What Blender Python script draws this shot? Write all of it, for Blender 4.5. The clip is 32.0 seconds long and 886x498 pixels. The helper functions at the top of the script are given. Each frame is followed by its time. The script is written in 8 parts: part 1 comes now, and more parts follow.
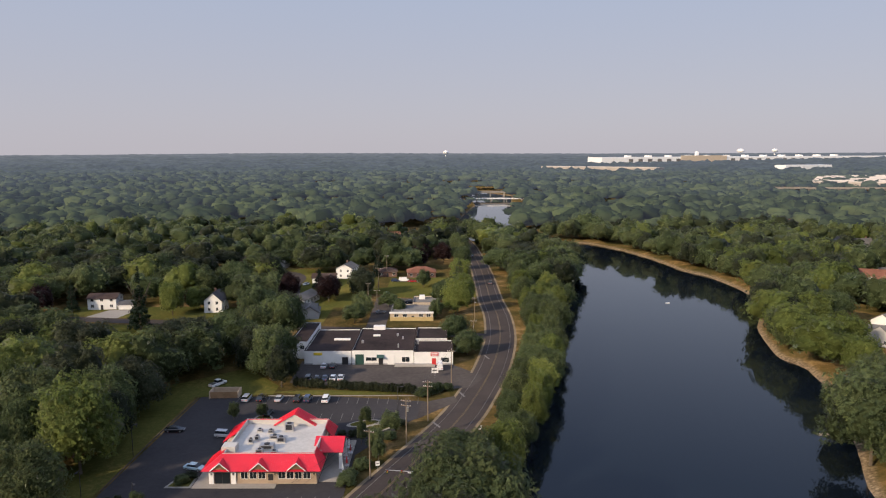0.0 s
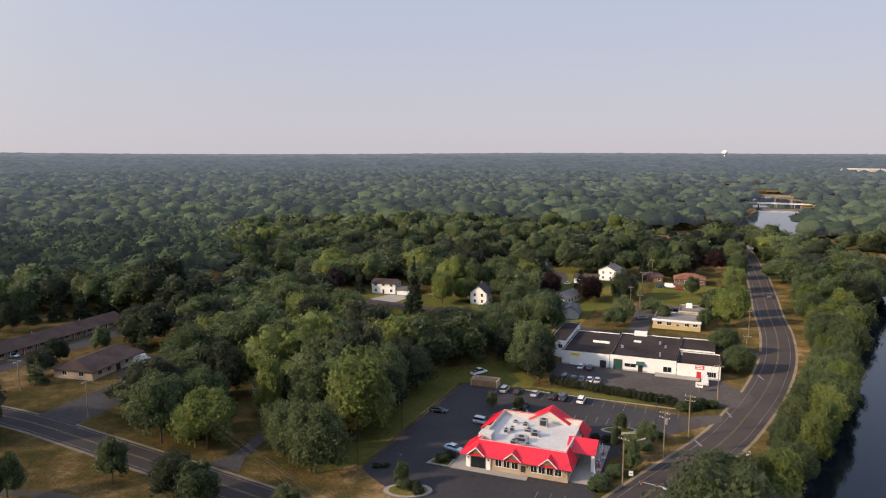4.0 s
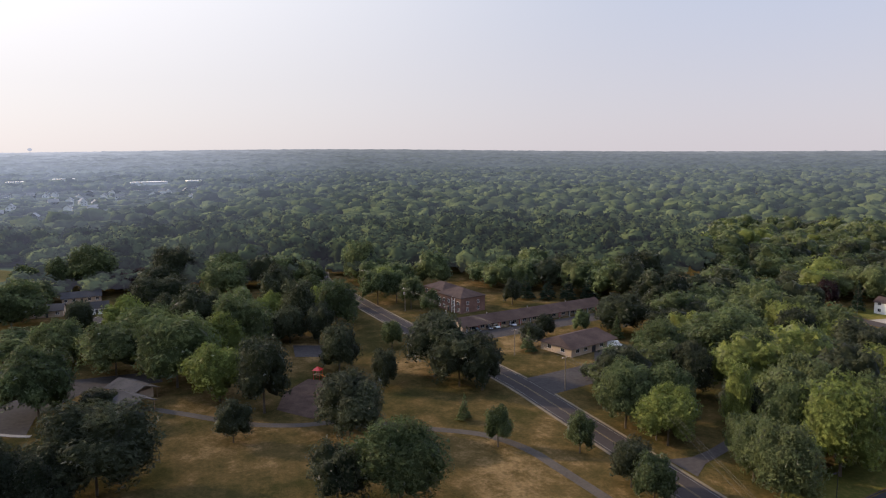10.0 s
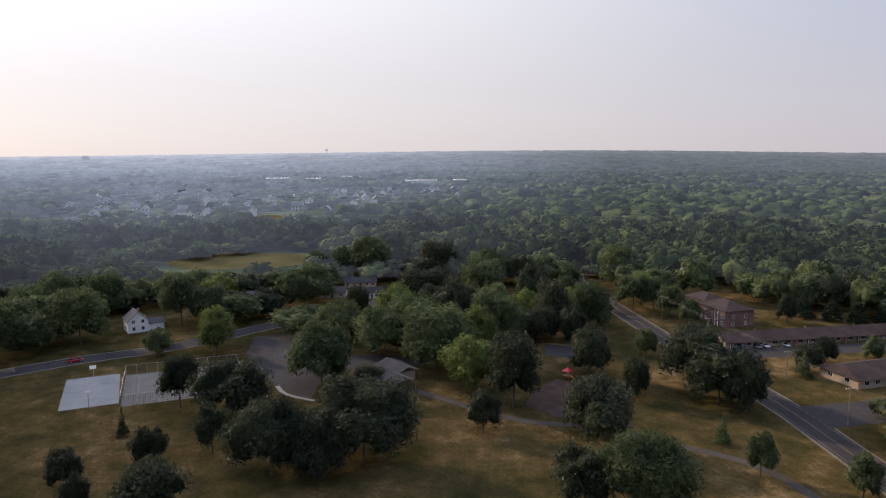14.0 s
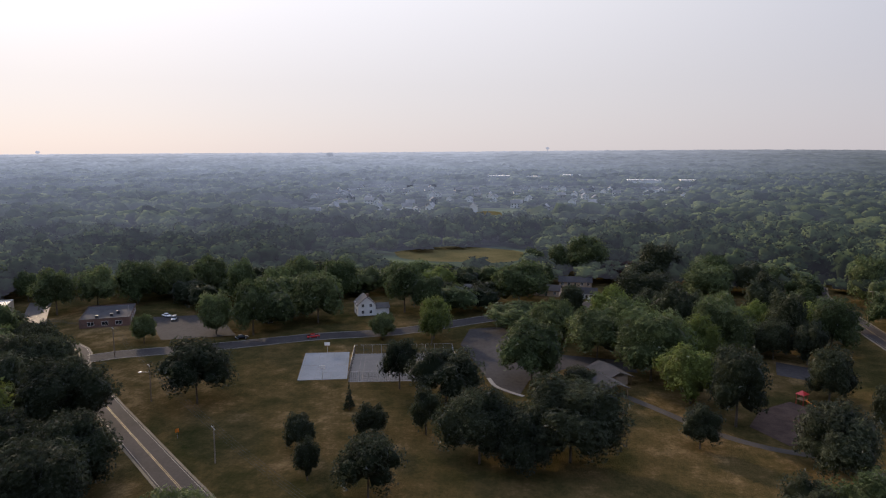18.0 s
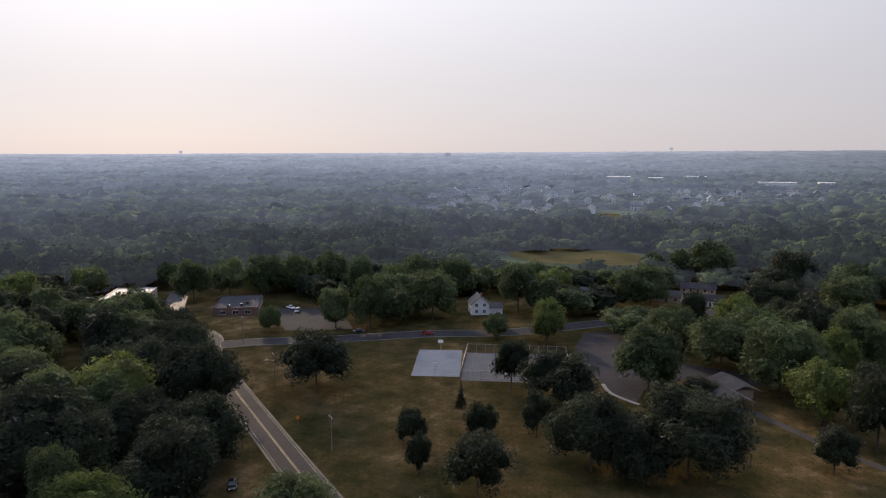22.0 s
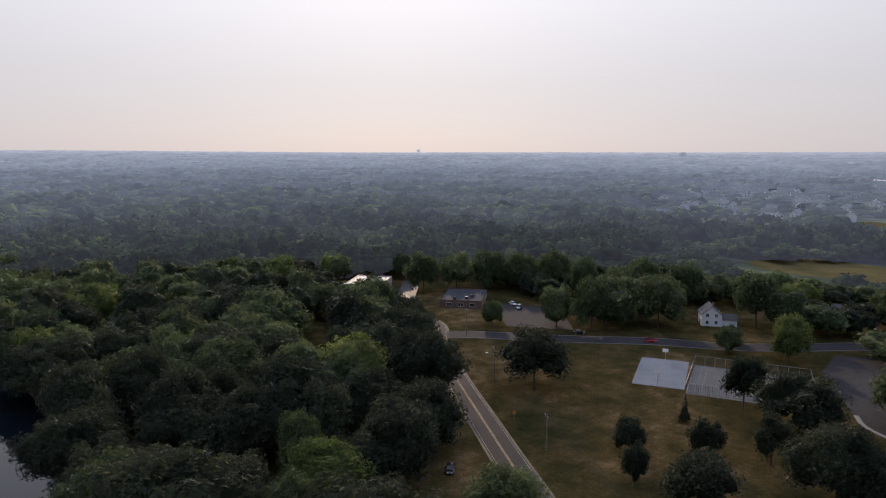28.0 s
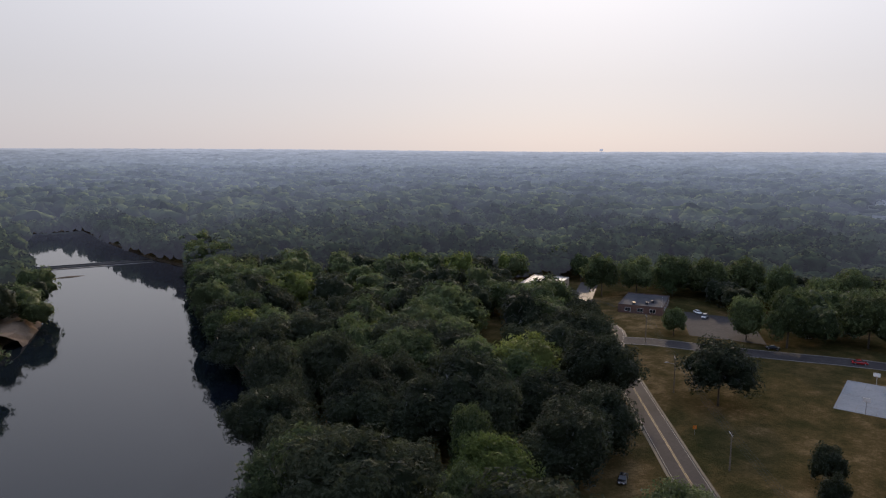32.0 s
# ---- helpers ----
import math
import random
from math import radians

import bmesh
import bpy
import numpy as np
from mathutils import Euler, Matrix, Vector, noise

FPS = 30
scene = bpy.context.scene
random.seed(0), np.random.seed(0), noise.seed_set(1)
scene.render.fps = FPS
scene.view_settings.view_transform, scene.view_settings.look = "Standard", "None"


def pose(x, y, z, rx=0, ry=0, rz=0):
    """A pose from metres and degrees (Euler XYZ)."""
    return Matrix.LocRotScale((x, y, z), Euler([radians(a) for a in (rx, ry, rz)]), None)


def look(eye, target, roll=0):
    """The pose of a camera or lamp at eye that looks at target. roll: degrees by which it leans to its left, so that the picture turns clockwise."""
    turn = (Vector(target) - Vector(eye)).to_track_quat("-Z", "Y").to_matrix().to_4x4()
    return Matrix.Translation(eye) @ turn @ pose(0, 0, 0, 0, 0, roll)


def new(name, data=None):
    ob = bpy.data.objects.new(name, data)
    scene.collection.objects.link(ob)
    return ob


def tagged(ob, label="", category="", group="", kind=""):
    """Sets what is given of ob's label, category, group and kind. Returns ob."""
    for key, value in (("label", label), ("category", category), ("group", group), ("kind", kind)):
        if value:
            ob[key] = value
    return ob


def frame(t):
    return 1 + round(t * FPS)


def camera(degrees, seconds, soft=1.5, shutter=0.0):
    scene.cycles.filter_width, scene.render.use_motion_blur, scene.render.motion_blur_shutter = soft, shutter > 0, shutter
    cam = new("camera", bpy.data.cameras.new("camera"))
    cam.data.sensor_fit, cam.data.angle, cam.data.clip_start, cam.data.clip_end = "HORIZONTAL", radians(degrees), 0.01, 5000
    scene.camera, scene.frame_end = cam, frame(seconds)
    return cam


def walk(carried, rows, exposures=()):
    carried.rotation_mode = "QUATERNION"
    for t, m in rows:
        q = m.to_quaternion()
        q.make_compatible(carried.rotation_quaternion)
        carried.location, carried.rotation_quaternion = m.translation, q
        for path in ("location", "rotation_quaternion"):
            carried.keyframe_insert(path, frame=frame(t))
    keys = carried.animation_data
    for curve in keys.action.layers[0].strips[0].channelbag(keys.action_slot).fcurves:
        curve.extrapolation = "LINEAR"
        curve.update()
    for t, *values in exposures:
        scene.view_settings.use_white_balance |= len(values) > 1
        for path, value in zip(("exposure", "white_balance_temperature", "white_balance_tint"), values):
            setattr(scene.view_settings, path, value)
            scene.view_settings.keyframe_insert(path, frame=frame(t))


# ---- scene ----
cam = camera(64.57, 32.0, 1.15)
EYE = 68.0  # drone height over the ground, turning on the spot
PATH = [
    (0.0, pose(0, 0, EYE, 81.98, 0.14, -0.00)),
    (0.5, pose(0, 0, EYE, 82.02, 0.21, 2.09)),
    (1.0, pose(0, 0, EYE, 82.05, 0.19, 4.33)),
    (1.5, pose(0, 0, EYE, 82.05, 0.20, 6.85)),
    (2.0, pose(0, 0, EYE, 82.03, 0.10, 9.64)),
    (2.5, pose(0, 0, EYE, 82.01, 0.02, 12.56)),
    (3.0, pose(0, 0, EYE, 82.01, 0.09, 15.47)),
    (3.5, pose(0, 0, EYE, 82.01, 0.08, 18.46)),
    (5.5, pose(0, 0, EYE, 81.93, 0.15, 30.83)),
    (6.0, pose(0, 0, EYE, 81.91, 0.19, 34.07)),
    (6.5, pose(0, 0, EYE, 81.89, 0.18, 37.29)),
    (7.0, pose(0, 0, EYE, 81.86, 0.22, 40.37)),
    (7.5, pose(0, 0, EYE, 81.87, 0.25, 43.40)),
    (8.0, pose(0, 0, EYE, 81.85, 0.17, 46.63)),
    (8.5, pose(0, 0, EYE, 81.85, 0.26, 49.88)),
    (9.0, pose(0, 0, EYE, 81.89, 0.34, 53.09)),
    (9.5, pose(0, 0, EYE, 81.90, 0.38, 56.34)),
    (10.0, pose(0, 0, EYE, 81.94, 0.39, 59.48)),
    (10.5, pose(0, 0, EYE, 81.94, 0.31, 62.51)),
    (11.0, pose(0, 0, EYE, 81.95, 0.25, 65.16)),
    (11.5, pose(0, 0, EYE, 82.01, 0.34, 67.80)),
    (12.0, pose(0, 0, EYE, 82.04, 0.30, 70.39)),
    (12.5, pose(0, 0, EYE, 82.07, 0.29, 72.96)),
    (13.0, pose(0, 0, EYE, 82.09, 0.29, 75.49)),
    (13.5, pose(0, 0, EYE, 82.12, 0.26, 77.92)),
    (15.5, pose(0, 0, EYE, 82.14, 0.18, 87.39)),
    (16.0, pose(0, 0, EYE, 82.12, 0.09, 89.77)),
    (16.5, pose(0, 0, EYE, 82.08, 0.01, 93.69)),
    (17.0, pose(0, 0, EYE, 82.06, -0.01, 96.02)),
    (17.5, pose(0, 0, EYE, 82.03, -0.02, 98.00)),
    (18.0, pose(0, 0, EYE, 82.03, -0.05, 98.14)),
    (18.5, pose(0, 0, EYE, 82.04, -0.08, 98.62)),
    (19.0, pose(0, 0, EYE, 82.05, -0.12, 99.91)),
    (19.5, pose(0, 0, EYE, 82.05, -0.10, 101.30)),
    (20.0, pose(0, 0, EYE, 82.07, -0.14, 102.66)),
    (20.5, pose(0, 0, EYE, 82.07, -0.17, 104.00)),
    (21.0, pose(0, 0, EYE, 82.07, -0.19, 105.27)),
    (21.5, pose(0, 0, EYE, 82.07, -0.18, 106.48)),
    (22.0, pose(0, 0, EYE, 82.03, -0.14, 107.62)),
    (22.5, pose(0, 0, EYE, 82.03, -0.18, 108.80)),
    (23.0, pose(0, 0, EYE, 82.01, -0.24, 109.96)),
    (23.5, pose(0, 0, EYE, 82.02, -0.21, 111.13)),
    (24.0, pose(0, 0, EYE, 82.01, -0.19, 112.30)),
    (24.5, pose(0, 0, EYE, 82.02, -0.23, 113.52)),
    (26.5, pose(0, 0, EYE, 81.95, -0.27, 119.67)),
    (27.0, pose(0, 0, EYE, 81.93, -0.26, 121.82)),
    (27.5, pose(0, 0, EYE, 81.92, -0.27, 123.91)),
    (28.0, pose(0, 0, EYE, 81.90, -0.29, 125.97)),
    (28.5, pose(0, 0, EYE, 81.88, -0.26, 127.97)),
    (29.0, pose(0, 0, EYE, 81.89, -0.25, 129.82)),
    (29.5, pose(0, 0, EYE, 81.88, -0.24, 131.63)),
    (30.0, pose(0, 0, EYE, 81.87, -0.26, 133.41)),
    (30.5, pose(0, 0, EYE, 81.86, -0.26, 135.20)),
    (31.0, pose(0, 0, EYE, 81.83, -0.30, 137.03)),
    (31.5, pose(0, 0, EYE, 81.81, -0.24, 138.75)),
    (32.0, pose(0, 0, EYE, 81.76, -0.35, 140.56)),
]
walk(cam, PATH, [(0, 0.2, 6400, 12), (6, 0.52, 6550, 12), (10, 0.56, 6550, 13), (13.5, 0.4, 6500, 14), (16, 0.28, 6450, 14), (20, 0.14, 6400, 15), (24, 0.1, 6400, 15), (28, 0.02, 6350, 15), (32, 0.02, 6350, 14)])

# ---- light ----
SUN_AZ, SUN_EL = 130.0, 24.0  # degrees, counter-clockwise from +y, and above the horizon
world = bpy.data.worlds.new("world")
scene.world = world
world.use_nodes = True
wn = world.node_tree.nodes
sky = wn.new("ShaderNodeTexSky")
sky.sky_type, sky.sun_disc = "NISHITA", False
sky.sun_elevation, sky.sun_rotation = radians(SUN_EL), radians(-SUN_AZ)
sky.altitude, sky.air_density, sky.dust_density, sky.ozone_density = 200, 1.0, 1.2, 1.0
wl_ = world.node_tree.links
# summer haze: a pale veil over the clear sky, and a broad bright glow round the sun that thins towards the horizon
sd = Vector((-math.sin(radians(SUN_AZ)) * math.cos(radians(SUN_EL)), math.cos(radians(SUN_AZ)) * math.cos(radians(SUN_EL)), math.sin(radians(SUN_EL))))
wg = wn.new("ShaderNodeTexCoord")
wz = wn.new("ShaderNodeSeparateXYZ")
wl_.new(wg.outputs["Generated"], wz.inputs[0])


def sky_ramp(stops):
    r = wn.new("ShaderNodeValToRGB")
    e = r.color_ramp.elements
    while len(e) < len(stops):
        e.new(0.5)
    for k, (p, c) in enumerate(stops):
        e[k].position, e[k].color = p, (*c, 1)
    wl_.new(wz.outputs["Z"], r.inputs[0])
    return r


north_veil = sky_ramp([(0.0, (0.42, 0.40, 0.43)), (0.07, (0.40, 0.40, 0.45)), (0.2, (0.355, 0.395, 0.49)), (0.42, (0.22, 0.29, 0.45)), (0.8, (0.50, 0.60, 0.86))])
sunward_veil = sky_ramp([(0.0, (0.475, 0.455, 0.46)), (0.07, (0.475, 0.465, 0.475)), (0.2, (0.465, 0.47, 0.49)), (0.42, (0.34, 0.38, 0.47)), (0.8, (0.46, 0.55, 0.80))])
glow_colour = sky_ramp([(0.0, (0.14, 0.125, 0.12)), (0.09, (0.2, 0.19, 0.185)), (0.2, (0.36, 0.35, 0.345)), (0.5, (0.62, 0.60, 0.57))])
wd_ = wn.new("ShaderNodeVectorMath")
wd_.operation = "DOT_PRODUCT"
wd_.inputs[1].default_value = sd
wl_.new(wg.outputs["Generated"], wd_.inputs[0])
wm_ = wn.new("ShaderNodeMapRange")
wm_.interpolation_type = "SMOOTHSTEP"
wm_.inputs["From Min"].default_value, wm_.inputs["From Max"].default_value = -0.1, 0.8
wl_.new(wd_.outputs["Value"], wm_.inputs["Value"])
wv = wn.new("ShaderNodeMix")
wv.data_type = "RGBA"
wl_.new(wm_.outputs[0], wv.inputs[0]), wl_.new(north_veil.outputs[0], wv.inputs[6]), wl_.new(sunward_veil.outputs[0], wv.inputs[7])
wk = wn.new("ShaderNodeMapRange")
wk.inputs["From Min"].default_value, wk.inputs["From Max"].default_value = 0.15, 1.0
wl_.new(wd_.outputs["Value"], wk.inputs["Value"])
wpow = wn.new("ShaderNodeMath")
wpow.operation = "POWER"
wpow.inputs[1].default_value = 1.6
wl_.new(wk.outputs[0], wpow.inputs[0])
veil, glow, clear_sky = wn.new("ShaderNodeBackground"), wn.new("ShaderNodeBackground"), wn["Background"]
sum_veil, sum_sky = wn.new("ShaderNodeAddShader"), wn.new("ShaderNodeAddShader")
clear_sky.inputs["Strength"].default_value = 0.007
wl_.new(wv.outputs[2], veil.inputs["Color"])
wl_.new(glow_colour.outputs[0], glow.inputs["Color"])
wl_.new(wpow.outputs[0], glow.inputs["Strength"])
wl_.new(sky.outputs[0], clear_sky.inputs["Color"])
wl_.new(veil.outputs[0], sum_veil.inputs[0])
wl_.new(glow.outputs[0], sum_veil.inputs[1])
wl_.new(sum_veil.outputs[0], sum_sky.inputs[0])
wl_.new(clear_sky.outputs[0], sum_sky.inputs[1])
wl_.new(sum_sky.outputs[0], wn["World Output"].inputs["Surface"])
sun = new("sun", bpy.data.lights.new("sun", "SUN"))
sun.data.energy, sun.data.angle, sun.data.color = 4.2, radians(0.6), (1.0, 0.78, 0.53)
sun.matrix_world = look((0, 0, 300), Vector((0, 0, 300)) - sd)


# ---- materials ----
def material(name):
    m = bpy.data.materials.new(name)
    m.use_nodes = True
    return m, m.node_tree.nodes, m.node_tree.links


def ramp(nodes, stops):
    r = nodes.new("ShaderNodeValToRGB")
    e = r.color_ramp.elements
    while len(e) < len(stops):
        e.new(0.5)
    for k, (p, c) in enumerate(stops):
        e[k].position, e[k].color = p, (*c, 1)
    return r


def noise_tex(nodes, links, scale, detail=4, rough=0.6, space="world"):
    n = nodes.new("ShaderNodeTexNoise")
    n.inputs["Scale"].default_value, n.inputs["Detail"].default_value, n.inputs["Roughness"].default_value = scale, detail, rough
    if space == "world":
        g = nodes.new("ShaderNodeNewGeometry")
        links.new(g.outputs["Position"], n.inputs["Vector"])
    else:
        g = nodes.new("ShaderNodeTexCoord")
        links.new(g.outputs["Object"], n.inputs["Vector"])
    return n


def mixed(nodes, links, fac, a, b, mode="MIX"):
    m = nodes.new("ShaderNodeMix")
    m.data_type, m.blend_type = "RGBA", mode
    for value, socket in ((fac, m.inputs[0]), (a, m.inputs[6]), (b, m.inputs[7])):
        if isinstance(value, bpy.types.NodeSocket):
            links.new(value, socket)
        elif isinstance(value, tuple):
            socket.default_value = (*value, 1)
        else:
            socket.default_value = value
    return m.outputs[2]


def surface(name, c1, c2, big=0.05, small=1.5, rough=0.85, metal=0.0, bump=0.3, dist=0.05, vary=0.0, spec=0.4, c3=None):
    """A worn surface: two colours by noise at two scales, with fine relief; vary: lightness by object."""
    m, n, l = material(name)
    p = n["Principled BSDF"]
    a, b = noise_tex(n, l, big), noise_tex(n, l, small, 6, 0.7)
    f = mixed(n, l, 0.45, a.outputs["Fac"], b.outputs["Fac"])
    r = ramp(n, [(0.36, c1), (0.64, c2)] if c3 is None else [(0.34, c1), (0.52, c2), (0.68, c3)])
    l.new(f, r.inputs[0])
    out = r.outputs[0]
    if vary:
        o = n.new("ShaderNodeObjectInfo")
        h = n.new("ShaderNodeHueSaturation")
        mr = n.new("ShaderNodeMapRange")
        mr.inputs["To Min"].default_value, mr.inputs["To Max"].default_value = 1 - vary, 1 + vary
        l.new(o.outputs["Random"], mr.inputs["Value"])
        l.new(mr.outputs[0], h.inputs["Value"])
        l.new(out, h.inputs["Color"])
        out = h.outputs[0]
    l.new(out, p.inputs["Base Color"])
    p.inputs["Roughness"].default_value, p.inputs["Metallic"].default_value = rough, metal
    p.inputs["Specular IOR Level"].default_value = spec
    p.inputs["Diffuse Roughness"].default_value = 1.0 if rough > 0.8 else 0.0
    if bump:
        bp = n.new("ShaderNodeBump")
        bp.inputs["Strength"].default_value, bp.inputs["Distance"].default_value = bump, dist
        l.new(b.outputs["Fac"], bp.inputs["Height"])
        l.new(bp.outputs[0], p.inputs["Normal"])
    return m


def foliage(name, dark, mid, light, vary=0.25, cell=0.06, trans=0.24, gaps=True):
    """Leaves: colour by tree, by spray and by leaf, partly letting light through; gaps: openings between the leaves of a spray."""
    m, n, l = material(name)
    out = n["Material Output"]
    n.remove(n["Principled BSDF"])
    g = n.new("ShaderNodeNewGeometry")
    o = n.new("ShaderNodeObjectInfo")
    v = n.new("ShaderNodeTexVoronoi")
    v.inputs["Scale"].default_value = cell
    l.new(g.outputs["Position"], v.inputs["Vector"])
    sep = n.new("ShaderNodeSeparateColor")
    l.new(v.outputs["Color"], sep.inputs[0])
    big = noise_tex(n, l, 0.02, 2)
    t1 = mixed(n, l, 0.5, sep.outputs[0], big.outputs["Fac"])
    t2 = mixed(n, l, 0.36, t1, g.outputs["Random Per Island"])
    t3 = mixed(n, l, 0.25, t2, o.outputs["Random"])
    leaves_ = noise_tex(n, l, 2.6, 4, 0.8)
    t3 = mixed(n, l, 0.35, t3, leaves_.outputs["Fac"])
    r = ramp(n, [(0.28, dark), (0.5, mid), (0.72, light)])
    l.new(t3, r.inputs[0])
    h = n.new("ShaderNodeHueSaturation")
    mr = n.new("ShaderNodeMapRange")
    mr.inputs["To Min"].default_value, mr.inputs["To Max"].default_value = 1 - vary, 1 + vary
    l.new(sep.outputs[1], mr.inputs["Value"])
    l.new(mr.outputs[0], h.inputs["Value"])
    l.new(r.outputs[0], h.inputs["Color"])
    fine = noise_tex(n, l, 1.7, 5, 0.75)
    bp = n.new("ShaderNodeBump")
    bp.inputs["Strength"].default_value, bp.inputs["Distance"].default_value = 1.0, 0.8
    l.new(fine.outputs["Fac"], bp.inputs["Height"])
    d = n.new("ShaderNodeBsdfDiffuse")
    t = n.new("ShaderNodeBsdfTranslucent")
    l.new(bp.outputs[0], d.inputs["Normal"])
    gl = n.new("ShaderNodeBsdfGlossy")
    gl.inputs["Roughness"].default_value = 0.75
    gl.inputs["Color"].default_value = (0.9, 0.92, 0.95, 1)
    l.new(h.outputs[0], d.inputs["Color"])
    warm = mixed(n, l, 0.8, h.outputs[0], (0.92, 1.0, 0.68), "MULTIPLY")
    l.new(warm, t.inputs["Color"])
    a, b = n.new("ShaderNodeMixShader"), n.new("ShaderNodeMixShader")
    a.inputs[0].default_value = trans
    fr = n.new("ShaderNodeFresnel")
    fr.inputs["IOR"].default_value = 1.42
    fm = n.new("ShaderNodeMath")
    fm.operation = "MULTIPLY"
    fm.inputs[1].default_value = 0.08
    l.new(fr.outputs[0], fm.inputs[0]), l.new(fm.outputs[0], b.inputs[0])
    l.new(d.outputs[0], a.inputs[1]), l.new(t.outputs[0], a.inputs[2])
    l.new(a.outputs[0], b.inputs[1]), l.new(gl.outputs[0], b.inputs[2])
    if not gaps:
        l.new(b.outputs[0], out.inputs["Surface"])
        return m
    holes = noise_tex(n, l, 2.4, 3, 0.7)
    cut = n.new("ShaderNodeMath")
    cut.operation = "GREATER_THAN"
    cut.inputs[1].default_value = 0.52
    l.new(holes.outputs["Fac"], cut.inputs[0])
    clear, leafy = n.new("ShaderNodeBsdfTransparent"), n.new("ShaderNodeMixShader")
    l.new(cut.outputs[0], leafy.inputs[0])
    l.new(b.outputs[0], leafy.inputs[1]), l.new(clear.outputs[0], leafy.inputs[2])
    l.new(leafy.outputs[0], out.inputs["Surface"])
    return m


def plain(name, c, rough=0.6, metal=0.0, spec=0.5, vary=0.06):
    return surface(name, tuple(k * (1 - vary) for k in c), tuple(min(1, k * (1 + vary)) for k in c), 0.4, 5, rough, metal, 0.1, 0.01, 0, spec)


LEAF = foliage("leaves_green", (0.044, 0.064, 0.029), (0.091, 0.120, 0.053), (0.157, 0.182, 0.076))
# darkened further so that sunward trees show the shade of their near sides
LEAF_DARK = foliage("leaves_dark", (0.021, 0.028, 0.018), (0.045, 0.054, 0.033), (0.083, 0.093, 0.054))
LEAF_LIGHT = foliage("leaves_yellow_green", (0.075, 0.103, 0.03), (0.145, 0.18, 0.049), (0.218, 0.243, 0.068))
LEAF_PURPLE = foliage("leaves_purple", (0.02, 0.012, 0.012), (0.035, 0.018, 0.018), (0.055, 0.03, 0.026))
NEEDLE = foliage("needles", (0.012, 0.024, 0.016), (0.022, 0.038, 0.024), (0.04, 0.058, 0.035), trans=0.12)
BODY = {  # the dense leaf mass under the outer sprays of each kind, its colours darkened as inner shade
    "leaves_green": foliage("shaded_leaf_mass_green", (0.026, 0.038, 0.016), (0.053, 0.071, 0.030), (0.087, 0.102, 0.044), gaps=False),
    "leaves_dark": foliage("shaded_leaf_mass_dark", (0.013, 0.020, 0.010), (0.029, 0.037, 0.019), (0.051, 0.060, 0.031), gaps=False),
    "leaves_yellow_green": foliage("shaded_leaf_mass_yellow_green", (0.048, 0.066, 0.019), (0.092, 0.115, 0.031), (0.138, 0.153, 0.042), gaps=False),
    "leaves_purple": foliage("shaded_leaf_mass_purple", (0.012, 0.007, 0.007), (0.020, 0.011, 0.011), (0.032, 0.017, 0.015), gaps=False),
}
# near-black core colour: shade painted inside the conifer crowns
INNER = surface("inner_crown_shade", (0.012, 0.018, 0.006), (0.024, 0.032, 0.011), 0.3, 2.0, 1.0, 0, 0.6, 0.3, 0, 0.0)
BARK = surface("bark", (0.07, 0.055, 0.04), (0.15, 0.12, 0.09), 0.5, 6, 0.95, 0, 0.8, 0.04)
ASPHALT = surface("asphalt", (0.03, 0.026, 0.026), (0.056, 0.047, 0.045), 0.06, 1.2, 0.9, 0, 0.2, 0.02, 0, 0.15)
ASPHALT_OLD = surface("asphalt_faded", (0.04, 0.036, 0.036), (0.078, 0.07, 0.067), 0.05, 0.8, 0.92, 0, 0.2, 0.02, 0, 0.07)
ASPHALT_WORN = surface("asphalt_polished", (0.046, 0.041, 0.041), (0.09, 0.08, 0.076), 0.05, 0.8, 0.75, 0, 0.2, 0.02, 0, 0.28)
ASPHALT_NEW = surface("asphalt_sealed", (0.022, 0.021, 0.024), (0.042, 0.04, 0.043), 0.04, 0.9, 0.85, 0, 0.15, 0.02, 0, 0.2)
CONCRETE = surface("concrete", (0.2, 0.185, 0.165), (0.3, 0.275, 0.245), 0.08, 1.5, 0.85, 0, 0.2, 0.02)
PAINT_WHITE = surface("road_paint_white", (0.075, 0.07, 0.066), (0.23, 0.217, 0.2), 0.3, 3, 0.7, 0, 0.1, 0.01)
PAINT_YELLOW = surface("road_paint_yellow", (0.08, 0.06, 0.034), (0.19, 0.135, 0.055), 0.3, 3, 0.7, 0, 0.1, 0.01)
PATH_GREY = surface("path_asphalt", (0.062, 0.053, 0.045), (0.105, 0.09, 0.076), 0.1, 1.5, 0.95, 0, 0.3, 0.02, spec=0.1)
GRAVEL = surface("gravel_shoulder", (0.1, 0.08, 0.05), (0.22, 0.175, 0.115), 0.12, 1.2, 0.95, 0, 0.5, 0.04)
LAWN = surface("lawn", (0.045, 0.055, 0.015), (0.085, 0.085, 0.024), 0.03, 0.8, 0.95, 0, 0.9, 0.4, spec=0.0, c3=(0.18, 0.14, 0.045))
DRY = surface("dry_grass", (0.1, 0.09, 0.038), (0.175, 0.14, 0.06), 0.035, 0.7, 0.95, 0, 0.5, 0.05, spec=0.0, c3=(0.26, 0.2, 0.095))
EARTH = surface("bare_earth", (0.15, 0.11, 0.075), (0.27, 0.2, 0.14), 0.1, 1.4, 0.95, 0, 0.5, 0.05, spec=0.0)
MULCH = surface("bark_mulch", (0.06, 0.042, 0.034), (0.115, 0.08, 0.064), 0.3, 2.5, 1.0, 0, 0.6, 0.05, spec=0.0)
SAND = surface("pale_sand", (0.36, 0.32, 0.28), (0.5, 0.45, 0.4), 0.02, 0.6, 0.95, 0, 0.4, 0.05)
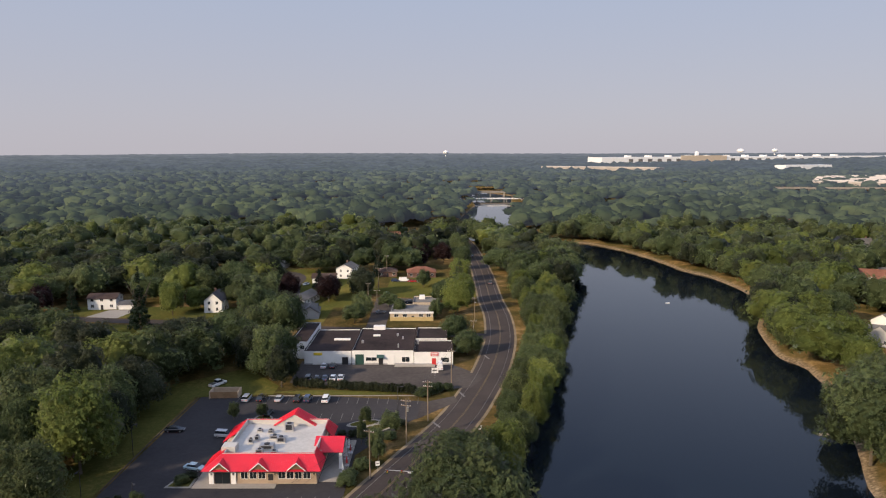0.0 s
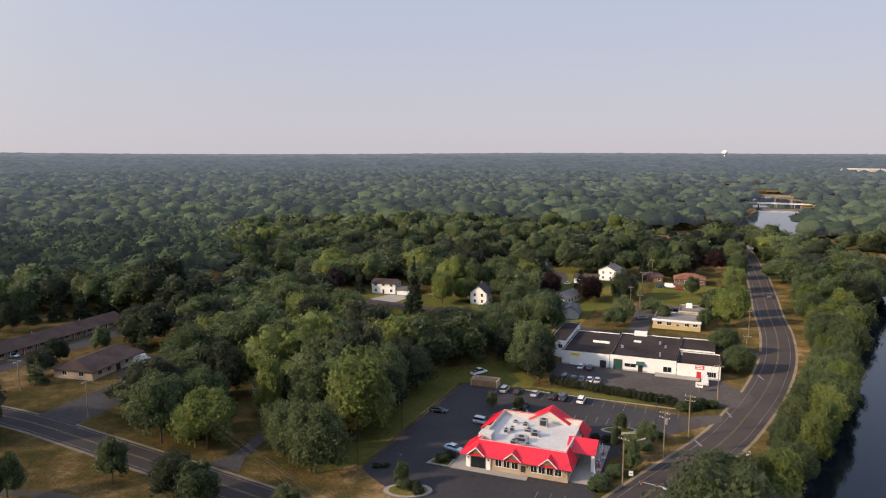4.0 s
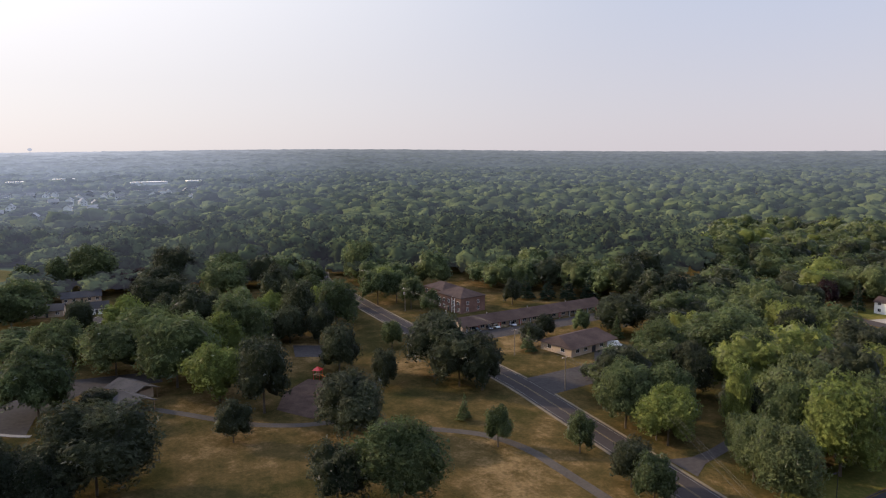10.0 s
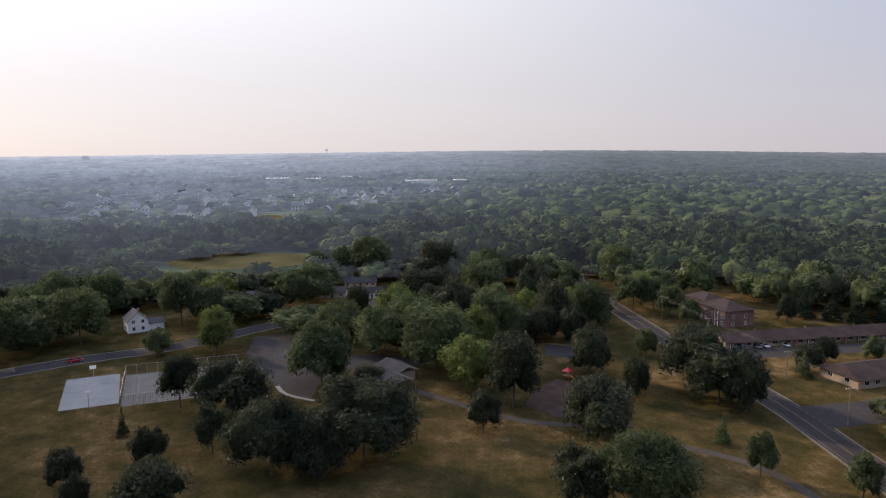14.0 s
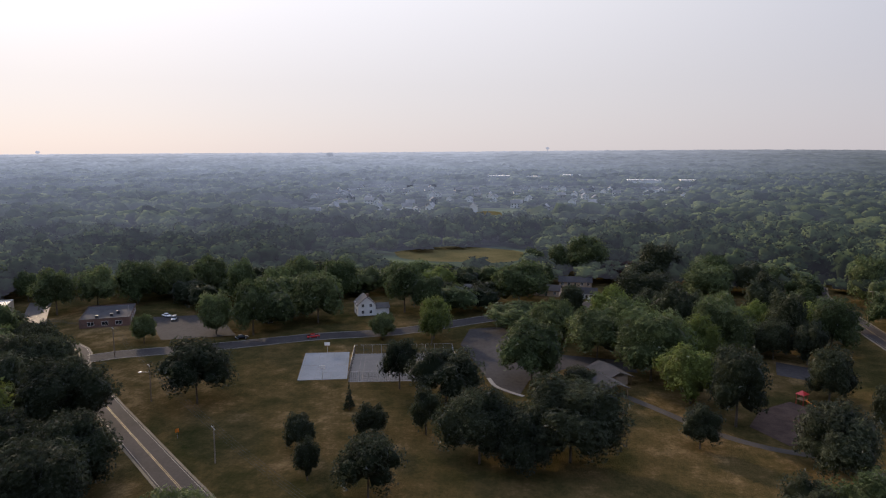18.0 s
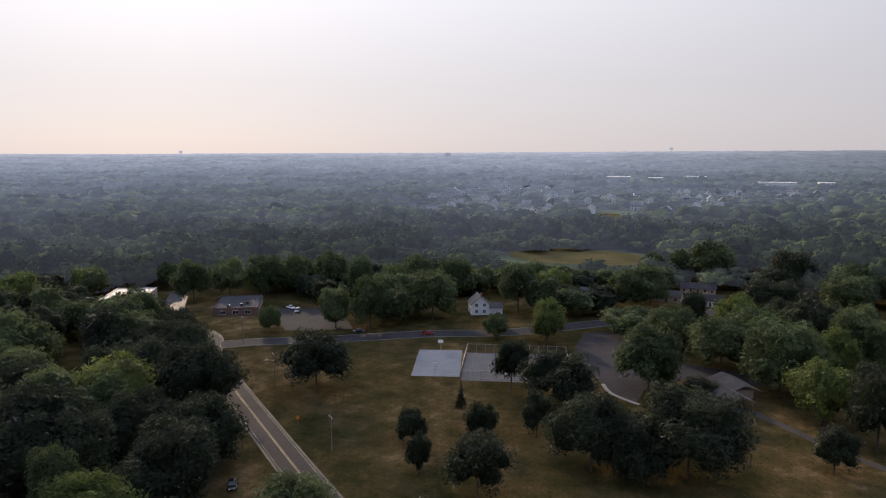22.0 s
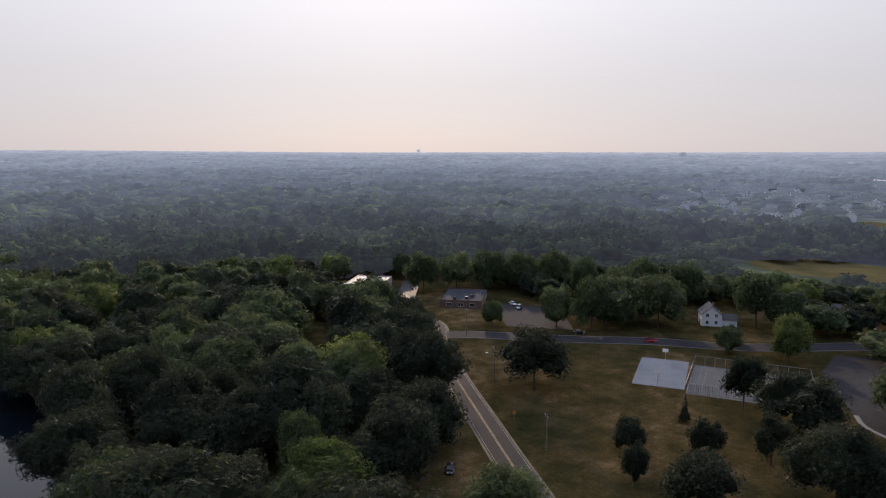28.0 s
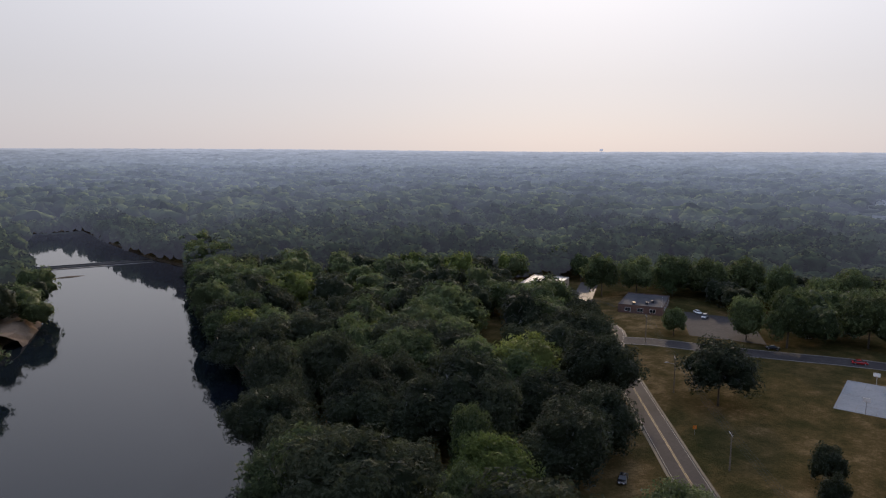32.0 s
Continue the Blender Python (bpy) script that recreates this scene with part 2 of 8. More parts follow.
WALL_WHITE = surface("white_siding", (0.66, 0.66, 0.64), (0.78, 0.78, 0.76), 0.3, 3, 0.7, 0, 0.1, 0.01)
WALL_GREY = surface("grey_siding", (0.3, 0.3, 0.31), (0.4, 0.4, 0.4), 0.3, 3, 0.75, 0, 0.1, 0.01)
WALL_TAN = surface("tan_siding", (0.42, 0.34, 0.25), (0.54, 0.45, 0.34), 0.3, 3, 0.75, 0, 0.1, 0.01)
BRICK_RED = surface("red_brick", (0.13, 0.075, 0.058), (0.22, 0.13, 0.1), 0.4, 5, 0.9, 0, 0.4, 0.02)
BRICK_TAN = surface("tan_brick", (0.36, 0.27, 0.19), (0.5, 0.39, 0.28), 0.4, 5, 0.9, 0, 0.4, 0.02)
WALL_YELLOW = surface("yellow_block", (0.4, 0.3, 0.13), (0.5, 0.38, 0.18), 0.3, 3, 0.8, 0, 0.1, 0.01)
ROOF_BROWN = surface("brown_shingle", (0.05, 0.035, 0.032), (0.1, 0.072, 0.064), 0.2, 3, 0.95, 0, 0.4, 0.03, vary=0.15, spec=0.1)
ROOF_GREY = surface("grey_shingle", (0.09, 0.09, 0.094), (0.16, 0.157, 0.155), 0.2, 3, 0.95, 0, 0.4, 0.03, vary=0.15, spec=0.1)
# roof colour of the far houses, lightened to stand in for haze
ROOF_HAZED = surface("shingle_paled_for_haze", (0.36, 0.355, 0.35), (0.5, 0.49, 0.48), 0.2, 3, 0.95, 0, 0.4, 0.03, vary=0.15, spec=0.1)
ROOF_DARK = surface("dark_shingle", (0.05, 0.05, 0.055), (0.1, 0.095, 0.095), 0.2, 3, 0.95, 0, 0.4, 0.03, vary=0.15, spec=0.1)
ROOF_RUST = surface("rust_shingle", (0.16, 0.075, 0.055), (0.26, 0.125, 0.09), 0.2, 3, 0.95, 0, 0.4, 0.03, vary=0.15, spec=0.1)
TAR = surface("tar_roof", (0.015, 0.012, 0.013), (0.042, 0.032, 0.032), 0.09, 1, 0.95, 0, 0.3, 0.03, spec=0.1)
MEMBRANE = surface("white_membrane", (0.4, 0.38, 0.35), (0.55, 0.53, 0.49), 0.12, 1.2, 0.7, 0, 0.15, 0.02)
RED_METAL = surface("red_metal_roof", (0.5, 0.012, 0.03), (0.66, 0.022, 0.045), 0.2, 2, 0.4, 0, 0.1, 0.01)
WHITE_TRIM = plain("white_trim", (0.75, 0.74, 0.72))
DARK_METAL = plain("dark_metal", (0.05, 0.05, 0.055), 0.5, 0.6)
STEEL = plain("galvanised_steel", (0.4, 0.4, 0.41), 0.45, 0.7)
WOOD_POLE = surface("pole_wood", (0.16, 0.125, 0.09), (0.28, 0.22, 0.16), 0.5, 6, 0.9, 0, 0.4, 0.02)
TIMBER = surface("timber", (0.2, 0.12, 0.06), (0.32, 0.2, 0.11), 0.5, 6, 0.8, 0, 0.3, 0.02)
RUBBER = plain("tyre_rubber", (0.03, 0.03, 0.03), 0.85)
COURT_BLUE = surface("court_pale_blue", (0.17, 0.195, 0.215), (0.27, 0.29, 0.305), 0.1, 1.5, 0.9, 0, 0.1, 0.01, spec=0.1)
COURT_GREY = surface("court_grey", (0.105, 0.108, 0.11), (0.165, 0.163, 0.16), 0.1, 1.5, 0.9, 0, 0.1, 0.01, spec=0.1)
GREEN_DOOR = plain("dark_green_paint", (0.02, 0.06, 0.05), 0.5)
YELLOW_PAINT = plain("yellow_paint", (0.7, 0.5, 0.03), 0.5)
ORANGE_PAINT = plain("orange_paint", (0.75, 0.22, 0.02), 0.5)
RED_PAINT = plain("red_paint", (0.5, 0.03, 0.03), 0.45)
WIRE = plain("wire_black", (0.03, 0.03, 0.03), 0.6)

GLASS, gn, gl_ = material("window_glass")
gp = gn["Principled BSDF"]
gp.inputs["Base Color"].default_value, gp.inputs["Roughness"].default_value = (0.015, 0.02, 0.025, 1), 0.06

WATER, wnn, wl = material("river_water")
wp = wnn["Principled BSDF"]
wp.inputs["Base Color"].default_value, wp.inputs["Roughness"].default_value, wp.inputs["IOR"].default_value = (0.005, 0.008, 0.012, 1), 0.04, 1.33
w1 = noise_tex(wnn, wl, 0.5, 3, 0.5)
w2 = noise_tex(wnn, wl, 0.02, 2, 0.5)
wb = wnn.new("ShaderNodeBump")
wm = wnn.new("ShaderNodeMath")
wm.operation = "MULTIPLY"
wl.new(w1.outputs["Fac"], wm.inputs[0]), wl.new(w2.outputs["Fac"], wm.inputs[1])
wb.inputs["Strength"].default_value, wb.inputs["Distance"].default_value = 0.12, 0.1
wl.new(wm.outputs[0], wb.inputs["Height"]), wl.new(wb.outputs[0], wp.inputs["Normal"])

# far canopy past the town: leaves with haze painted on as glow, growing with distance and towards the sun
HAZE_GLOW, dn, dl = material("painted_haze")
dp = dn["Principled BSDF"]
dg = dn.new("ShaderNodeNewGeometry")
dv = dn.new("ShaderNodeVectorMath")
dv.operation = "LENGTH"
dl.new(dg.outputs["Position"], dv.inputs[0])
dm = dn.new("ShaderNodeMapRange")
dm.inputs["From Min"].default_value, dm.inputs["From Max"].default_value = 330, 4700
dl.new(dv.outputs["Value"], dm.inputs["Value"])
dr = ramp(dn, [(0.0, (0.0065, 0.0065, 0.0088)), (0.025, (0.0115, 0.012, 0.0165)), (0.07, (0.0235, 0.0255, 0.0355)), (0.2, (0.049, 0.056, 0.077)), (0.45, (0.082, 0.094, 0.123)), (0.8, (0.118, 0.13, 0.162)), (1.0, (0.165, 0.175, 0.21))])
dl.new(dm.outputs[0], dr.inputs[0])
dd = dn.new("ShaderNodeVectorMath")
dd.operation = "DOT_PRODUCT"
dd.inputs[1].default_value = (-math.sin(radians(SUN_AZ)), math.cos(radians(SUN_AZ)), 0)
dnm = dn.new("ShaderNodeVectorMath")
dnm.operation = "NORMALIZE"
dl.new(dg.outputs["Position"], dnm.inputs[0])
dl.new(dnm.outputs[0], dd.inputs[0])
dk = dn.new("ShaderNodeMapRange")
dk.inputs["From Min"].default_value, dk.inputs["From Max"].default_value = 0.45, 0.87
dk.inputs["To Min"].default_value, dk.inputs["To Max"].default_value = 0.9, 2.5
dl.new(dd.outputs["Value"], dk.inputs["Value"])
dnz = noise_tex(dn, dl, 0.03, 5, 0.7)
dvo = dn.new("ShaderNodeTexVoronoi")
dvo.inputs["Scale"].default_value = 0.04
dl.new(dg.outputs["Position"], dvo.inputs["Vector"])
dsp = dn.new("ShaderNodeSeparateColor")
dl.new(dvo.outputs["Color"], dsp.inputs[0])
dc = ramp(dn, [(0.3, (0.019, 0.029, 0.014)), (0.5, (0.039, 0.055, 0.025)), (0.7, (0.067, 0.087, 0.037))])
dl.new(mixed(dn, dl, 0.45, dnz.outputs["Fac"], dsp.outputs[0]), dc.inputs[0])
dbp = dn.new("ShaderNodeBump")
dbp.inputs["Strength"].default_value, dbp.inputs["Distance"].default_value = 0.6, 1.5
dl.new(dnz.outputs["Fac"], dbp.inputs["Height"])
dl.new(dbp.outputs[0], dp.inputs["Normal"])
# the leaf colour is darkened with distance too, as haze would dim it
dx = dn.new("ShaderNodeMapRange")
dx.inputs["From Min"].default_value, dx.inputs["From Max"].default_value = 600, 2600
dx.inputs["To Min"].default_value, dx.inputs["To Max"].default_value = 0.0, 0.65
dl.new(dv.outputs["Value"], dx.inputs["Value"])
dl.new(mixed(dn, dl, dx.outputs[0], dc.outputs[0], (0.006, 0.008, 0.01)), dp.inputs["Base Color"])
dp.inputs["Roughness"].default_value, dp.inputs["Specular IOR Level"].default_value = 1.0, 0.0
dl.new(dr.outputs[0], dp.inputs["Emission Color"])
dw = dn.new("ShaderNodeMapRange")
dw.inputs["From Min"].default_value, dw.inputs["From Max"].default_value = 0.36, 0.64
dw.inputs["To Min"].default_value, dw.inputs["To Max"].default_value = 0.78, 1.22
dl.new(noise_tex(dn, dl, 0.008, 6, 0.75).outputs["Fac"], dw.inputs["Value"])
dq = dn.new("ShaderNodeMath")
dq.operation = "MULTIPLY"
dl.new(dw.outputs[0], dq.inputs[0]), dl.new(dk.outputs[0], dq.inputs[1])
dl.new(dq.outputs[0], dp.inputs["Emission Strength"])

# the ground: grass and leaf litter, bare earth on the river banks by height
GROUND, qn, ql = material("ground_cover")
qp = qn["Principled BSDF"]
q1, q2, q3 = noise_tex(qn, ql, 0.022, 5, 0.65), noise_tex(qn, ql, 0.14, 5, 0.65), noise_tex(qn, ql, 1.1, 5, 0.7)
qf = mixed(qn, ql, 0.18, mixed(qn, ql, 0.4, q1.outputs["Fac"], q2.outputs["Fac"]), q3.outputs["Fac"])
qr = ramp(qn, [(0.37, (0.028, 0.031, 0.011)), (0.45, (0.056, 0.049, 0.018)), (0.53, (0.11, 0.077, 0.031)), (0.62, (0.26, 0.176, 0.085))])
ql.new(qf, qr.inputs[0])
qg = qn.new("ShaderNodeNewGeometry")
qs = qn.new("ShaderNodeSeparateXYZ")
ql.new(qg.outputs["Position"], qs.inputs[0])
qm = qn.new("ShaderNodeMapRange")
qm.inputs["From Min"].default_value, qm.inputs["From Max"].default_value = -0.5, -1.2
ql.new(qs.outputs["Z"], qm.inputs["Value"])
qe = ramp(qn, [(0.32, (0.06, 0.045, 0.03)), (0.5, (0.15, 0.115, 0.075)), (0.68, (0.3, 0.235, 0.16))])
ql.new(q3.outputs["Fac"], qe.inputs[0])
ql.new(mixed(qn, ql, qm.outputs[0], qr.outputs[0], qe.outputs[0]), qp.inputs["Base Color"])
qp.inputs["Roughness"].default_value, qp.inputs["Specular IOR Level"].default_value, qp.inputs["Diffuse Roughness"].default_value = 1.0, 0.0, 1.0
qb = qn.new("ShaderNodeBump")
qb.inputs["Strength"].default_value, qb.inputs["Distance"].default_value = 1.0, 0.5
ql.new(q3.outputs["Fac"], qb.inputs["Height"]), ql.new(qb.outputs[0], qp.inputs["Normal"])


# ---- building blocks ----
class Geo:
    """Vertices and faces gathered for one mesh."""

    def __init__(self):
        self.v, self.f = [], []

    def add(self, verts, faces):
        k = len(self.v)
        self.v += [tuple(p) for p in verts]
        self.f += [tuple(i + k for i in q) for q in faces]
        return self

    def box(self, x0, y0, z0, x1, y1, z1, top=0.0):
        """A box; top: how far its upper face is drawn in."""
        t = top
        return self.add([(x0, y0, z0), (x1, y0, z0), (x1, y1, z0), (x0, y1, z0), (x0 + t, y0 + t, z1), (x1 - t, y0 + t, z1), (x1 - t, y1 - t, z1), (x0 + t, y1 - t, z1)],
                        [(3, 2, 1, 0), (4, 5, 6, 7), (0, 1, 5, 4), (1, 2, 6, 5), (2, 3, 7, 6), (3, 0, 4, 7)])

    def prism(self, poly, z0, z1):
        n = len(poly)
        return self.add([(x, y, z0) for x, y in poly] + [(x, y, z1) for x, y in poly],
                        [tuple(range(n - 1, -1, -1)), tuple(range(n, 2 * n))] + [(i, (i + 1) % n, n + (i + 1) % n, n + i) for i in range(n)])

    def tube(self, a, b, r0, r1, n=8):
        a, b = Vector(a), Vector(b)
        q = (b - a).to_track_quat("Z", "Y")
        ring = [Vector((math.cos(2 * math.pi * i / n), math.sin(2 * math.pi * i / n), 0)) for i in range(n)]
        return self.add([a + q @ (p * r0) for p in ring] + [b + q @ (p * r1) for p in ring],
                        [tuple(range(n - 1, -1, -1)), tuple(range(n, 2 * n))] + [(i, (i + 1) % n, n + (i + 1) % n, n + i) for i in range(n)])

    def slab(self, pts, t):
        """A plate of thickness t under a plane polygon given counter-clockwise from outside."""
        p = [Vector(q) for q in pts]
        nrm = (p[1] - p[0]).cross(p[2] - p[0]).normalized()
        n = len(p)
        return self.add([q - nrm * t for q in p] + p, [tuple(range(n - 1, -1, -1)), tuple(range(n, 2 * n))] + [(i, (i + 1) % n, n + (i + 1) % n, n + i) for i in range(n)])

    def mesh(self, name, mat):
        me = bpy.data.meshes.new(name)
        me.from_pydata(self.v, [], self.f)
        me.materials.append(mat)
        return me


def part(name, geo, mat, parent, label=""):
    ob = new(name, geo.mesh(name, mat) if isinstance(geo, Geo) else geo)
    ob.parent = parent
    return tagged(ob, label) if label else ob


def thing(name, m, label, category, group="", kind=""):
    ob = new(name)
    ob.empty_display_size = 0.5
    ob.matrix_world = m
    return tagged(ob, label, category, group, kind)


def ground_thing(name, geo, mat, label, category, kind="structure"):
    return tagged(new(name, geo.mesh(name, mat)), label, category, kind=kind)


def curve(pts, step=6.0):
    """A smooth line through points of the plan."""
    p = [Vector((x, y)) for x, y in pts]
    p = [2 * p[0] - p[1]] + p + [2 * p[-1] - p[-2]]
    out = []
    for i in range(1, len(p) - 2):
        n = max(1, int((p[i + 1] - p[i]).length / step))
        for k in range(n):
            t = k / n
            a, b, c, d = p[i - 1 : i + 3]
            out.append(0.5 * (2 * b + (c - a) * t + (2 * a - 5 * b + 4 * c - d) * t * t + (3 * b - a - 3 * c + d) * t**3))
    return out + [p[-2]]


def ribbon(line, left, right, z, thick=0.0, gap=None):
    """A strip along a line between two offsets to its left; gap: (dash, space) lengths."""
    g, n = Geo(), len(line)
    nrm = []
    for i in range(n):
        d = (line[min(i + 1, n - 1)] - line[max(i - 1, 0)]).normalized()
        nrm.append(Vector((-d.y, d.x)))
    run = 0.0
    for i in range(n - 1):
        run += (line[i + 1] - line[i]).length
        if gap and run % (gap[0] + gap[1]) > gap[0]:
            continue
        q = [line[i] + nrm[i] * right, line[i + 1] + nrm[i + 1] * right, line[i + 1] + nrm[i + 1] * left, line[i] + nrm[i] * left]
        if thick:
            g.prism([(a.x, a.y) for a in q], z - thick, z)
        else:
            g.add([(a.x, a.y, z) for a in q], [(0, 1, 2, 3)])
    return g


def sheet(poly, z):
    return Geo().add([(x, y, z) for x, y in poly], [tuple(range(len(poly)))])


def np_mesh(name, verts, quads, tris, mat, second=None, smooth=False):
    """A large mesh from arrays of corners."""
    me = bpy.data.meshes.new(name)
    me.vertices.add(len(verts))
    me.vertices.foreach_set("co", np.asarray(verts, np.float32).ravel())
    loops = np.concatenate([np.asarray(quads, np.int32).ravel(), np.asarray(tris, np.int32).ravel()])
    nq, nt = len(quads), len(tris)
    me.loops.add(len(loops))
    me.loops.foreach_set("vertex_index", loops)
    me.polygons.add(nq + nt)
    me.polygons.foreach_set("loop_start", np.concatenate([np.arange(nq) * 4, nq * 4 + np.arange(nt) * 3]).astype(np.int32))
    me.materials.append(mat)
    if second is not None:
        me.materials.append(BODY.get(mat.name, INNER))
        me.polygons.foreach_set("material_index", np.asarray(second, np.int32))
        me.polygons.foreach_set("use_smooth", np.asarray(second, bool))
    if smooth:
        me.polygons.foreach_set("use_smooth", np.ones(nq + nt, bool))
    me.update(calc_edges=True)
    return me


def inside(poly, x, y):
    """Which of the points lie in a polygon."""
    hit = np.zeros(len(x), bool)
    for (x0, y0), (x1, y1) in zip(poly, poly[1:] + poly[:1]):
        if y0 != y1:
            hit ^= ((y0 > y) != (y1 > y)) & (x < (x1 - x0) * (y - y0) / (y1 - y0) + x0)
    return hit


def line_distance(line, x, y):
    d = np.full(len(x), 1e9)
    for a, b in zip(line, line[1:]):
        dx, dy = b[0] - a[0], b[1] - a[1]
        t = np.clip(((x - a[0]) * dx + (y - a[1]) * dy) / (dx * dx + dy * dy + 1e-9), 0, 1)
        d = np.minimum(d, np.hypot(x - a[0] - t * dx, y - a[1] - t * dy))
    return d


# ---- the plan ----
WEST_BANK = [(-135, -640), (-131, -529), (-133, -441), (-140, -398), (-119, -334), (-101, -276), (-92, -243), (-87, -215), (-83, -194), (-76, -171), (-70, -149),
             (-58, -125), (-40, -70), (-22, 0), (-4, 60), (11, 130), (17, 151), (25, 185), (30, 206), (36, 240), (45, 280), (60, 328), (72, 370), (78, 410), (66, 460),
             (40, 510), (6, 560), (0, 600), (12, 660), (22, 745), (32, 820), (42, 886), (40, 1079), (28, 1150), (-6, 1215)]
EAST_BANK = [(6, 1240), (62, 1190), (105, 1079), (84, 886), (78, 800), (73, 744), (68, 680), (58, 600), (56, 556), (76, 532), (108, 520), (124, 483), (133, 444),
             (138, 400), (146, 381), (148, 349), (146, 315), (122, 268), (117, 250), (112, 229), (116, 219), (113, 203), (104, 175), (95, 154), (87, 137), (72, 60),
             (50, -30), (22, -120), (-8, -200), (-28, -255), (-34, -284), (-45, -291), (-53, -331), (-58, -397), (-63, -446), (-76, -540), (-80, -640)]
RIVER = WEST_BANK + EAST_BANK
ROAD_RIVER = curve([(-262, -214), (-243, -200), (-226, -181), (-214, -158), (-192, -142), (-168.8, -118), (-139.3, -86.6), (-119.8, -65.6), (-90.5, -33), (-66, 2), (-47, 42),
                    (-31, 88), (-20.5, 113), (-10.5, 137), (2.8, 168), (9.2, 188.7), (15.4, 214.4), (20.6, 247.9), (22.4, 283), (21.6, 316), (21.8, 358), (21.3, 412),
                    (19.5, 458), (17, 510), (8, 580), (-8, 680)])
ROAD_PARK = curve([(-372, 138), (-352, 131), (-330, 128), (-268, 123.5), (-230, 121.5), (-167, 120), (-138, 116.6), (-104, 111.6), (-78, 107.4), (-50, 102), (-27, 97)])
ROAD_COURT = curve([(-205, -147), (-211, -140), (-219, -124), (-226, -110), (-243, -81), (-254, -54), (-281, -20), (-306, 12), (-345, 60), (-400, 128)])
ROAD_WEST = curve([(-226, -181), (-243, -197), (-264, -212), (-282, -224)])
STREET_NORTH = curve([(-330, 300), (-250, 292), (-200, 285), (-151, 279.5), (-102, 272), (-80, 267.5), (-55, 264.5), (-20, 259), (10, 253), (20, 250)])
LOOP_STREET = curve([(-70, 268), (-69, 300), (-72, 330), (-76, 350), (-77, 372), (-86, 388), (-104, 391), (-116, 380), (-115, 362), (-102, 350), (-86, 344), (-76, 346)])
ROADS = [(ROAD_RIVER, 5.4), (ROAD_PARK, 4.4), (ROAD_COURT, 4.6), (ROAD_WEST, 4.6), (STREET_NORTH, 3.6), (LOOP_STREET, 3.6)]
PARK = [(-330, 122), (-268, 118), (-167, 115), (-80, 102), (-38, 90), (-52, 40), (-72, 0), (-122, -62), (-200, -142), (-248, -56), (-285, -10), (-330, 45)]
CLEAR = [
    [(-70, 120), (-71, 189), (-68, 203), (-48, 222), (-48, 268), (16, 268), (14, 240), (0, 190), (-3, 168), (-20, 128), (-30, 108)],
    [(-102, 225), (-104, 292), (-78, 292), (-78, 250), (-84, 226)],
    [(-50, 262), (-50, 300), (-80, 300), (-80, 345), (-120, 345), (-122, 398), (-80, 398), (-66, 380), (-30, 380), (18, 380), (18, 262)],
    [(-440, -112), (-500, -5), (-400, 2), (-368, -50), (-378, -92)],
    [(-800, -100), (-850, -30), (-600, -20), (-620, -80)],
    [(-276, -198), (-278, -118), (-232, -100), (-219, -130), (-222, -180)],
    [(-296, 126), (-296, 172), (-240, 218), (-212, 220), (-158, 168), (-146, 124)],
    [(-345, -10), (-365, 20), (-340, 40), (-318, 30), (-300, -10), (-310, -45), (-330, -45)],
    [(-300, -90), (-300, -58), (-262, -58), (-252, -80)],
    [(-166, 258), (-168, 298), (-104, 298), (-104, 236), (-128, 230)],
    [(-20, 110), (-3, 137), (9, 168), (15, 190), (21, 214), (27, 248), (29, 283), (27, 332), (47, 332), (56, 328), (47, 280), (38, 240), (32, 206), (27, 185), (19, 151), (13, 130), (7, 108)],
    [(-77, 112), (-77, 190), (-60, 190), (-40, 105)],
    [(-215, 122), (-146, 116), (-142, 140), (-152, 172), (-196, 196), (-215, 200)],
    [(-138, -156), (-146, -147), (-188, -186), (-193, -208)],
    [(-169, -117), (-140, -86), (-120, -65), (-80, -20), (-62, -38), (-102, -83), (-123, -103), (-152, -133)],
]
SUBURB = [(-650, -290), (-640, -20), (-800, 130), (-1230, 280), (-1260, -320)]
PARK_GROVE = [(-328, 112), (-285, 110), (-238, 96), (-215, 60), (-212, 36), (-232, 24), (-262, 22), (-290, 8), (-326, 52)]

# ---- ground, water, roads ----
def spread(a, b, step, lo, hi, far):
    fine = list(np.arange(a, b + 0.1, step))
    out, k = [], step
    left, right = [], []
    p = a
    while p > lo:
        k *= 1.35
        p = max(lo, p - k)
        left.append(p)
    p, k = b, step
    while p < hi:
        k *= 1.35
        p = min(hi, p + k)
        right.append(p)
    return np.array(left[::-1] + fine + right)


gx, gy = spread(-180, 180, 4.0, -4900, 4900, 0), spread(-660, 1300, 6.0, -4900, 4900, 0)
X, Y = np.meshgrid(gx, gy)
fx, fy = X.ravel(), Y.ravel()
wet = inside(RIVER, fx, fy)
edge = line_distance(RIVER + RIVER[:1], fx, fy)
side = np.where(wet, edge, -edge)
depth = np.clip((side + 5.0) / 9.0, 0, 1)
zz = -4.0 * depth * depth * (3 - 2 * depth)
nx, ny = len(gx), len(gy)
idx = np.arange(nx * ny).reshape(ny, nx)
quads = np.stack([idx[:-1, :-1], idx[:-1, 1:], idx[1:, 1:], idx[1:, :-1]], -1).reshape(-1, 4)
tagged(new("ground", np_mesh("ground", np.stack([fx, fy, zz], 1), quads, np.zeros((0, 3)), GROUND)), "dry summer grass and leaf litter with earthy river banks", "ground", kind="structure")
wat = Geo()
wat.add([(-240, -680, -1.8), (240, -680, -1.8), (240, 1780, -1.8), (-240, 1780, -1.8)], [(0, 1, 2, 3)])
ground_thing("water", wat, WATER, "dark calm river water reflecting sky and trees", "river")

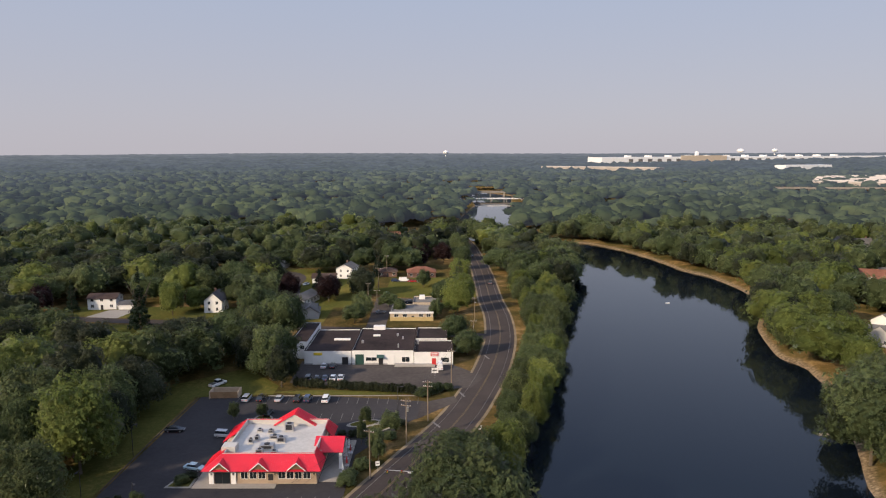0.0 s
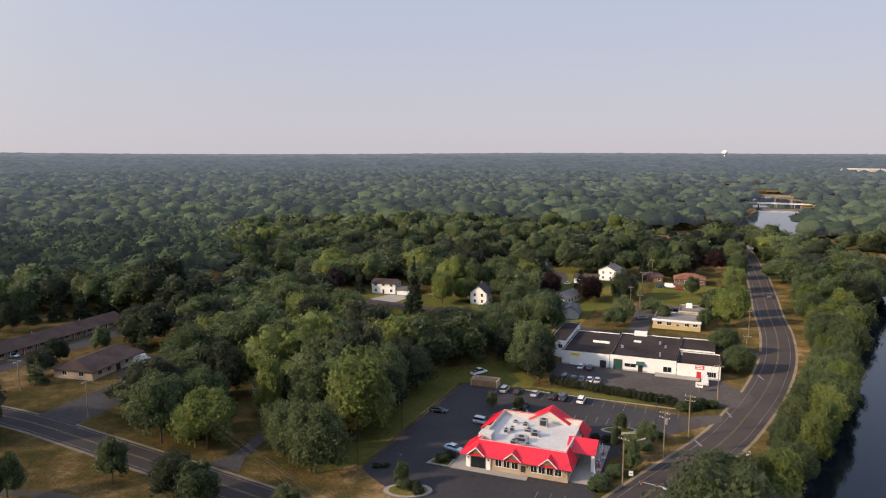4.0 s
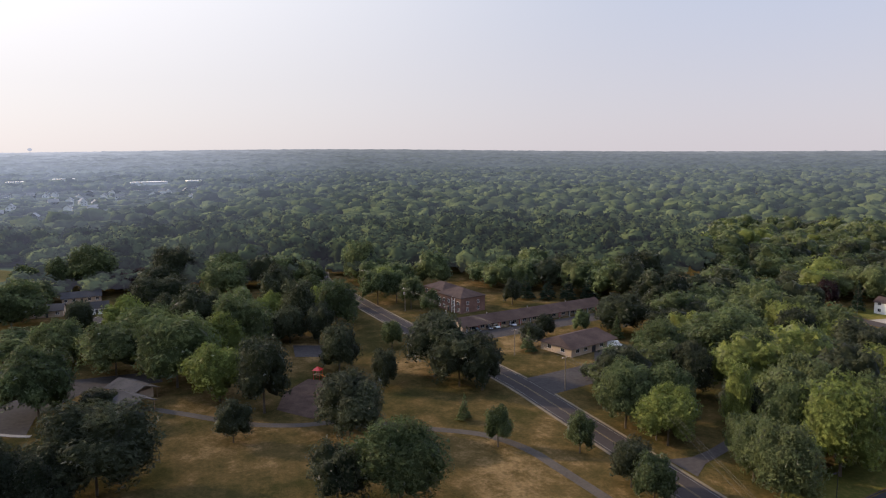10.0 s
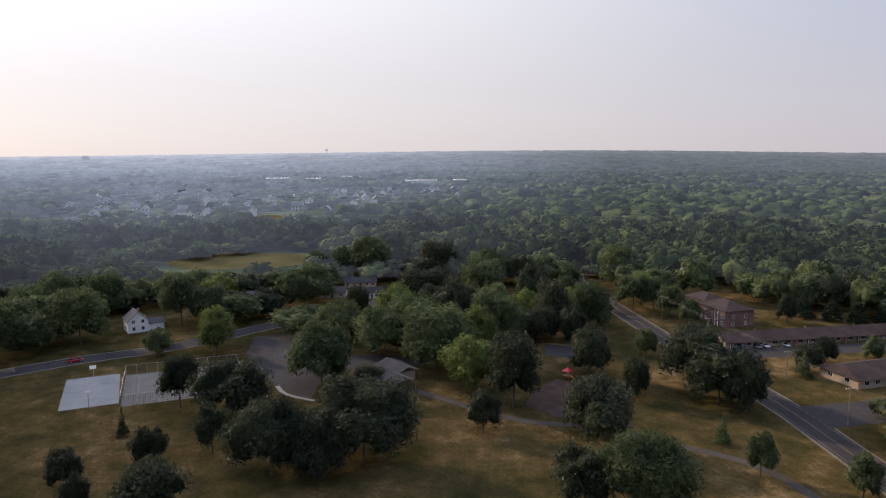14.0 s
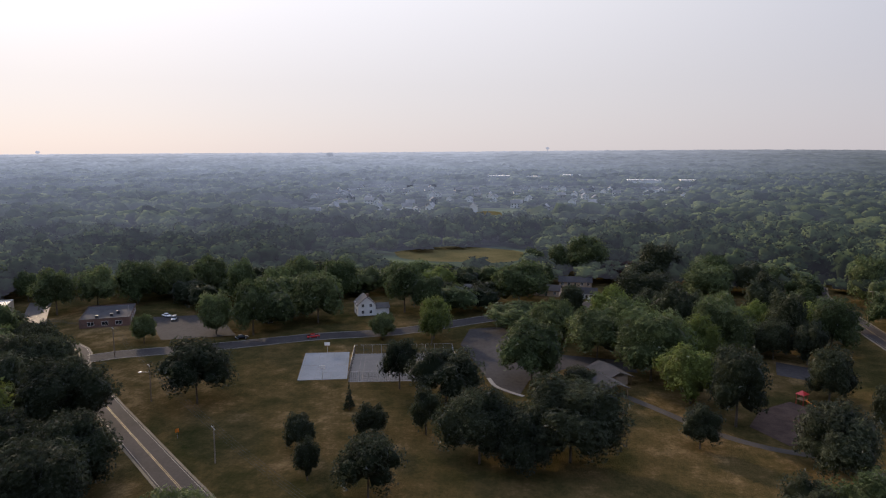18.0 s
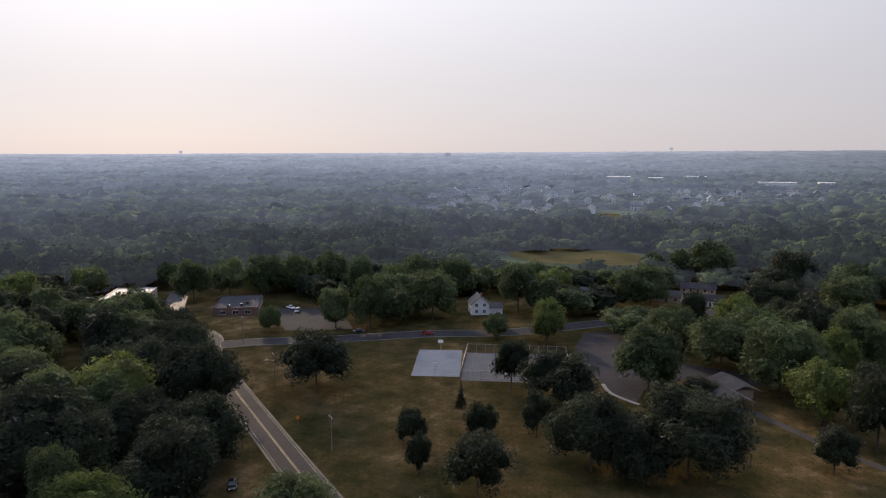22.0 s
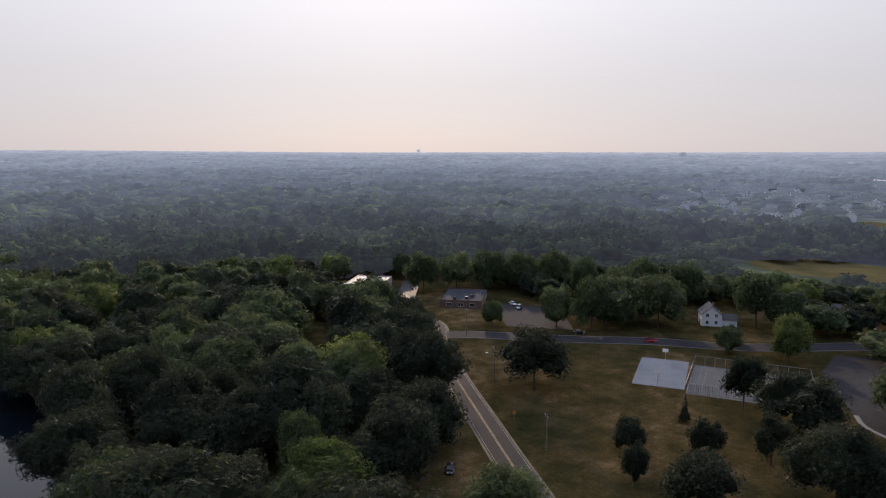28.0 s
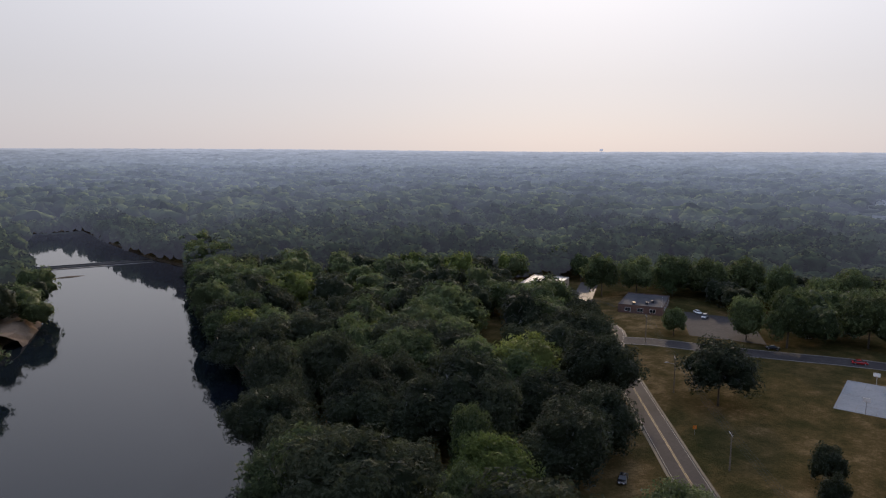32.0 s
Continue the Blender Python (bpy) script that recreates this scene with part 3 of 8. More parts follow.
RIVER_NORTH, RIVER_SOUTH = [p for p in ROAD_RIVER if p.y > 60], [p for p in ROAD_RIVER if p.y < 68]
ground_thing("road", ribbon(RIVER_NORTH, 5.2, -5.2, 0.05), ASPHALT, "two-lane asphalt road with shoulders beside the river", "road")
ground_thing("road", ribbon(RIVER_SOUTH, 3.6, -3.6, 0.045), ASPHALT, "narrow two-lane asphalt road past the park lawn", "road")
ground_thing("road", ribbon(ROAD_PARK, 4.2, -4.2, 0.055), ASPHALT, "two-lane asphalt road along the park lawn", "road")
ground_thing("road", ribbon(ROAD_COURT, 4.4, -4.4, 0.06), ASPHALT_OLD, "faded asphalt street past the ball courts", "road")
ground_thing("road", ribbon(ROAD_WEST, 4.4, -4.4, 0.065), ASPHALT_WORN, "faded asphalt street running into the woods", "road")
ground_thing("road", ribbon(STREET_NORTH, 3.4, -3.4, 0.06), ASPHALT, "narrow asphalt street behind the shops", "road")
ground_thing("road", ribbon(LOOP_STREET, 3.2, -3.2, 0.07), ASPHALT, "curved residential street round a grass island", "road")
for line, w, inset in ((RIVER_NORTH, 5.2, 1.55), (RIVER_SOUTH, 3.6, 0.4), (ROAD_PARK, 4.2, 0.7)):
    for s in (1, -1):
        ground_thing("shoulder", ribbon(line, s * (w + 0.2) + (0.6 if w > 4 else 0.35), s * (w + 0.2) - (0.6 if w > 4 else 0.35), 0.03), GRAVEL, "pale gravel road shoulder", "shoulder")
        ground_thing("edge_line", ribbon(line, s * (w - inset) + 0.055, s * (w - inset) - 0.055, 0.085), PAINT_WHITE, "white painted road edge line", "road marking")
    for s in (0.16, -0.16):
        ground_thing("centre_line", ribbon(line, s + 0.07, s - 0.07, 0.085), PAINT_YELLOW, "faded yellow double centre line", "road marking")
for s in (4.6, -4.6):
    ground_thing("kerb", ribbon(ROAD_COURT, s + 0.12, s - 0.12, 0.15, 0.15), CONCRETE, "concrete street kerb", "kerb")

REST_LOT = [(-69, 127), (-67.5, 187.5), (-30, 188.2), (-5, 184), (-1.5, 178), (-10, 168), (-14, 160), (-20, 150), (-20, 131), (-28, 121), (-50, 117), (-62, 122)]
ground_thing("parking_lot", sheet(REST_LOT, 0.04), ASPHALT_NEW, "freshly sealed dark asphalt parking lot of the restaurant", "parking lot")
ground_thing("parking_lot", sheet([(-45.5, 199.5), (-5, 193.5), (6, 203), (8.5, 210), (3, 217), (-46, 221)], 0.045), ASPHALT_OLD, "worn grey asphalt parking lot of the shops", "parking lot")
ground_thing("parking_lot", sheet([(-162, 124), (-147, 121), (-149, 150), (-156, 166), (-170, 176), (-185, 172), (-163, 152)], 0.045), ASPHALT_OLD, "worn asphalt lot beside the low brown building", "parking lot")
ground_thing("parking_lot", sheet([(-218, 126), (-205, 126), (-204, 163), (-205, 200), (-215, 205), (-214, 160)], 0.045), ASPHALT_OLD, "narrow asphalt lot along the motel", "parking lot")
ground_thing("parking_lot", sheet([(-262, -27), (-240, -28), (-205, -16), (-196, -12), (-190, -5.5), (-204, -3), (-219, 10), (-216, 30), (-228, 30), (-232, 8), (-244, -8), (-268, -14)], 0.045), ASPHALT_OLD, "grey asphalt park lot with a curved edge", "parking lot")
ground_thing("parking_lot", sheet([(-262, -160), (-271, -134), (-240, -112), (-230, -136)], 0.045), ASPHALT_OLD, "cracked asphalt lot by the flat-roofed shop", "parking lot")
ground_thing("driveway", sheet([(-101.5, 116.5), (-92.3, 115.6), (-95.6, 122), (-96.6, 128), (-98.2, 137), (-101, 145), (-104, 145), (-101.4, 136), (-99.8, 128), (-99.4, 122)], 0.06), ASPHALT_OLD, "worn driveway into the trees", "driveway")
ground_thing("driveway", sheet([(-7, 171), (4, 184), (3, 188), (-6, 183)], 0.052), ASPHALT_OLD, "worn lot entrance apron", "driveway")
ground_thing("driveway", sheet([(-6, 193), (8, 195), (13, 206), (8, 209)], 0.052), ASPHALT_OLD, "worn lot entrance apron", "driveway")
ground_thing("driveway", sheet([(-148, 283), (-134, 281), (-132, 296), (-144, 296)], 0.05), CONCRETE, "pale concrete house driveway", "driveway")
PATH_LINE = curve([(-83, 92.5), (-97.5, 93), (-111, 93.5), (-122, 93.6), (-134, 89.5), (-145, 79), (-158, 66), (-163, 53), (-171, 42), (-185, 31), (-196, 22)], 3)
ground_thing("footpath", ribbon(PATH_LINE, 1.3, -1.3, 0.05), PATH_GREY, "winding asphalt park footpath", "footpath")
ground_thing("bare_patch", sheet([(-176, 52), (-165, 58), (-170, 68), (-188, 74), (-196, 68), (-188, 58)], 0.035), MULCH, "brown mulch of the playground", "ground")
ground_thing("bare_patch", sheet([(-234, 76), (-227, 87), (-214, 82), (-220, 72)], 0.035), ASPHALT_OLD, "small asphalt play court", "court")
# first patch: greener grass, its darker colour standing in for tree shadow beside the lot
for poly in ([(-78, 119), (-69.8, 130), (-69.3, 188), (-48, 190), (-48, 197), (-62, 214), (-86, 192)], [(-166, 256), (-128, 230), (-104, 226), (-80, 224), (-78, 262.5), (-104, 267), (-166, 276)], [(-166, 287), (-104, 277), (-66, 271), (-66, 300), (-104, 302), (-166, 302)], [(-65, 269), (-48, 266), (-48, 300), (-34, 300), (-34, 382), (-66, 382)],
             [(-12, 320), (16, 320), (16, 372), (-28, 372), (-28, 322)], [(-122, 340), (-66, 322), (-66, 400), (-122, 400)]):
    ground_thing("lawn", sheet(poly, 0.012), LAWN, "yard lawn going dry", "grass")
# the far meadow takes paler dry grass to stand in for haze
ROUGH = [(LAWN, "green mown lawn", [(-95, 367, 11, 8), (-20, 335, 22, 9), (-25, 191, 22, 2.2), (-92, 245, 8, 18)]), (DRY, "green meadow at the edge of the suburb, paled for haze", [(-735, -58, 60, 18)]), (DRY, "dry straw-coloured grass", [(-455, -52, 34, 46)])]
# open ground between the far trees and houses, its haze painted as glow
far_az = [radians(a) for a in range(40, 159, 2)]
far_sheet = Geo()
for k in range(len(far_az) - 1):
    far_sheet.add([(-math.sin(a) * r, math.cos(a) * r, 0.1) for a, r in ((far_az[k], 405), (far_az[k], 2050), (far_az[k + 1], 2050), (far_az[k + 1], 405))], [(3, 2, 1, 0)])
for a0 in range(158, 184, 2):
    far_sheet.add([(-math.sin(radians(a)) * r, math.cos(radians(a)) * r, 0.1) for a, r in ((a0, 690), (a0, 2050), (a0 + 2, 2050), (a0 + 2, 690))], [(3, 2, 1, 0)])
ground_thing("backdrop", far_sheet, HAZE_GLOW, "green ground under the far suburb with painted haze", "backdrop")
lift = 0.15
for mat, label, spots in ROUGH:
    for bx, by, rx, ry in spots:
        ring = []
        for i in range(26):
            a = 2 * math.pi * i / 26
            k = 1 + 0.3 * noise.noise((math.cos(a) * 1.3 + bx, math.sin(a) * 1.3 + by, 0))
            ring.append((bx + rx * k * math.cos(a), by + ry * k * math.sin(a)))
        lift += 0.002
        ground_thing("grass_patch", sheet(ring, lift), mat, label, "grass")


# ---- trees ----
PHI = (1 + 5**0.5) / 2
ICO_V = np.array([(-1, PHI, 0), (1, PHI, 0), (-1, -PHI, 0), (1, -PHI, 0), (0, -1, PHI), (0, 1, PHI), (0, -1, -PHI), (0, 1, -PHI), (PHI, 0, -1), (PHI, 0, 1), (-PHI, 0, -1), (-PHI, 0, 1)]) / math.hypot(1, PHI)
ICO_F = np.array([(0, 11, 5), (0, 5, 1), (0, 1, 7), (0, 7, 10), (0, 10, 11), (1, 5, 9), (5, 11, 4), (11, 10, 2), (10, 7, 6), (7, 1, 8), (3, 9, 4), (3, 4, 2), (3, 2, 6), (3, 6, 8), (3, 8, 9), (4, 9, 5), (2, 4, 11), (6, 2, 10), (8, 6, 7), (9, 8, 1)])


def split_ico(v0, f0):
    """A ball of triangles with every face cut in four."""
    v, f, mid = [tuple(p) for p in v0], [], {}

    def half(i, j):
        key = (min(i, j), max(i, j))
        if key not in mid:
            p = (np.array(v[i]) + np.array(v[j])) / 2
            v.append(tuple(p / np.linalg.norm(p)))
            mid[key] = len(v) - 1
        return mid[key]

    for i, j, k in f0:
        a, b, c = half(i, j), half(j, k), half(k, i)
        f += [(i, a, c), (a, j, b), (c, b, k), (a, b, c)]
    return np.array(v), np.array(f)


CORE_V, CORE_F = split_ico(ICO_V, ICO_F)
FINE_V, FINE_F = split_ico(CORE_V, CORE_F)
BALLS = [(ICO_V, ICO_F), (CORE_V, CORE_F), (FINE_V, FINE_F), split_ico(FINE_V, FINE_F)]


def dome(seed, lobes, leaves, leaf, level, tall=0.95, inner=0.9, low=-0.86, heart=0.5):
    """A broadleaf crown one unit in radius and one unit high: billowing lobes merged into one mass, with sprays of leaves standing off it."""
    rng = np.random.default_rng(seed)
    a = (np.arange(lobes) * 2.39996 + rng.normal(size=lobes) * 0.35)
    cz = np.clip(-0.68 + 1.62 * ((np.arange(lobes) + 0.5) / lobes) ** 0.85 + 0.1 * rng.normal(size=lobes), -0.75, 0.98)
    ring = np.sqrt(np.clip(1 - cz**2, 0, 1))
    far = 0.5 + 0.33 * rng.random(lobes)
    c = np.stack([ring * np.cos(a), ring * np.sin(a), cz * tall], 1) * far[:, None]
    r = (0.2 + 0.18 * rng.random(lobes)) * (1.0 if lobes > 12 else 1.3)
    c, r = np.concatenate([c, [[0, 0, 0.0]]]), np.append(r, heart)

    def reach(u):
        dot = u @ c.T
        under = r**2 - (c**2).sum(1) + dot**2
        t = np.where(under > 0, dot + np.sqrt(np.clip(under, 0, None)), -1)
        return t.max(1), t.argmax(1)

    v0, f0 = BALLS[level]
    d, _ = reach(v0)
    d *= 1 + 0.05 * rng.normal(size=len(d))
    d *= np.where(v0[:, 2] < low, 0.55, 1.0)
    body = v0 * d[:, None] * inner
    keep = (v0[f0][:, :, 2].max(1) > low)
    f = f0[keep]
    if leaves:
        u = rng.normal(size=(leaves, 3))
        u /= np.linalg.norm(u, axis=1)[:, None]
        u[:, 2] = np.where(u[:, 2] < -0.7, -u[:, 2], u[:, 2])
        d, k = reach(u)
        p = u * (d * (0.9 + 0.22 * rng.random(leaves) ** 1.5))[:, None]
        n = p - c[k]
        n /= np.linalg.norm(n, axis=1)[:, None] + 1e-6
        n = n + (0, 0, 0.25) + rng.normal(size=(leaves, 3)) * 0.55
        n /= np.linalg.norm(n, axis=1)[:, None]
        t = np.cross(n, rng.normal(size=(leaves, 3)))
        t /= np.linalg.norm(t, axis=1)[:, None]
        b = np.cross(n, t)
        s = 1.4 * leaf * (0.55 + 0.8 * rng.random(leaves))[:, None]
        t, b = t * s, b * s * (0.55 + 0.4 * rng.random(leaves))[:, None]
        v = np.stack([p - t, p + t * 0.6 - b + n * s * 0.2, p + t * 0.5 + b], 1).reshape(-1, 3)
        lt = np.arange(leaves * 3).reshape(-1, 3)
        body, f = np.concatenate([v, body]), np.concatenate([lt, f + len(v)])
    body = body / (1.0, 1.0, 2 * tall) + (0, 0, 0.5)
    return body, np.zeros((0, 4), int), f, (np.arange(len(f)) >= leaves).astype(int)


def cone(seed, lobes, leaves, leaf, core=0.46):
    """A conifer's crown one unit in radius and one unit high, from z=0 to 1: flat sprays on tapering boughs, and their
    dense middles painted dark as shade.
    """
    rng = np.random.default_rng(seed)
    h = rng.random(lobes) ** 1.3
    a = rng.random(lobes) * 2 * math.pi
    rad = (1 - h) * 0.78 * rng.random(lobes) ** 0.4
    c = np.stack([rad * np.cos(a), rad * np.sin(a), 0.04 + h * 0.92 - rad * 0.06], 1)
    r = 0.06 + (1 - h) * 0.2
    u = rng.normal(size=(leaves, 3))
    u /= np.linalg.norm(u, axis=1)[:, None]
    u[:, 2] = np.where(u[:, 2] < -0.35, -u[:, 2], u[:, 2])
    pick = rng.choice(lobes, leaves, p=r**2 / (r**2).sum())
    flat = np.array((1, 1, 0.17))
    p = c[pick] + u * (r[pick] * (0.7 + 0.55 * rng.random(leaves) ** 1.6))[:, None] * flat
    n = u * 0.8 + (0, 0, 0.35) + rng.normal(size=(leaves, 3)) * 0.45
    n /= np.linalg.norm(n, axis=1)[:, None]
    t = np.cross(n, rng.normal(size=(leaves, 3)))
    t /= np.linalg.norm(t, axis=1)[:, None]
    b = np.cross(n, t)
    s = 1.4 * leaf * (0.6 + 0.8 * rng.random(leaves))[:, None]
    t, b = t * s * (1, 1, 0.3), b * s * (0.55 + 0.4 * rng.random(leaves))[:, None] * (1, 1, 0.3)
    v = np.stack([p - t, p + t * 0.6 - b + n * s * 0.05, p + t * 0.5 + b], 1).reshape(-1, 3)
    cv, cf = [v], [np.arange(leaves * 3).reshape(-1, 3)]
    for k in range(lobes):
        cv.append(c[k] + ICO_V * (1 + 0.16 * rng.normal(size=(12, 1))) * r[k] * core * flat)
        cf.append(ICO_F + 12 * k + len(v))
    tris = np.concatenate(cf)
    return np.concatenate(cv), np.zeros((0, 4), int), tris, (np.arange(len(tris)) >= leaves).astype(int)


def trunk_mesh(name, seed, limbs=5, spread_=0.55):
    """A tapered trunk with limbs, one unit high, to be scaled to the tree."""
    rng = random.Random(seed)
    g = Geo()
    g.tube((0, 0, -0.02), (0.01, 0.0, 0.32), 0.03, 0.02, 8).tube((0.01, 0, 0.31), (0.0, 0.02, 0.72), 0.02, 0.008, 7)
    for k in range(limbs):
        a = 2 * math.pi * (k + rng.random() * 0.6) / limbs
        z = 0.26 + 0.22 * rng.random()
        m = (0.16 * math.cos(a), 0.16 * math.sin(a), z + 0.14)
        g.tube((0, 0, z), m, 0.012, 0.008, 6)
        g.tube(m, (spread_ * 0.55 * math.cos(a + 0.3), spread_ * 0.55 * math.sin(a + 0.3), z + 0.3 + 0.1 * rng.random()), 0.008, 0.003, 5)
    return g.mesh(name, BARK)


CROWNS = {}


def crown_mesh(kind, k, mat):
    key = (kind, k, mat.name)
    if key not in CROWNS:
        if kind == "cone":
            data = cone(500 + k, 150, 3600, 0.055)
        elif kind == "open":
            data = dome(300 + k, 24, 2800, 0.046, 3, 0.9, 0.84, -0.6, 0.36)
        elif kind == "big":
            data = dome(200 + k, 38, 5200, 0.039, 3, 0.95, 0.87, -0.86, 0.42)
        else:
            data = dome(100 + k, 30, 2600, 0.053, 2, 1.1 if kind == "oval" else 0.95)
        CROWNS[key] = np_mesh("crown", *data[:3], mat, data[3])
    return CROWNS[key]


TRUNKS = [trunk_mesh("trunk", s) for s in range(4)]
LABELS = {"leaves_green": "full green broadleaf tree in summer leaf", "leaves_dark": "dense dark green broadleaf tree", "leaves_yellow_green": "light yellow-green leafy tree",
          "leaves_purple": "dark purple-leaved ornamental tree", "needles": "tall dark green conifer with dense needles"}
tree_rng = random.Random(11)
TREES = []


def tree(x, y, h, r, mat=None, kind="round", group="", label="", z=0.0, low=None):
    """A tree: trunk with limbs, and a crown of leaves."""
    mat = mat or LEAF
    k = tree_rng.randrange(4)
    top = thing("tree", pose(x, y, z, 0, 0, tree_rng.uniform(0, 360)), label or LABELS[mat.name], "tree", group)
    t = part("trunk", TRUNKS[tree_rng.randrange(4)], None, top, "grey-brown bark trunk with limbs")
    t.scale = (h * 0.62, h * 0.62, h)
    c = part("crown", crown_mesh(kind, k, mat), None, top)
    base = low if low is not None else (0.06 if kind == "cone" else 0.05)
    lean = 1 + 0.13 * math.sin(12.9 * x + 7.1 * y)
    c.location, c.scale = (0, 0, h * base), (r * 0.98 * lean, r * 0.98 / lean, h * (1.02 - base))
    TREES.append((x, y, r))
    return top


def wood(name, spots, protos, mat, label):
    """Many trees joined into one mesh: spots are rows of x, y, base, height, radius."""
    vs, qs, ts, ms, k = [], [], [], [], 0
    rng = np.random.default_rng(len(spots))
    which = rng.integers(0, len(protos), len(spots))
    for j, (v, q, t, mi) in enumerate(protos):
        s = spots[which == j]
        if not len(s):
            continue
        a = rng.random(len(s)) * 2 * math.pi
        ca, sa = np.cos(a)[:, None], np.sin(a)[:, None]
        x = (v[None, :, 0] * ca - v[None, :, 1] * sa) * s[:, 4:5] + s[:, 0:1]
        y = (v[None, :, 0] * sa + v[None, :, 1] * ca) * s[:, 4:5] + s[:, 1:2]
        z = v[None, :, 2] * (s[:, 3:4] - s[:, 2:3]) + s[:, 2:3]
        vs.append(np.stack([x, y, z], -1).reshape(-1, 3))
        off = (np.arange(len(s)) * len(v))[:, None, None] + k
        qs.append((q[None] + off).reshape(-1, 4)), ts.append((t[None] + off).reshape(-1, 3)), ms.append(np.tile(mi, len(s)))
        k += len(s) * len(v)
    return tagged(new(name, np_mesh(name, np.concatenate(vs), np.concatenate(qs), np.concatenate(ts), mat, np.concatenate(ms) if mat is not HAZE_GLOW else None, mat is HAZE_GLOW)), label, "woods", kind="structure" if mat is HAZE_GLOW else "stuff")


BUILT = []  # x, y, clear radius of every building, and of gaps cleared on its camera side


def open_ground(x, y, margin=0.0):
    """Where no wild tree stands: water, roads, clearings, buildings and the gaps that show them to the camera."""
    bad = inside(RIVER, x, y)
    for poly in CLEAR:
        bad |= inside(poly, x, y)
    bad |= inside(PARK, x, y)
    near = np.hypot(x, y) < 700
    for line, w in ROADS:
        d = np.full(len(x), 1e9)
        pts = [(p.x, p.y) for p in line[::2]] + [(line[-1].x, line[-1].y)]
        d[near] = line_distance(pts, x[near], y[near])
        bad |= d < w + 3.5 + margin
    for bx, by, br in BUILT:
        bad |= np.hypot(x - bx, y - by) < br
    return bad


def in_view(x, y):
    az = np.degrees(np.arctan2(-x, y))
    return (az > -38) & (az < 178) | (az < -178)


def scatter(r0, r1, step, seed, drop=0.1):
    rng = np.random.default_rng(seed)
    n = int(r1 / step) + 1
    i, j = np.meshgrid(np.arange(-n, n + 1), np.arange(-n, n + 1))
    x = (i.ravel() + (j.ravel() % 2) * 0.5) * step + rng.normal(size=i.size) * step * 0.22
    y = j.ravel() * step * 0.9 + rng.normal(size=i.size) * step * 0.22
    d = np.hypot(x, y)
    ok = (d >= r0) & (d < r1) & in_view(x, y) & (rng.random(len(x)) > drop)
    x, y = x[ok], y[ok]
    gap = np.sin(x / 31 + 1.3 * np.sin(y / 47)) * np.sin(y / 37 + 1.1 * np.sin(x / 53)) + 0.5 * np.sin(x / 13 + y / 17)
    ok = ~open_ground(x, y, 2.5 if r1 < 200 else 0.0) & ((gap > -1.02) | (np.hypot(x, y) < 180))
    return x[ok], y[ok], rng

# ---- buildings ----
def windows(parent, wall, spots, w, h, z, out, facing):
    """Windows on one wall of a building: a frame with a sill and a dark pane. facing: 'y-', 'y+', 'x-', 'x+'; wall: the wall's offset."""
    for s in spots:
        f, p = Geo(), Geo()
        a, b, d = s - w / 2, s + w / 2, 0.06
        sgn = 1 if facing[1] == "+" else -1
        o1, o2 = sorted((wall, wall + sgn * d))
        i1, i2 = sorted((wall, wall + sgn * 0.03))
        bars = [(a - 0.08, z - 0.1, b + 0.08, z), (a - 0.08, z + h, b + 0.08, z + h + 0.08), (a - 0.08, z, a, z + h), (b, z, b + 0.08, z + h), ((a + b) / 2 - 0.03, z, (a + b) / 2 + 0.03, z + h)]
        for x0, z0, x1, z1 in bars:
            f.box(x0, o1, z0, x1, o2, z1) if facing[0] == "y" else f.box(o1, x0, z0, o2, x1, z1)
        p.box(a, i1, z, b, i2, z + h) if facing[0] == "y" else p.box(i1, a, z, i2, b, z + h)
        win = part("window", f, WHITE_TRIM, parent)
        part("pane", p, GLASS, win, "dark window glass")


def door(parent, wall, s, w, h, facing, mat, z=0.0):
    g = Geo()
    sgn = 1 if facing[1] == "+" else -1
    o1, o2 = sorted((wall, wall + sgn * 0.07))
    g.box(s - w / 2, o1, z, s + w / 2, o2, z + h) if facing[0] == "y" else g.box(o1, s - w / 2, z, o2, s + w / 2, z + h)
    return part("door", g, mat, parent)


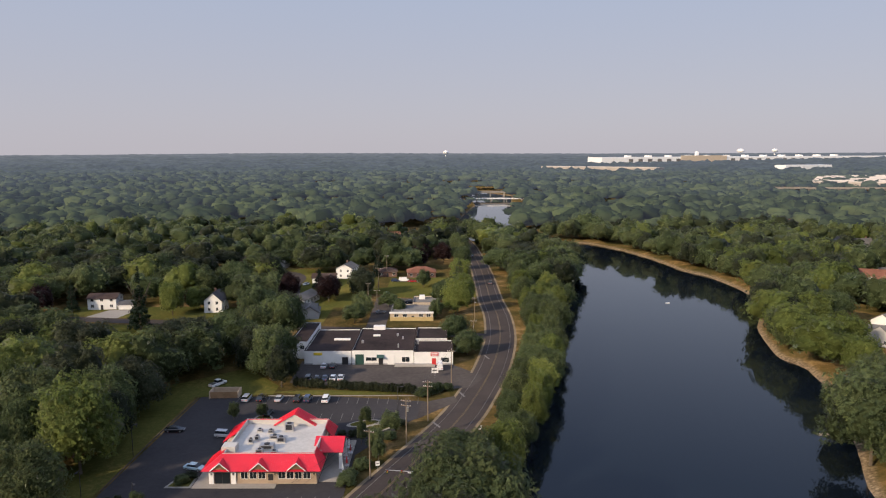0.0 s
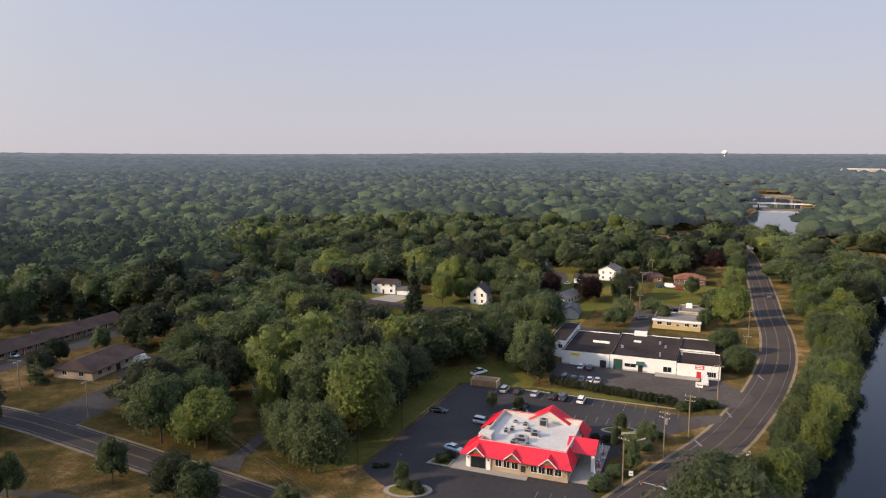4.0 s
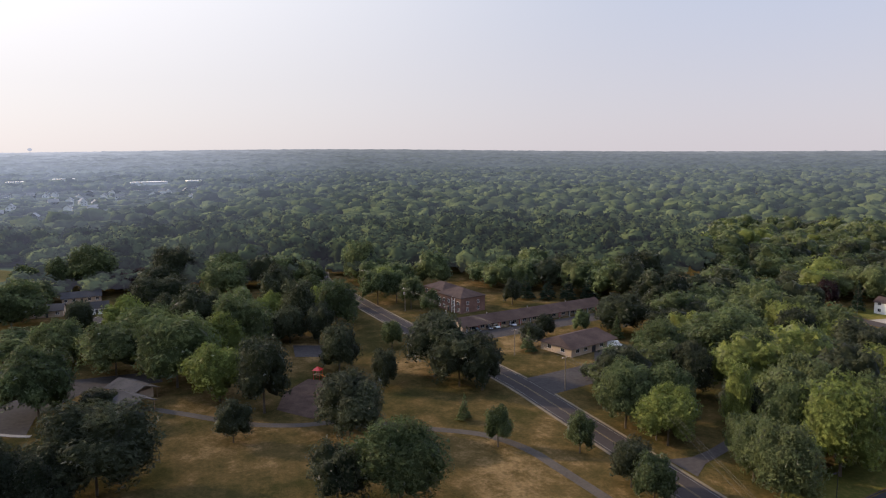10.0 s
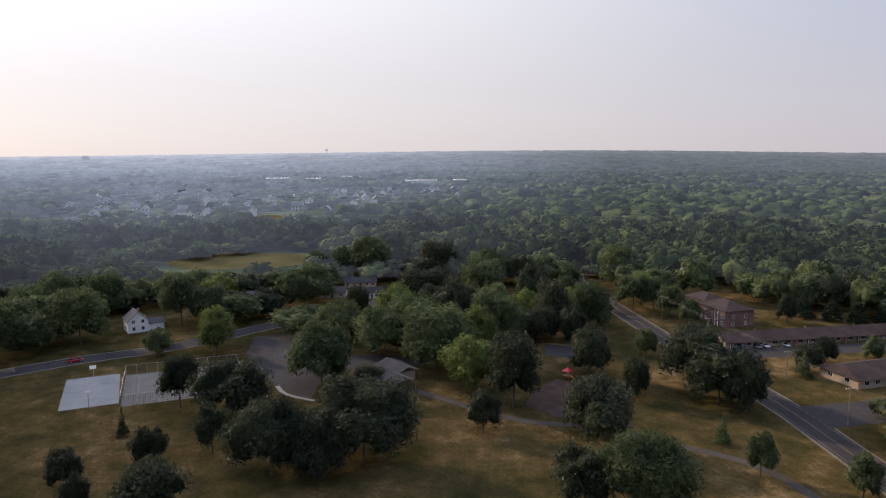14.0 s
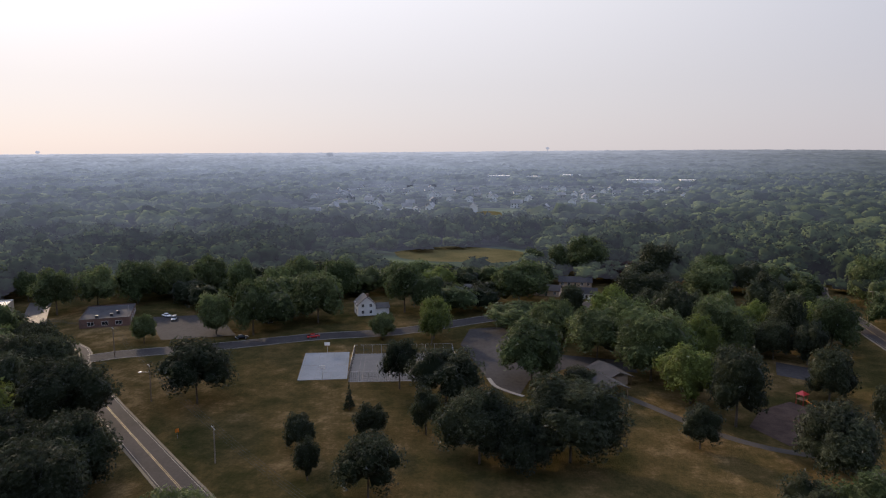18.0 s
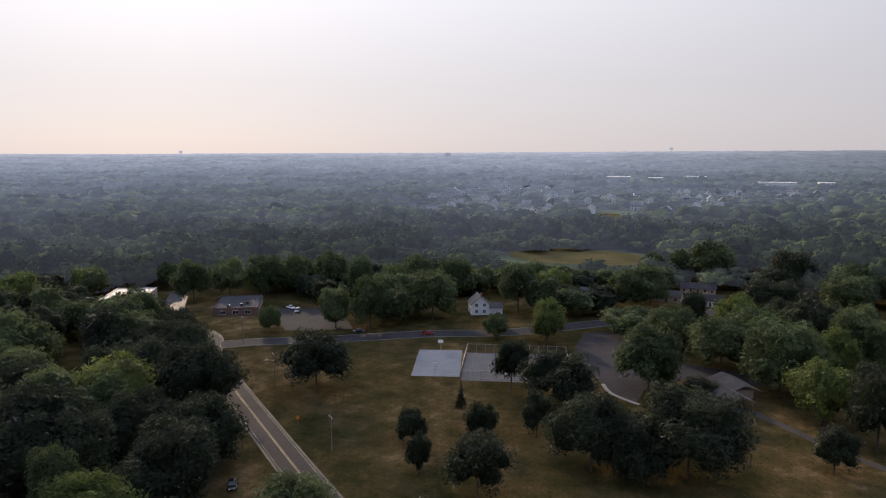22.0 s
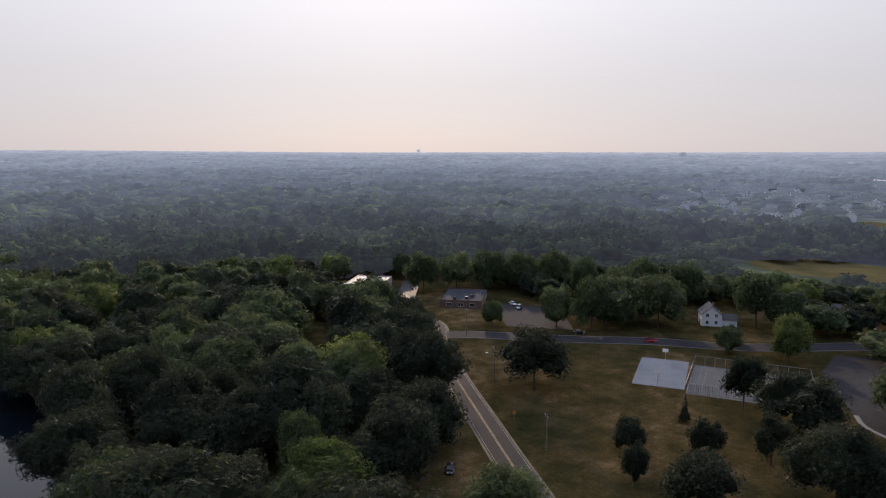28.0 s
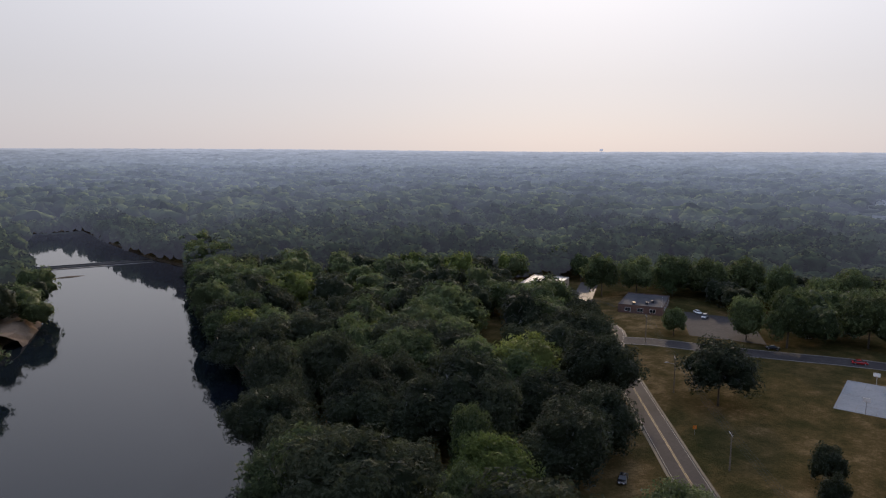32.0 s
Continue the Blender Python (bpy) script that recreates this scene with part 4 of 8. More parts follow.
def house(x, y, rz, w, d, h, rise, wall, roof, label, storeys=1, chimney=False, hip=False, category="house", wing=None, group=""):
    """A house with a pitched roof, its ridge along x: walls with gables, two roof slopes, windows, a door."""
    top = thing("house" if category != "garage" else "garage", pose(x, y, 0, 0, 0, rz), label, category, group)
    BUILT.append((x, y, max(w, d) * 0.62 + 1.5))
    # trees are also cleared on the camera's side so that the house shows
    BUILT.append((x * 0.955, y * 0.955, max(w, d) * 0.55))

    def block(x0, y0, x1, y1, hh, rr, along_x=True):
        mx, my = (x0 + x1) / 2, (y0 + y1) / 2
        g, o = Geo().box(x0, y0, -0.1, x1, y1, hh), 0.5
        if not hip:
            if along_x:
                g.add([(x0, y0, hh), (x0, y1, hh), (x0, my, hh + rr), (x1, y0, hh), (x1, y1, hh), (x1, my, hh + rr)], [(0, 2, 1), (3, 4, 5), (0, 3, 5, 2), (1, 2, 5, 4)])
            else:
                g.add([(x0, y0, hh), (x1, y0, hh), (mx, y0, hh + rr), (x0, y1, hh), (x1, y1, hh), (mx, y1, hh + rr)], [(0, 1, 2), (3, 5, 4), (0, 2, 5, 3), (1, 4, 5, 2)])
        part("wall", g, wall, top)
        s = rr / ((y1 - y0) / 2 if along_x else (x1 - x0) / 2)
        e, t = hh - o * s + 0.12, 0.14
        r = Geo()
        if hip:
            k = min(x1 - x0, y1 - y0) / 2 * 0.98
            a, b = ((mx - (x1 - x0) / 2 + k, my), (mx + (x1 - x0) / 2 - k, my)) if along_x else ((mx, my - (y1 - y0) / 2 + k), (mx, my + (y1 - y0) / 2 - k))
            c = [(x0 - o, y0 - o), (x1 + o, y0 - o), (x1 + o, y1 + o), (x0 - o, y1 + o)]
            v = [(*p, e - 0.12) for p in c] + [(*p, e + 0.05) for p in c] + [(*a, hh + rr), (*b, hh + rr)]
            f = [(3, 2, 1, 0), (0, 1, 5, 4), (1, 2, 6, 5), (2, 3, 7, 6), (3, 0, 4, 7)]
            f += [(4, 5, 9, 8), (5, 6, 9), (6, 7, 8, 9), (7, 4, 8)] if along_x else [(4, 5, 8), (5, 6, 9, 8), (6, 7, 9), (7, 4, 8, 9)]
            part("roof", r.add(v, f), roof, top)
        else:
            if along_x:
                part("roof", Geo().slab([(x0 - o, y0 - o, e), (x1 + o, y0 - o, e), (x1 + o, my, hh + rr + 0.12), (x0 - o, my, hh + rr + 0.12)], t), roof, top)
                part("roof", Geo().slab([(x1 + o, y1 + o, e), (x0 - o, y1 + o, e), (x0 - o, my, hh + rr + 0.12), (x1 + o, my, hh + rr + 0.12)], t), roof, top)
            else:
                part("roof", Geo().slab([(x0 - o, y1 + o, e), (x0 - o, y0 - o, e), (mx, y0 - o, hh + rr + 0.12), (mx, y1 + o, hh + rr + 0.12)], t), roof, top)
                part("roof", Geo().slab([(x1 + o, y0 - o, e), (x1 + o, y1 + o, e), (mx, y1 + o, hh + rr + 0.12), (mx, y0 - o, hh + rr + 0.12)], t), roof, top)

    block(-w / 2, -d / 2, w / 2, d / 2, h, rise)
    if wing:
        wx, wy, ww, wd, wh, wr = wing
        block(wx - ww / 2, wy - wd / 2, wx + ww / 2, wy + wd / 2, wh, wr, False)
    if category == "garage":
        door(top, -d / 2, 0, w * 0.62, 2.1, "y-", WHITE_TRIM)
        return top
    for lvl in range(storeys):
        z = 0.95 + lvl * 2.7
        n = max(2, int(w / 3.2))
        xs = [-w / 2 + w * (i + 0.5) / n for i in range(n)]
        windows(top, -d / 2, xs if lvl else [v for v in xs if abs(v) > 0.9], 1.2, 1.25, z, 1, "y-")
        windows(top, d / 2, xs, 1.2, 1.25, z, 1, "y+")
        for sgn, fc in ((-1, "x-"), (1, "x+")):
            windows(top, sgn * w / 2, [-d * 0.22, d * 0.22], 1.0, 1.25, z, 1, fc)
    door(top, -d / 2, 0, 0.95, 2.05, "y-", DARK_METAL)
    if chimney:
        part("chimney", Geo().box(w * 0.18, 0.3, h, w * 0.18 + 0.8, 1.1, h + rise + 0.9), BRICK_RED, top)
    return top


HOUSES = [  # x, y, turn, width, depth, wall height, roof rise, walls, roof, label, storeys, chimney, hip, wing
    (-97.5, 295, 90, 9, 7.5, 5.3, 3.2, WALL_WHITE, ROOF_DARK, "small white two-storey house with a steep dark gable roof", 2, True, False, None),
    (-148, 301, 4, 12, 8, 4.9, 1.6, WALL_WHITE, ROOF_BROWN, "white two-storey house with a low brown roof", 2, False, False, None),
    (-222, 450, 6, 20, 10, 5.5, 3.5, WALL_WHITE, ROOF_GREY, "large white house with grey gabled roofs", 2, False, False, (-3, -4, 9, 8, 5.6, 4.2)),
    (-52, 375, 80, 11, 9, 5.6, 2.2, WALL_WHITE, ROOF_GREY, "white two-storey house with a brick chimney and grey roof", 2, True, False, None),
    (-62, 361, 4, 12, 8, 2.9, 1.6, WALL_WHITE, ROOF_BROWN, "low white ranch house with a brown roof", 1, False, False, (3, -3, 5, 6, 2.8, 1.5)),
    (-60, 285, 6, 15, 9, 2.9, 2.2, WALL_GREY, ROOF_GREY, "grey ranch house with a grey shingle roof", 1, False, False, (5, -2, 7, 10, 2.9, 2.3)),
    (-63, 310, 75, 16, 8, 2.9, 2.0, WALL_WHITE, ROOF_GREY, "long white ranch house with a pale grey roof", 1, False, False, None),
    (-39, 514, 20, 14, 9, 5.4, 3.0, WALL_TAN, ROOF_RUST, "tan house with a rust-coloured roof", 2, False, False, None),
    (-22, 474, 15, 15, 9, 3.2, 2.4, WALL_GREY, ROOF_GREY, "grey house with a weathered roof", 1, False, False, (-4, -3, 6, 7, 3.0, 2.2)),
    (-12, 377, 4, 15, 10, 3.0, 2.4, BRICK_RED, ROOF_RUST, "red brick house with a rust-coloured hipped roof", 1, False, True, None),
    (-30.5, 379, 4, 10, 8, 2.9, 1.8, BRICK_RED, ROOF_BROWN, "small brown-roofed brick house", 1, False, True, None),
    (-99, 408, -8, 15, 9, 5.2, 2.4, WALL_GREY, ROOF_DARK, "dark grey two-storey house with a dark roof", 2, False, False, (5, -3, 6, 6, 3.0, 1.8)),
    (-120, 412, 10, 12, 9, 3.0, 2.0, WALL_TAN, ROOF_BROWN, "tan ranch house with a brown roof", 1, False, False, None),
    (296, 610, -20, 18, 10, 4.6, 3.4, WALL_WHITE, ROOF_RUST, "white house with a rust-red roof", 2, False, False, (5, -4, 7, 7, 4.6, 3.0)),
    (270, 480, -25, 13, 9, 5.4, 3.0, WALL_WHITE, ROOF_GREY, "white house with grey roof above the trees", 2, False, False, None),
    (217, 346, -25, 16, 10, 4.4, 4.0, WALL_WHITE, ROOF_RUST, "white house with a broad red-brown roof", 1, False, False, (4, -4, 7, 7, 4.2, 3.2)),
    (158, 244, -30, 11, 8, 3.4, 2.2, WALL_GREY, ROOF_GREY, "grey riverside house with a pale roof", 1, False, False, None),
    (166, 214, -20, 12, 8, 3.4, 2.4, WALL_TAN, ROOF_BROWN, "riverside house with a brown roof", 1, False, False, None),
    (-282, -73.5, 24, 9, 7.5, 4.6, 3.4, WALL_WHITE, ROOF_GREY, "white clapboard house with a steep gable", 2, True, False, (0, 6.6, 7, 6, 2.8, 1.4)),
    (-328, 21, 85, 9, 7, 2.8, 2.0, WALL_WHITE, ROOF_DARK, "small white cottage with a dark roof", 1, False, False, None),
    (-333, 3, 80, 12, 8, 2.8, 2.0, BRICK_TAN, ROOF_DARK, "dark-roofed house under the trees", 1, False, False, None),
    (-358, 17, 88, 16, 9, 2.6, 2.0, BRICK_TAN, ROOF_DARK, "long grey-blue roofed house by the field", 1, False, False, None),
    (-325, -31, 80, 10, 8, 3.2, 2.2, WALL_WHITE, ROOF_GREY, "white house behind big shade trees", 1, False, False, None),
    (-287, -113, 65, 10, 7, 2.8, 2.0, WALL_GREY, ROOF_GREY, "grey house in deep tree shade", 1, False, False, None),
    (-300, -98, 65, 9, 7, 3.0, 2.2, WALL_WHITE, ROOF_GREY, "pale house in deep tree shade", 1, False, False, None),
    (-330, -190, 50, 12, 9, 4.8, 3.4, WALL_GREY, ROOF_GREY, "blue-grey gabled house among the trees", 2, False, False, None),
]
for hx, hy, hr, hw, hd, hh, hrise, hwall, hroof, hl, hs, hc, hhip, hwing in HOUSES:
    house(hx, hy, hr, hw, hd, hh, hrise, hwall, hroof, hl, hs, hc, hhip, "house", hwing)
house(-137.5, 300, 4, 6.5, 6, 2.4, 1.2, WALL_WHITE, ROOF_GREY, "small white detached garage with a pale roof", category="garage")


def flat_building(name, m, boxes, wall, roof, label, category, parapet=0.5):
    """A flat-roofed building: each box is x0, y0, x1, y1, height; walls rise past the roof as a parapet with a coping."""
    top = thing(name, m, label, category)
    for x0, y0, x1, y1, h in boxes:
        g, t = Geo(), 0.3
        for b in ((x0, y0, x1, y0 + t), (x0, y1 - t, x1, y1), (x0, y0 + t, x0 + t, y1 - t), (x1 - t, y0 + t, x1, y1 - t)):
            g.box(b[0], b[1], -0.1, b[2], b[3], h + parapet)
        part("wall", g, wall, top)
        part("roof", Geo().box(x0 + t, y0 + t, h - 0.2, x1 - t, y1 - t, h), roof, top)
        c = Geo()
        for b in ((x0 - 0.05, y0 - 0.05, x1 + 0.05, y0 + t), (x0 - 0.05, y1 - t, x1 + 0.05, y1 + 0.05), (x0 - 0.05, y0 + t, x0 + t, y1 - t), (x1 - t, y0 + t, x1 + 0.05, y1 - t)):
            c.box(b[0], b[1], h + parapet, b[2], b[3], h + parapet + 0.08)
        part("coping", c, roof, top)
    return top


# white shops: a row of three joined blocks
shops = flat_building("shop_building", pose(0, 0, 0), [(-44.6, 217.6, -29.6, 245, 4.2), (-29.4, 217.4, -9.6, 246, 4.4), (-9.4, 217, 3, 231, 4.0), (-9.4, 231.2, 1.2, 246, 4.6), (-50.5, 224, -44.8, 250, 5.6)], WALL_WHITE, TAR,
                      "long white flat-roofed shop building with dark tar roofs", "shop", 0.3)
BUILT.append((-22, 232, 30))

# ---- restaurant ----
rest = thing("restaurant", pose(0, 0, 0), "tan stone restaurant with red metal roof skirts and white flat roof", "restaurant")
BX0, BX1, BY0, BY1 = -48.0, -26.2, 136.3, 157.2
part("wall", Geo().box(BX0, BY0, 0, BX1, BY1, 4.3), BRICK_TAN, rest, "tan stone walls")
part("plinth", Geo().box(BX0 - 0.08, BY0 - 0.08, 0, BX1 + 0.08, BY1 + 0.08, 0.8), BRICK_TAN, rest)
part("flat_roof", Geo().box(BX0 + 2.4, BY0 + 2.0, 4.3, BX1 - 0.9, BY1 - 0.6, 4.75), MEMBRANE, rest, "white membrane flat roof")
pg = Geo()
for b in ((BX0 + 2.1, BY0 + 1.7, BX1 - 0.6, BY0 + 2.0), (BX0 + 2.1, BY1 - 0.6, BX1 - 0.6, BY1 - 0.3), (BX0 + 2.1, BY0 + 2.0, BX0 + 2.4, BY1 - 0.6), (BX1 - 0.9, BY0 + 2.0, BX1 - 0.6, BY1 - 0.6)):
    pg.box(b[0], b[1], 4.3, b[2], b[3], 5.9)
part("parapet", pg, MEMBRANE, rest, "white parapet round the roof")


def seam_slope(pts, parent, ribs):
    """A standing-seam roof slope: eave left, eave right, top right, top left."""
    a, b, c, d = (Vector(p) for p in pts)
    s = part("roof_slope", Geo().slab(pts, 0.12), RED_METAL, parent)
    g, nrm = Geo(), (b - a).cross(d - a).normalized()
    for i in range(1, ribs):
        lo, hi = a.lerp(b, i / ribs), d.lerp(c, i / ribs)
        side = (b - a).normalized() * 0.03
        g.add([lo - side, lo + side, hi + side, hi - side, lo - side + nrm * 0.06, lo + side + nrm * 0.06, hi + side + nrm * 0.06, hi - side + nrm * 0.06], [(4, 5, 6, 7), (0, 1, 5, 4), (1, 2, 6, 5), (2, 3, 7, 6), (3, 0, 4, 7)])
    part("seam", g, RED_METAL, s)


EL, RZ = 3.35, 5.95
seam_slope([(-49.5, 134.9, EL), (-25.0, 134.9, EL), (-26.9, 138.2, RZ), (-45.8, 138.2, RZ)], rest, 44)
seam_slope([(-49.5, 142.6, EL), (-49.5, 134.9, EL), (-45.8, 138.2, RZ), (-45.8, 142.6, RZ)], rest, 12)
seam_slope([(-25.0, 134.9, EL), (-25.0, 141.4, EL), (-26.9, 141.4, RZ), (-26.9, 138.2, RZ)], rest, 10)
seam_slope([(-49.5, 158.7, EL), (-49.5, 149.6, EL), (-45.8, 149.6, RZ), (-45.8, 156.6, RZ)], rest, 14)
seam_slope([(-25.0, 151.8, EL), (-25.0, 158.7, EL), (-26.9, 156.6, RZ), (-26.9, 151.8, RZ)], rest, 10)
seam_slope([(-25.0, 158.7, EL), (-49.5, 158.7, EL), (-45.8, 156.6, RZ), (-26.9, 156.6, RZ)], rest, 44)
part("parapet_block", Geo().box(-46.8, 140.2, 4.3, -43.9, 142.8, 6.3), MEMBRANE, rest)
# back gable
for sx in (-1, 1):
    seam_slope([(-34.5 + sx * 5.2, 159.6, 4.6), (-34.5 + sx * 5.2, 155.2, 4.6), (-34.5, 155.2, 7.7), (-34.5, 159.6, 7.7)][:: -1 if sx > 0 else 1], rest, 8)
part("gable_end", Geo().add([(-39.4, 155.4, 4.6), (-29.6, 155.4, 4.6), (-34.5, 155.4, 7.5), (-39.4, 155.6, 4.6), (-29.6, 155.6, 4.6), (-34.5, 155.6, 7.5)], [(0, 1, 2), (3, 5, 4), (0, 2, 5, 3), (1, 4, 5, 2), (0, 3, 4, 1)]), MEMBRANE, rest, "white gable wall behind the roof")
# side porch
seam_slope([(-28.0, 142.6, 4.0), (-21.6, 142.6, 4.0), (-21.6, 146.6, 6.0), (-28.0, 146.6, 6.0)], rest, 12)
seam_slope([(-21.6, 150.6, 4.0), (-28.0, 150.6, 4.0), (-28.0, 146.6, 6.0), (-21.6, 146.6, 6.0)], rest, 12)
for cy in (143.4, 149.8):
    part("column", Geo().box(-22.6, cy - 0.45, 0, -21.8, cy + 0.45, 4.0, 0.06), WHITE_TRIM, rest, "white square porch column")
part("porch_gable", Geo().add([(-21.9, 142.9, 3.9), (-21.9, 150.3, 3.9), (-21.9, 146.6, 5.8), (-22.1, 142.9, 3.9), (-22.1, 150.3, 3.9), (-22.1, 146.6, 5.8)], [(0, 1, 2), (3, 5, 4), (0, 2, 5, 3), (1, 4, 5, 2), (0, 3, 4, 1)]), TIMBER, rest)
# front dormers
for dx in (-45.6, -37.6, -30.0):
    dm_ = part("dormer", Geo().add([(dx - 1.7, 135.0, 3.75), (dx + 1.7, 135.0, 3.75), (dx, 135.0, 5.1), (dx, 137.4, 5.1), (dx - 1.7, 135.9, 3.75), (dx + 1.7, 135.9, 3.75)], [(0, 1, 2), (0, 2, 3, 4), (1, 5, 3, 2), (0, 4, 5, 1)]), TIMBER, rest, "small timber truss gable")
    for sx in (-1, 1):
        q = [(dx + sx * 2.0, 134.75, 3.6), (dx + sx * 2.0, 136.0, 3.6), (dx, 137.9, 5.32), (dx, 134.75, 5.32)]
        part("dormer_roof", Geo().slab(q if sx > 0 else q[::-1], 0.1), RED_METAL, dm_)
        a, b = Vector((dx + sx * 1.95, 134.7, 3.5)), Vector((dx, 134.7, 5.2))
        part("bargeboard", Geo().tube(a, b, 0.1, 0.1, 4), WHITE_TRIM, dm_)
    tr = Geo().tube((dx, 134.85, 3.8), (dx, 134.85, 4.9), 0.07, 0.07, 4)
    for sx in (-1, 1):
        tr.tube((dx, 134.85, 3.85), (dx + sx * 0.8, 134.85, 4.4), 0.06, 0.06, 4)
    part("truss", tr, TIMBER, dm_)
for wx in (-41.0, -39.2, -37.4, -33.3, -31.6, -29.9, -28.15):
    windows(rest, BY0, [wx], 1.35, 1.4, 1.2, 1, "y-")
door(rest, BY0, -35.6, 1.05, 2.2, "y-", DARK_METAL)
en = part("entrance", Geo().box(-47.1, BY0 - 0.1, 0, -43.9, BY0 - 0.02, 2.5), GLASS, rest, "dark glass entrance doors")
for px0 in (-47.05, -45.55, -43.95):
    part("door_frame", Geo().box(px0 - 0.06, BY0 - 0.14, 0, px0 + 0.06, BY0 - 0.1, 2.5), DARK_METAL, en)
for px0 in (-47.75, -43.2):
    part("pilaster", Geo().box(px0 - 0.5, BY0 - 0.3, 0, px0 + 0.5, BY0 - 0.01, 3.3), WHITE_TRIM, rest, "white square entrance pilaster")
for px0 in (-47.7, -43.2, -34.6, -26.6):
    part("wall_lamp", Geo().tube((px0, BY0 - 0.42, 2.1), (px0, BY0 - 0.42, 2.5), 0.09, 0.14, 6), DARK_METAL, rest)
windows(rest, BX1, [138.6, 140.4, 153.0, 155.0], 1.3, 1.4, 1.2, 1, "x+")
windows(rest, BX0, [139, 142, 146, 150, 154], 1.3, 1.4, 1.2, 1, "x-")
ROOF_UNITS = [(-35.2, 152.8, 1.9, 1.5, 1.7), (-35.6, 146.4, 1.8, 1.4, 1.2), (-37.4, 148.0, 2.2, 1.2, 0.9), (-39.0, 151.1, 1.2, 1.0, 0.9), (-41.1, 147.2, 1.0, 0.9, 1.1), (-42.1, 145.7, 0.9, 0.8, 1.1),
              (-37.8, 142.8, 3.0, 1.8, 1.1), (-38.8, 140.3, 1.5, 1.1, 1.1), (-35.7, 140.2, 1.4, 1.0, 0.8), (-41.7, 152.0, 1.1, 0.9, 0.7)]
for ux, uy, uw, ud, uh in ROOF_UNITS:
    un = thing("rooftop_unit", pose(ux, uy, 4.75, 0, 0, random.uniform(-3, 3)), "galvanised rooftop ventilation unit on the white roof", "ventilation unit", "rooftop units")
    part("curb", Geo().box(-uw / 2 - 0.08, -ud / 2 - 0.08, 0, uw / 2 + 0.08, ud / 2 + 0.08, 0.25), MEMBRANE, un)
    bd = part("housing", Geo().box(-uw / 2, -ud / 2, 0.25, uw / 2, ud / 2, uh, 0.03), STEEL, un)
    part("grille", Geo().box(-uw * 0.36, -ud / 2 - 0.03, 0.4, uw * 0.36, -ud / 2, uh - 0.12), DARK_METAL, bd)
    part("fan", Geo().tube((0, 0, uh), (0, 0, uh + 0.16), min(uw, ud) * 0.34, min(uw, ud) * 0.34, 14), DARK_METAL, bd)
ground_thing("footway", Geo().box(-51.4, 134.2, 0, -34.4, 136.2, 0.14), CONCRETE, "pale concrete walk along the restaurant front", "pavement")
ground_thing("footway", Geo().box(-51.4, 136.2, 0, -48.1, 152, 0.14), CONCRETE, "pale concrete walk along the restaurant side", "pavement")
ground_thing("footway", Geo().box(-26.0, 137, 0, -20.6, 158, 0.12), CONCRETE, "concrete patio beside the porch", "pavement")


def umbrella_table(x, y, c):
    t = thing("patio_table", pose(x, y, 0.12), "round patio table with a folded umbrella", "table", "patio tables")
    part("tabletop", Geo().tube((0, 0, 0.7), (0, 0, 0.74), 0.55, 0.55, 14), STEEL, t)
    part("pedestal", Geo().tube((0, 0, 0), (0, 0, 0.7), 0.07, 0.05, 8), DARK_METAL, t)
    part("umbrella", Geo().tube((0, 0, 0.74), (0, 0, 1.4), 0.03, 0.03, 6).tube((0, 0, 1.3), (0, 0, 2.7), 0.24, 0.05, 10), c, t, "folded fabric umbrella")


for k, (tx, ty) in enumerate(((-21.3, 140), (-20.9, 143.2), (-21.4, 146.5), (-20.9, 149.6), (-21.6, 152.6), (-23.6, 154.2))):
    umbrella_table(tx, ty, RED_PAINT if k % 2 else WHITE_TRIM)


def island(pts, label, planted=True):
    """A kerbed planting island: a raised concrete rim round soil."""
    cx, cy = sum(p[0] for p in pts) / len(pts), sum(p[1] for p in pts) / len(pts)
    ground_thing("kerb_island", Geo().prism(pts, 0, 0.15), CONCRETE, label, "kerb")
    ground_thing("planting_bed", sheet([(cx + (x - cx) * 0.8, cy + (y - cy) * 0.8) for x, y in pts], 0.156), LAWN, "grassed bed inside the kerb", "grass")


def oval(cx, cy, rx, ry, rot=0.0, n=16):
    c, s = math.cos(radians(rot)), math.sin(radians(rot))
    return [(cx + rx * math.cos(a) * c - ry * math.sin(a) * s, cy + rx * math.cos(a) * s + ry * math.sin(a) * c) for a in (2 * math.pi * i / n for i in range(n))]


island([(-57, 134.4), (-51.6, 134.4), (-51.6, 139.5), (-55.5, 140.2)], "concrete kerb round a planting bed beside the entrance")
island(oval(-19.9, 168.4, 4.6, 1.9, 20), "oval concrete kerb island with a small tree")
island(oval(-46, 170.5, 2.6, 4.2, 10), "concrete kerb island at the end of a parking row")
island(oval(-55.5, 121.5, 5, 3, 20), "kerbed bed with shrubs by the lot entrance")
island(oval(-17.5, 164.5, 6.5, 2.4, 35), "grassed kerb strip between lot and road")
ground_thing("kerb", Geo().box(-49, 188.3, 0, -6, 188.6, 0.16), CONCRETE, "pale concrete kerb along the hedge strip", "kerb")
ground_thing("kerb", ribbon(curve([(-69.2, 133), (-69.0, 160), (-68.0, 187)], 4), 0.1, -0.1, 0.14, 0.14), ASPHALT_OLD, "weathered kerb along the lawn edge", "kerb")
ground_thing("kerb", ribbon(curve([(-204, -15.5), (-197, -13), (-192, -8), (-189.5, -4.5)], 2), 0.9, -0.3, 0.14, 0.14), CONCRETE, "curved pale concrete kerb of the park lot", "kerb")


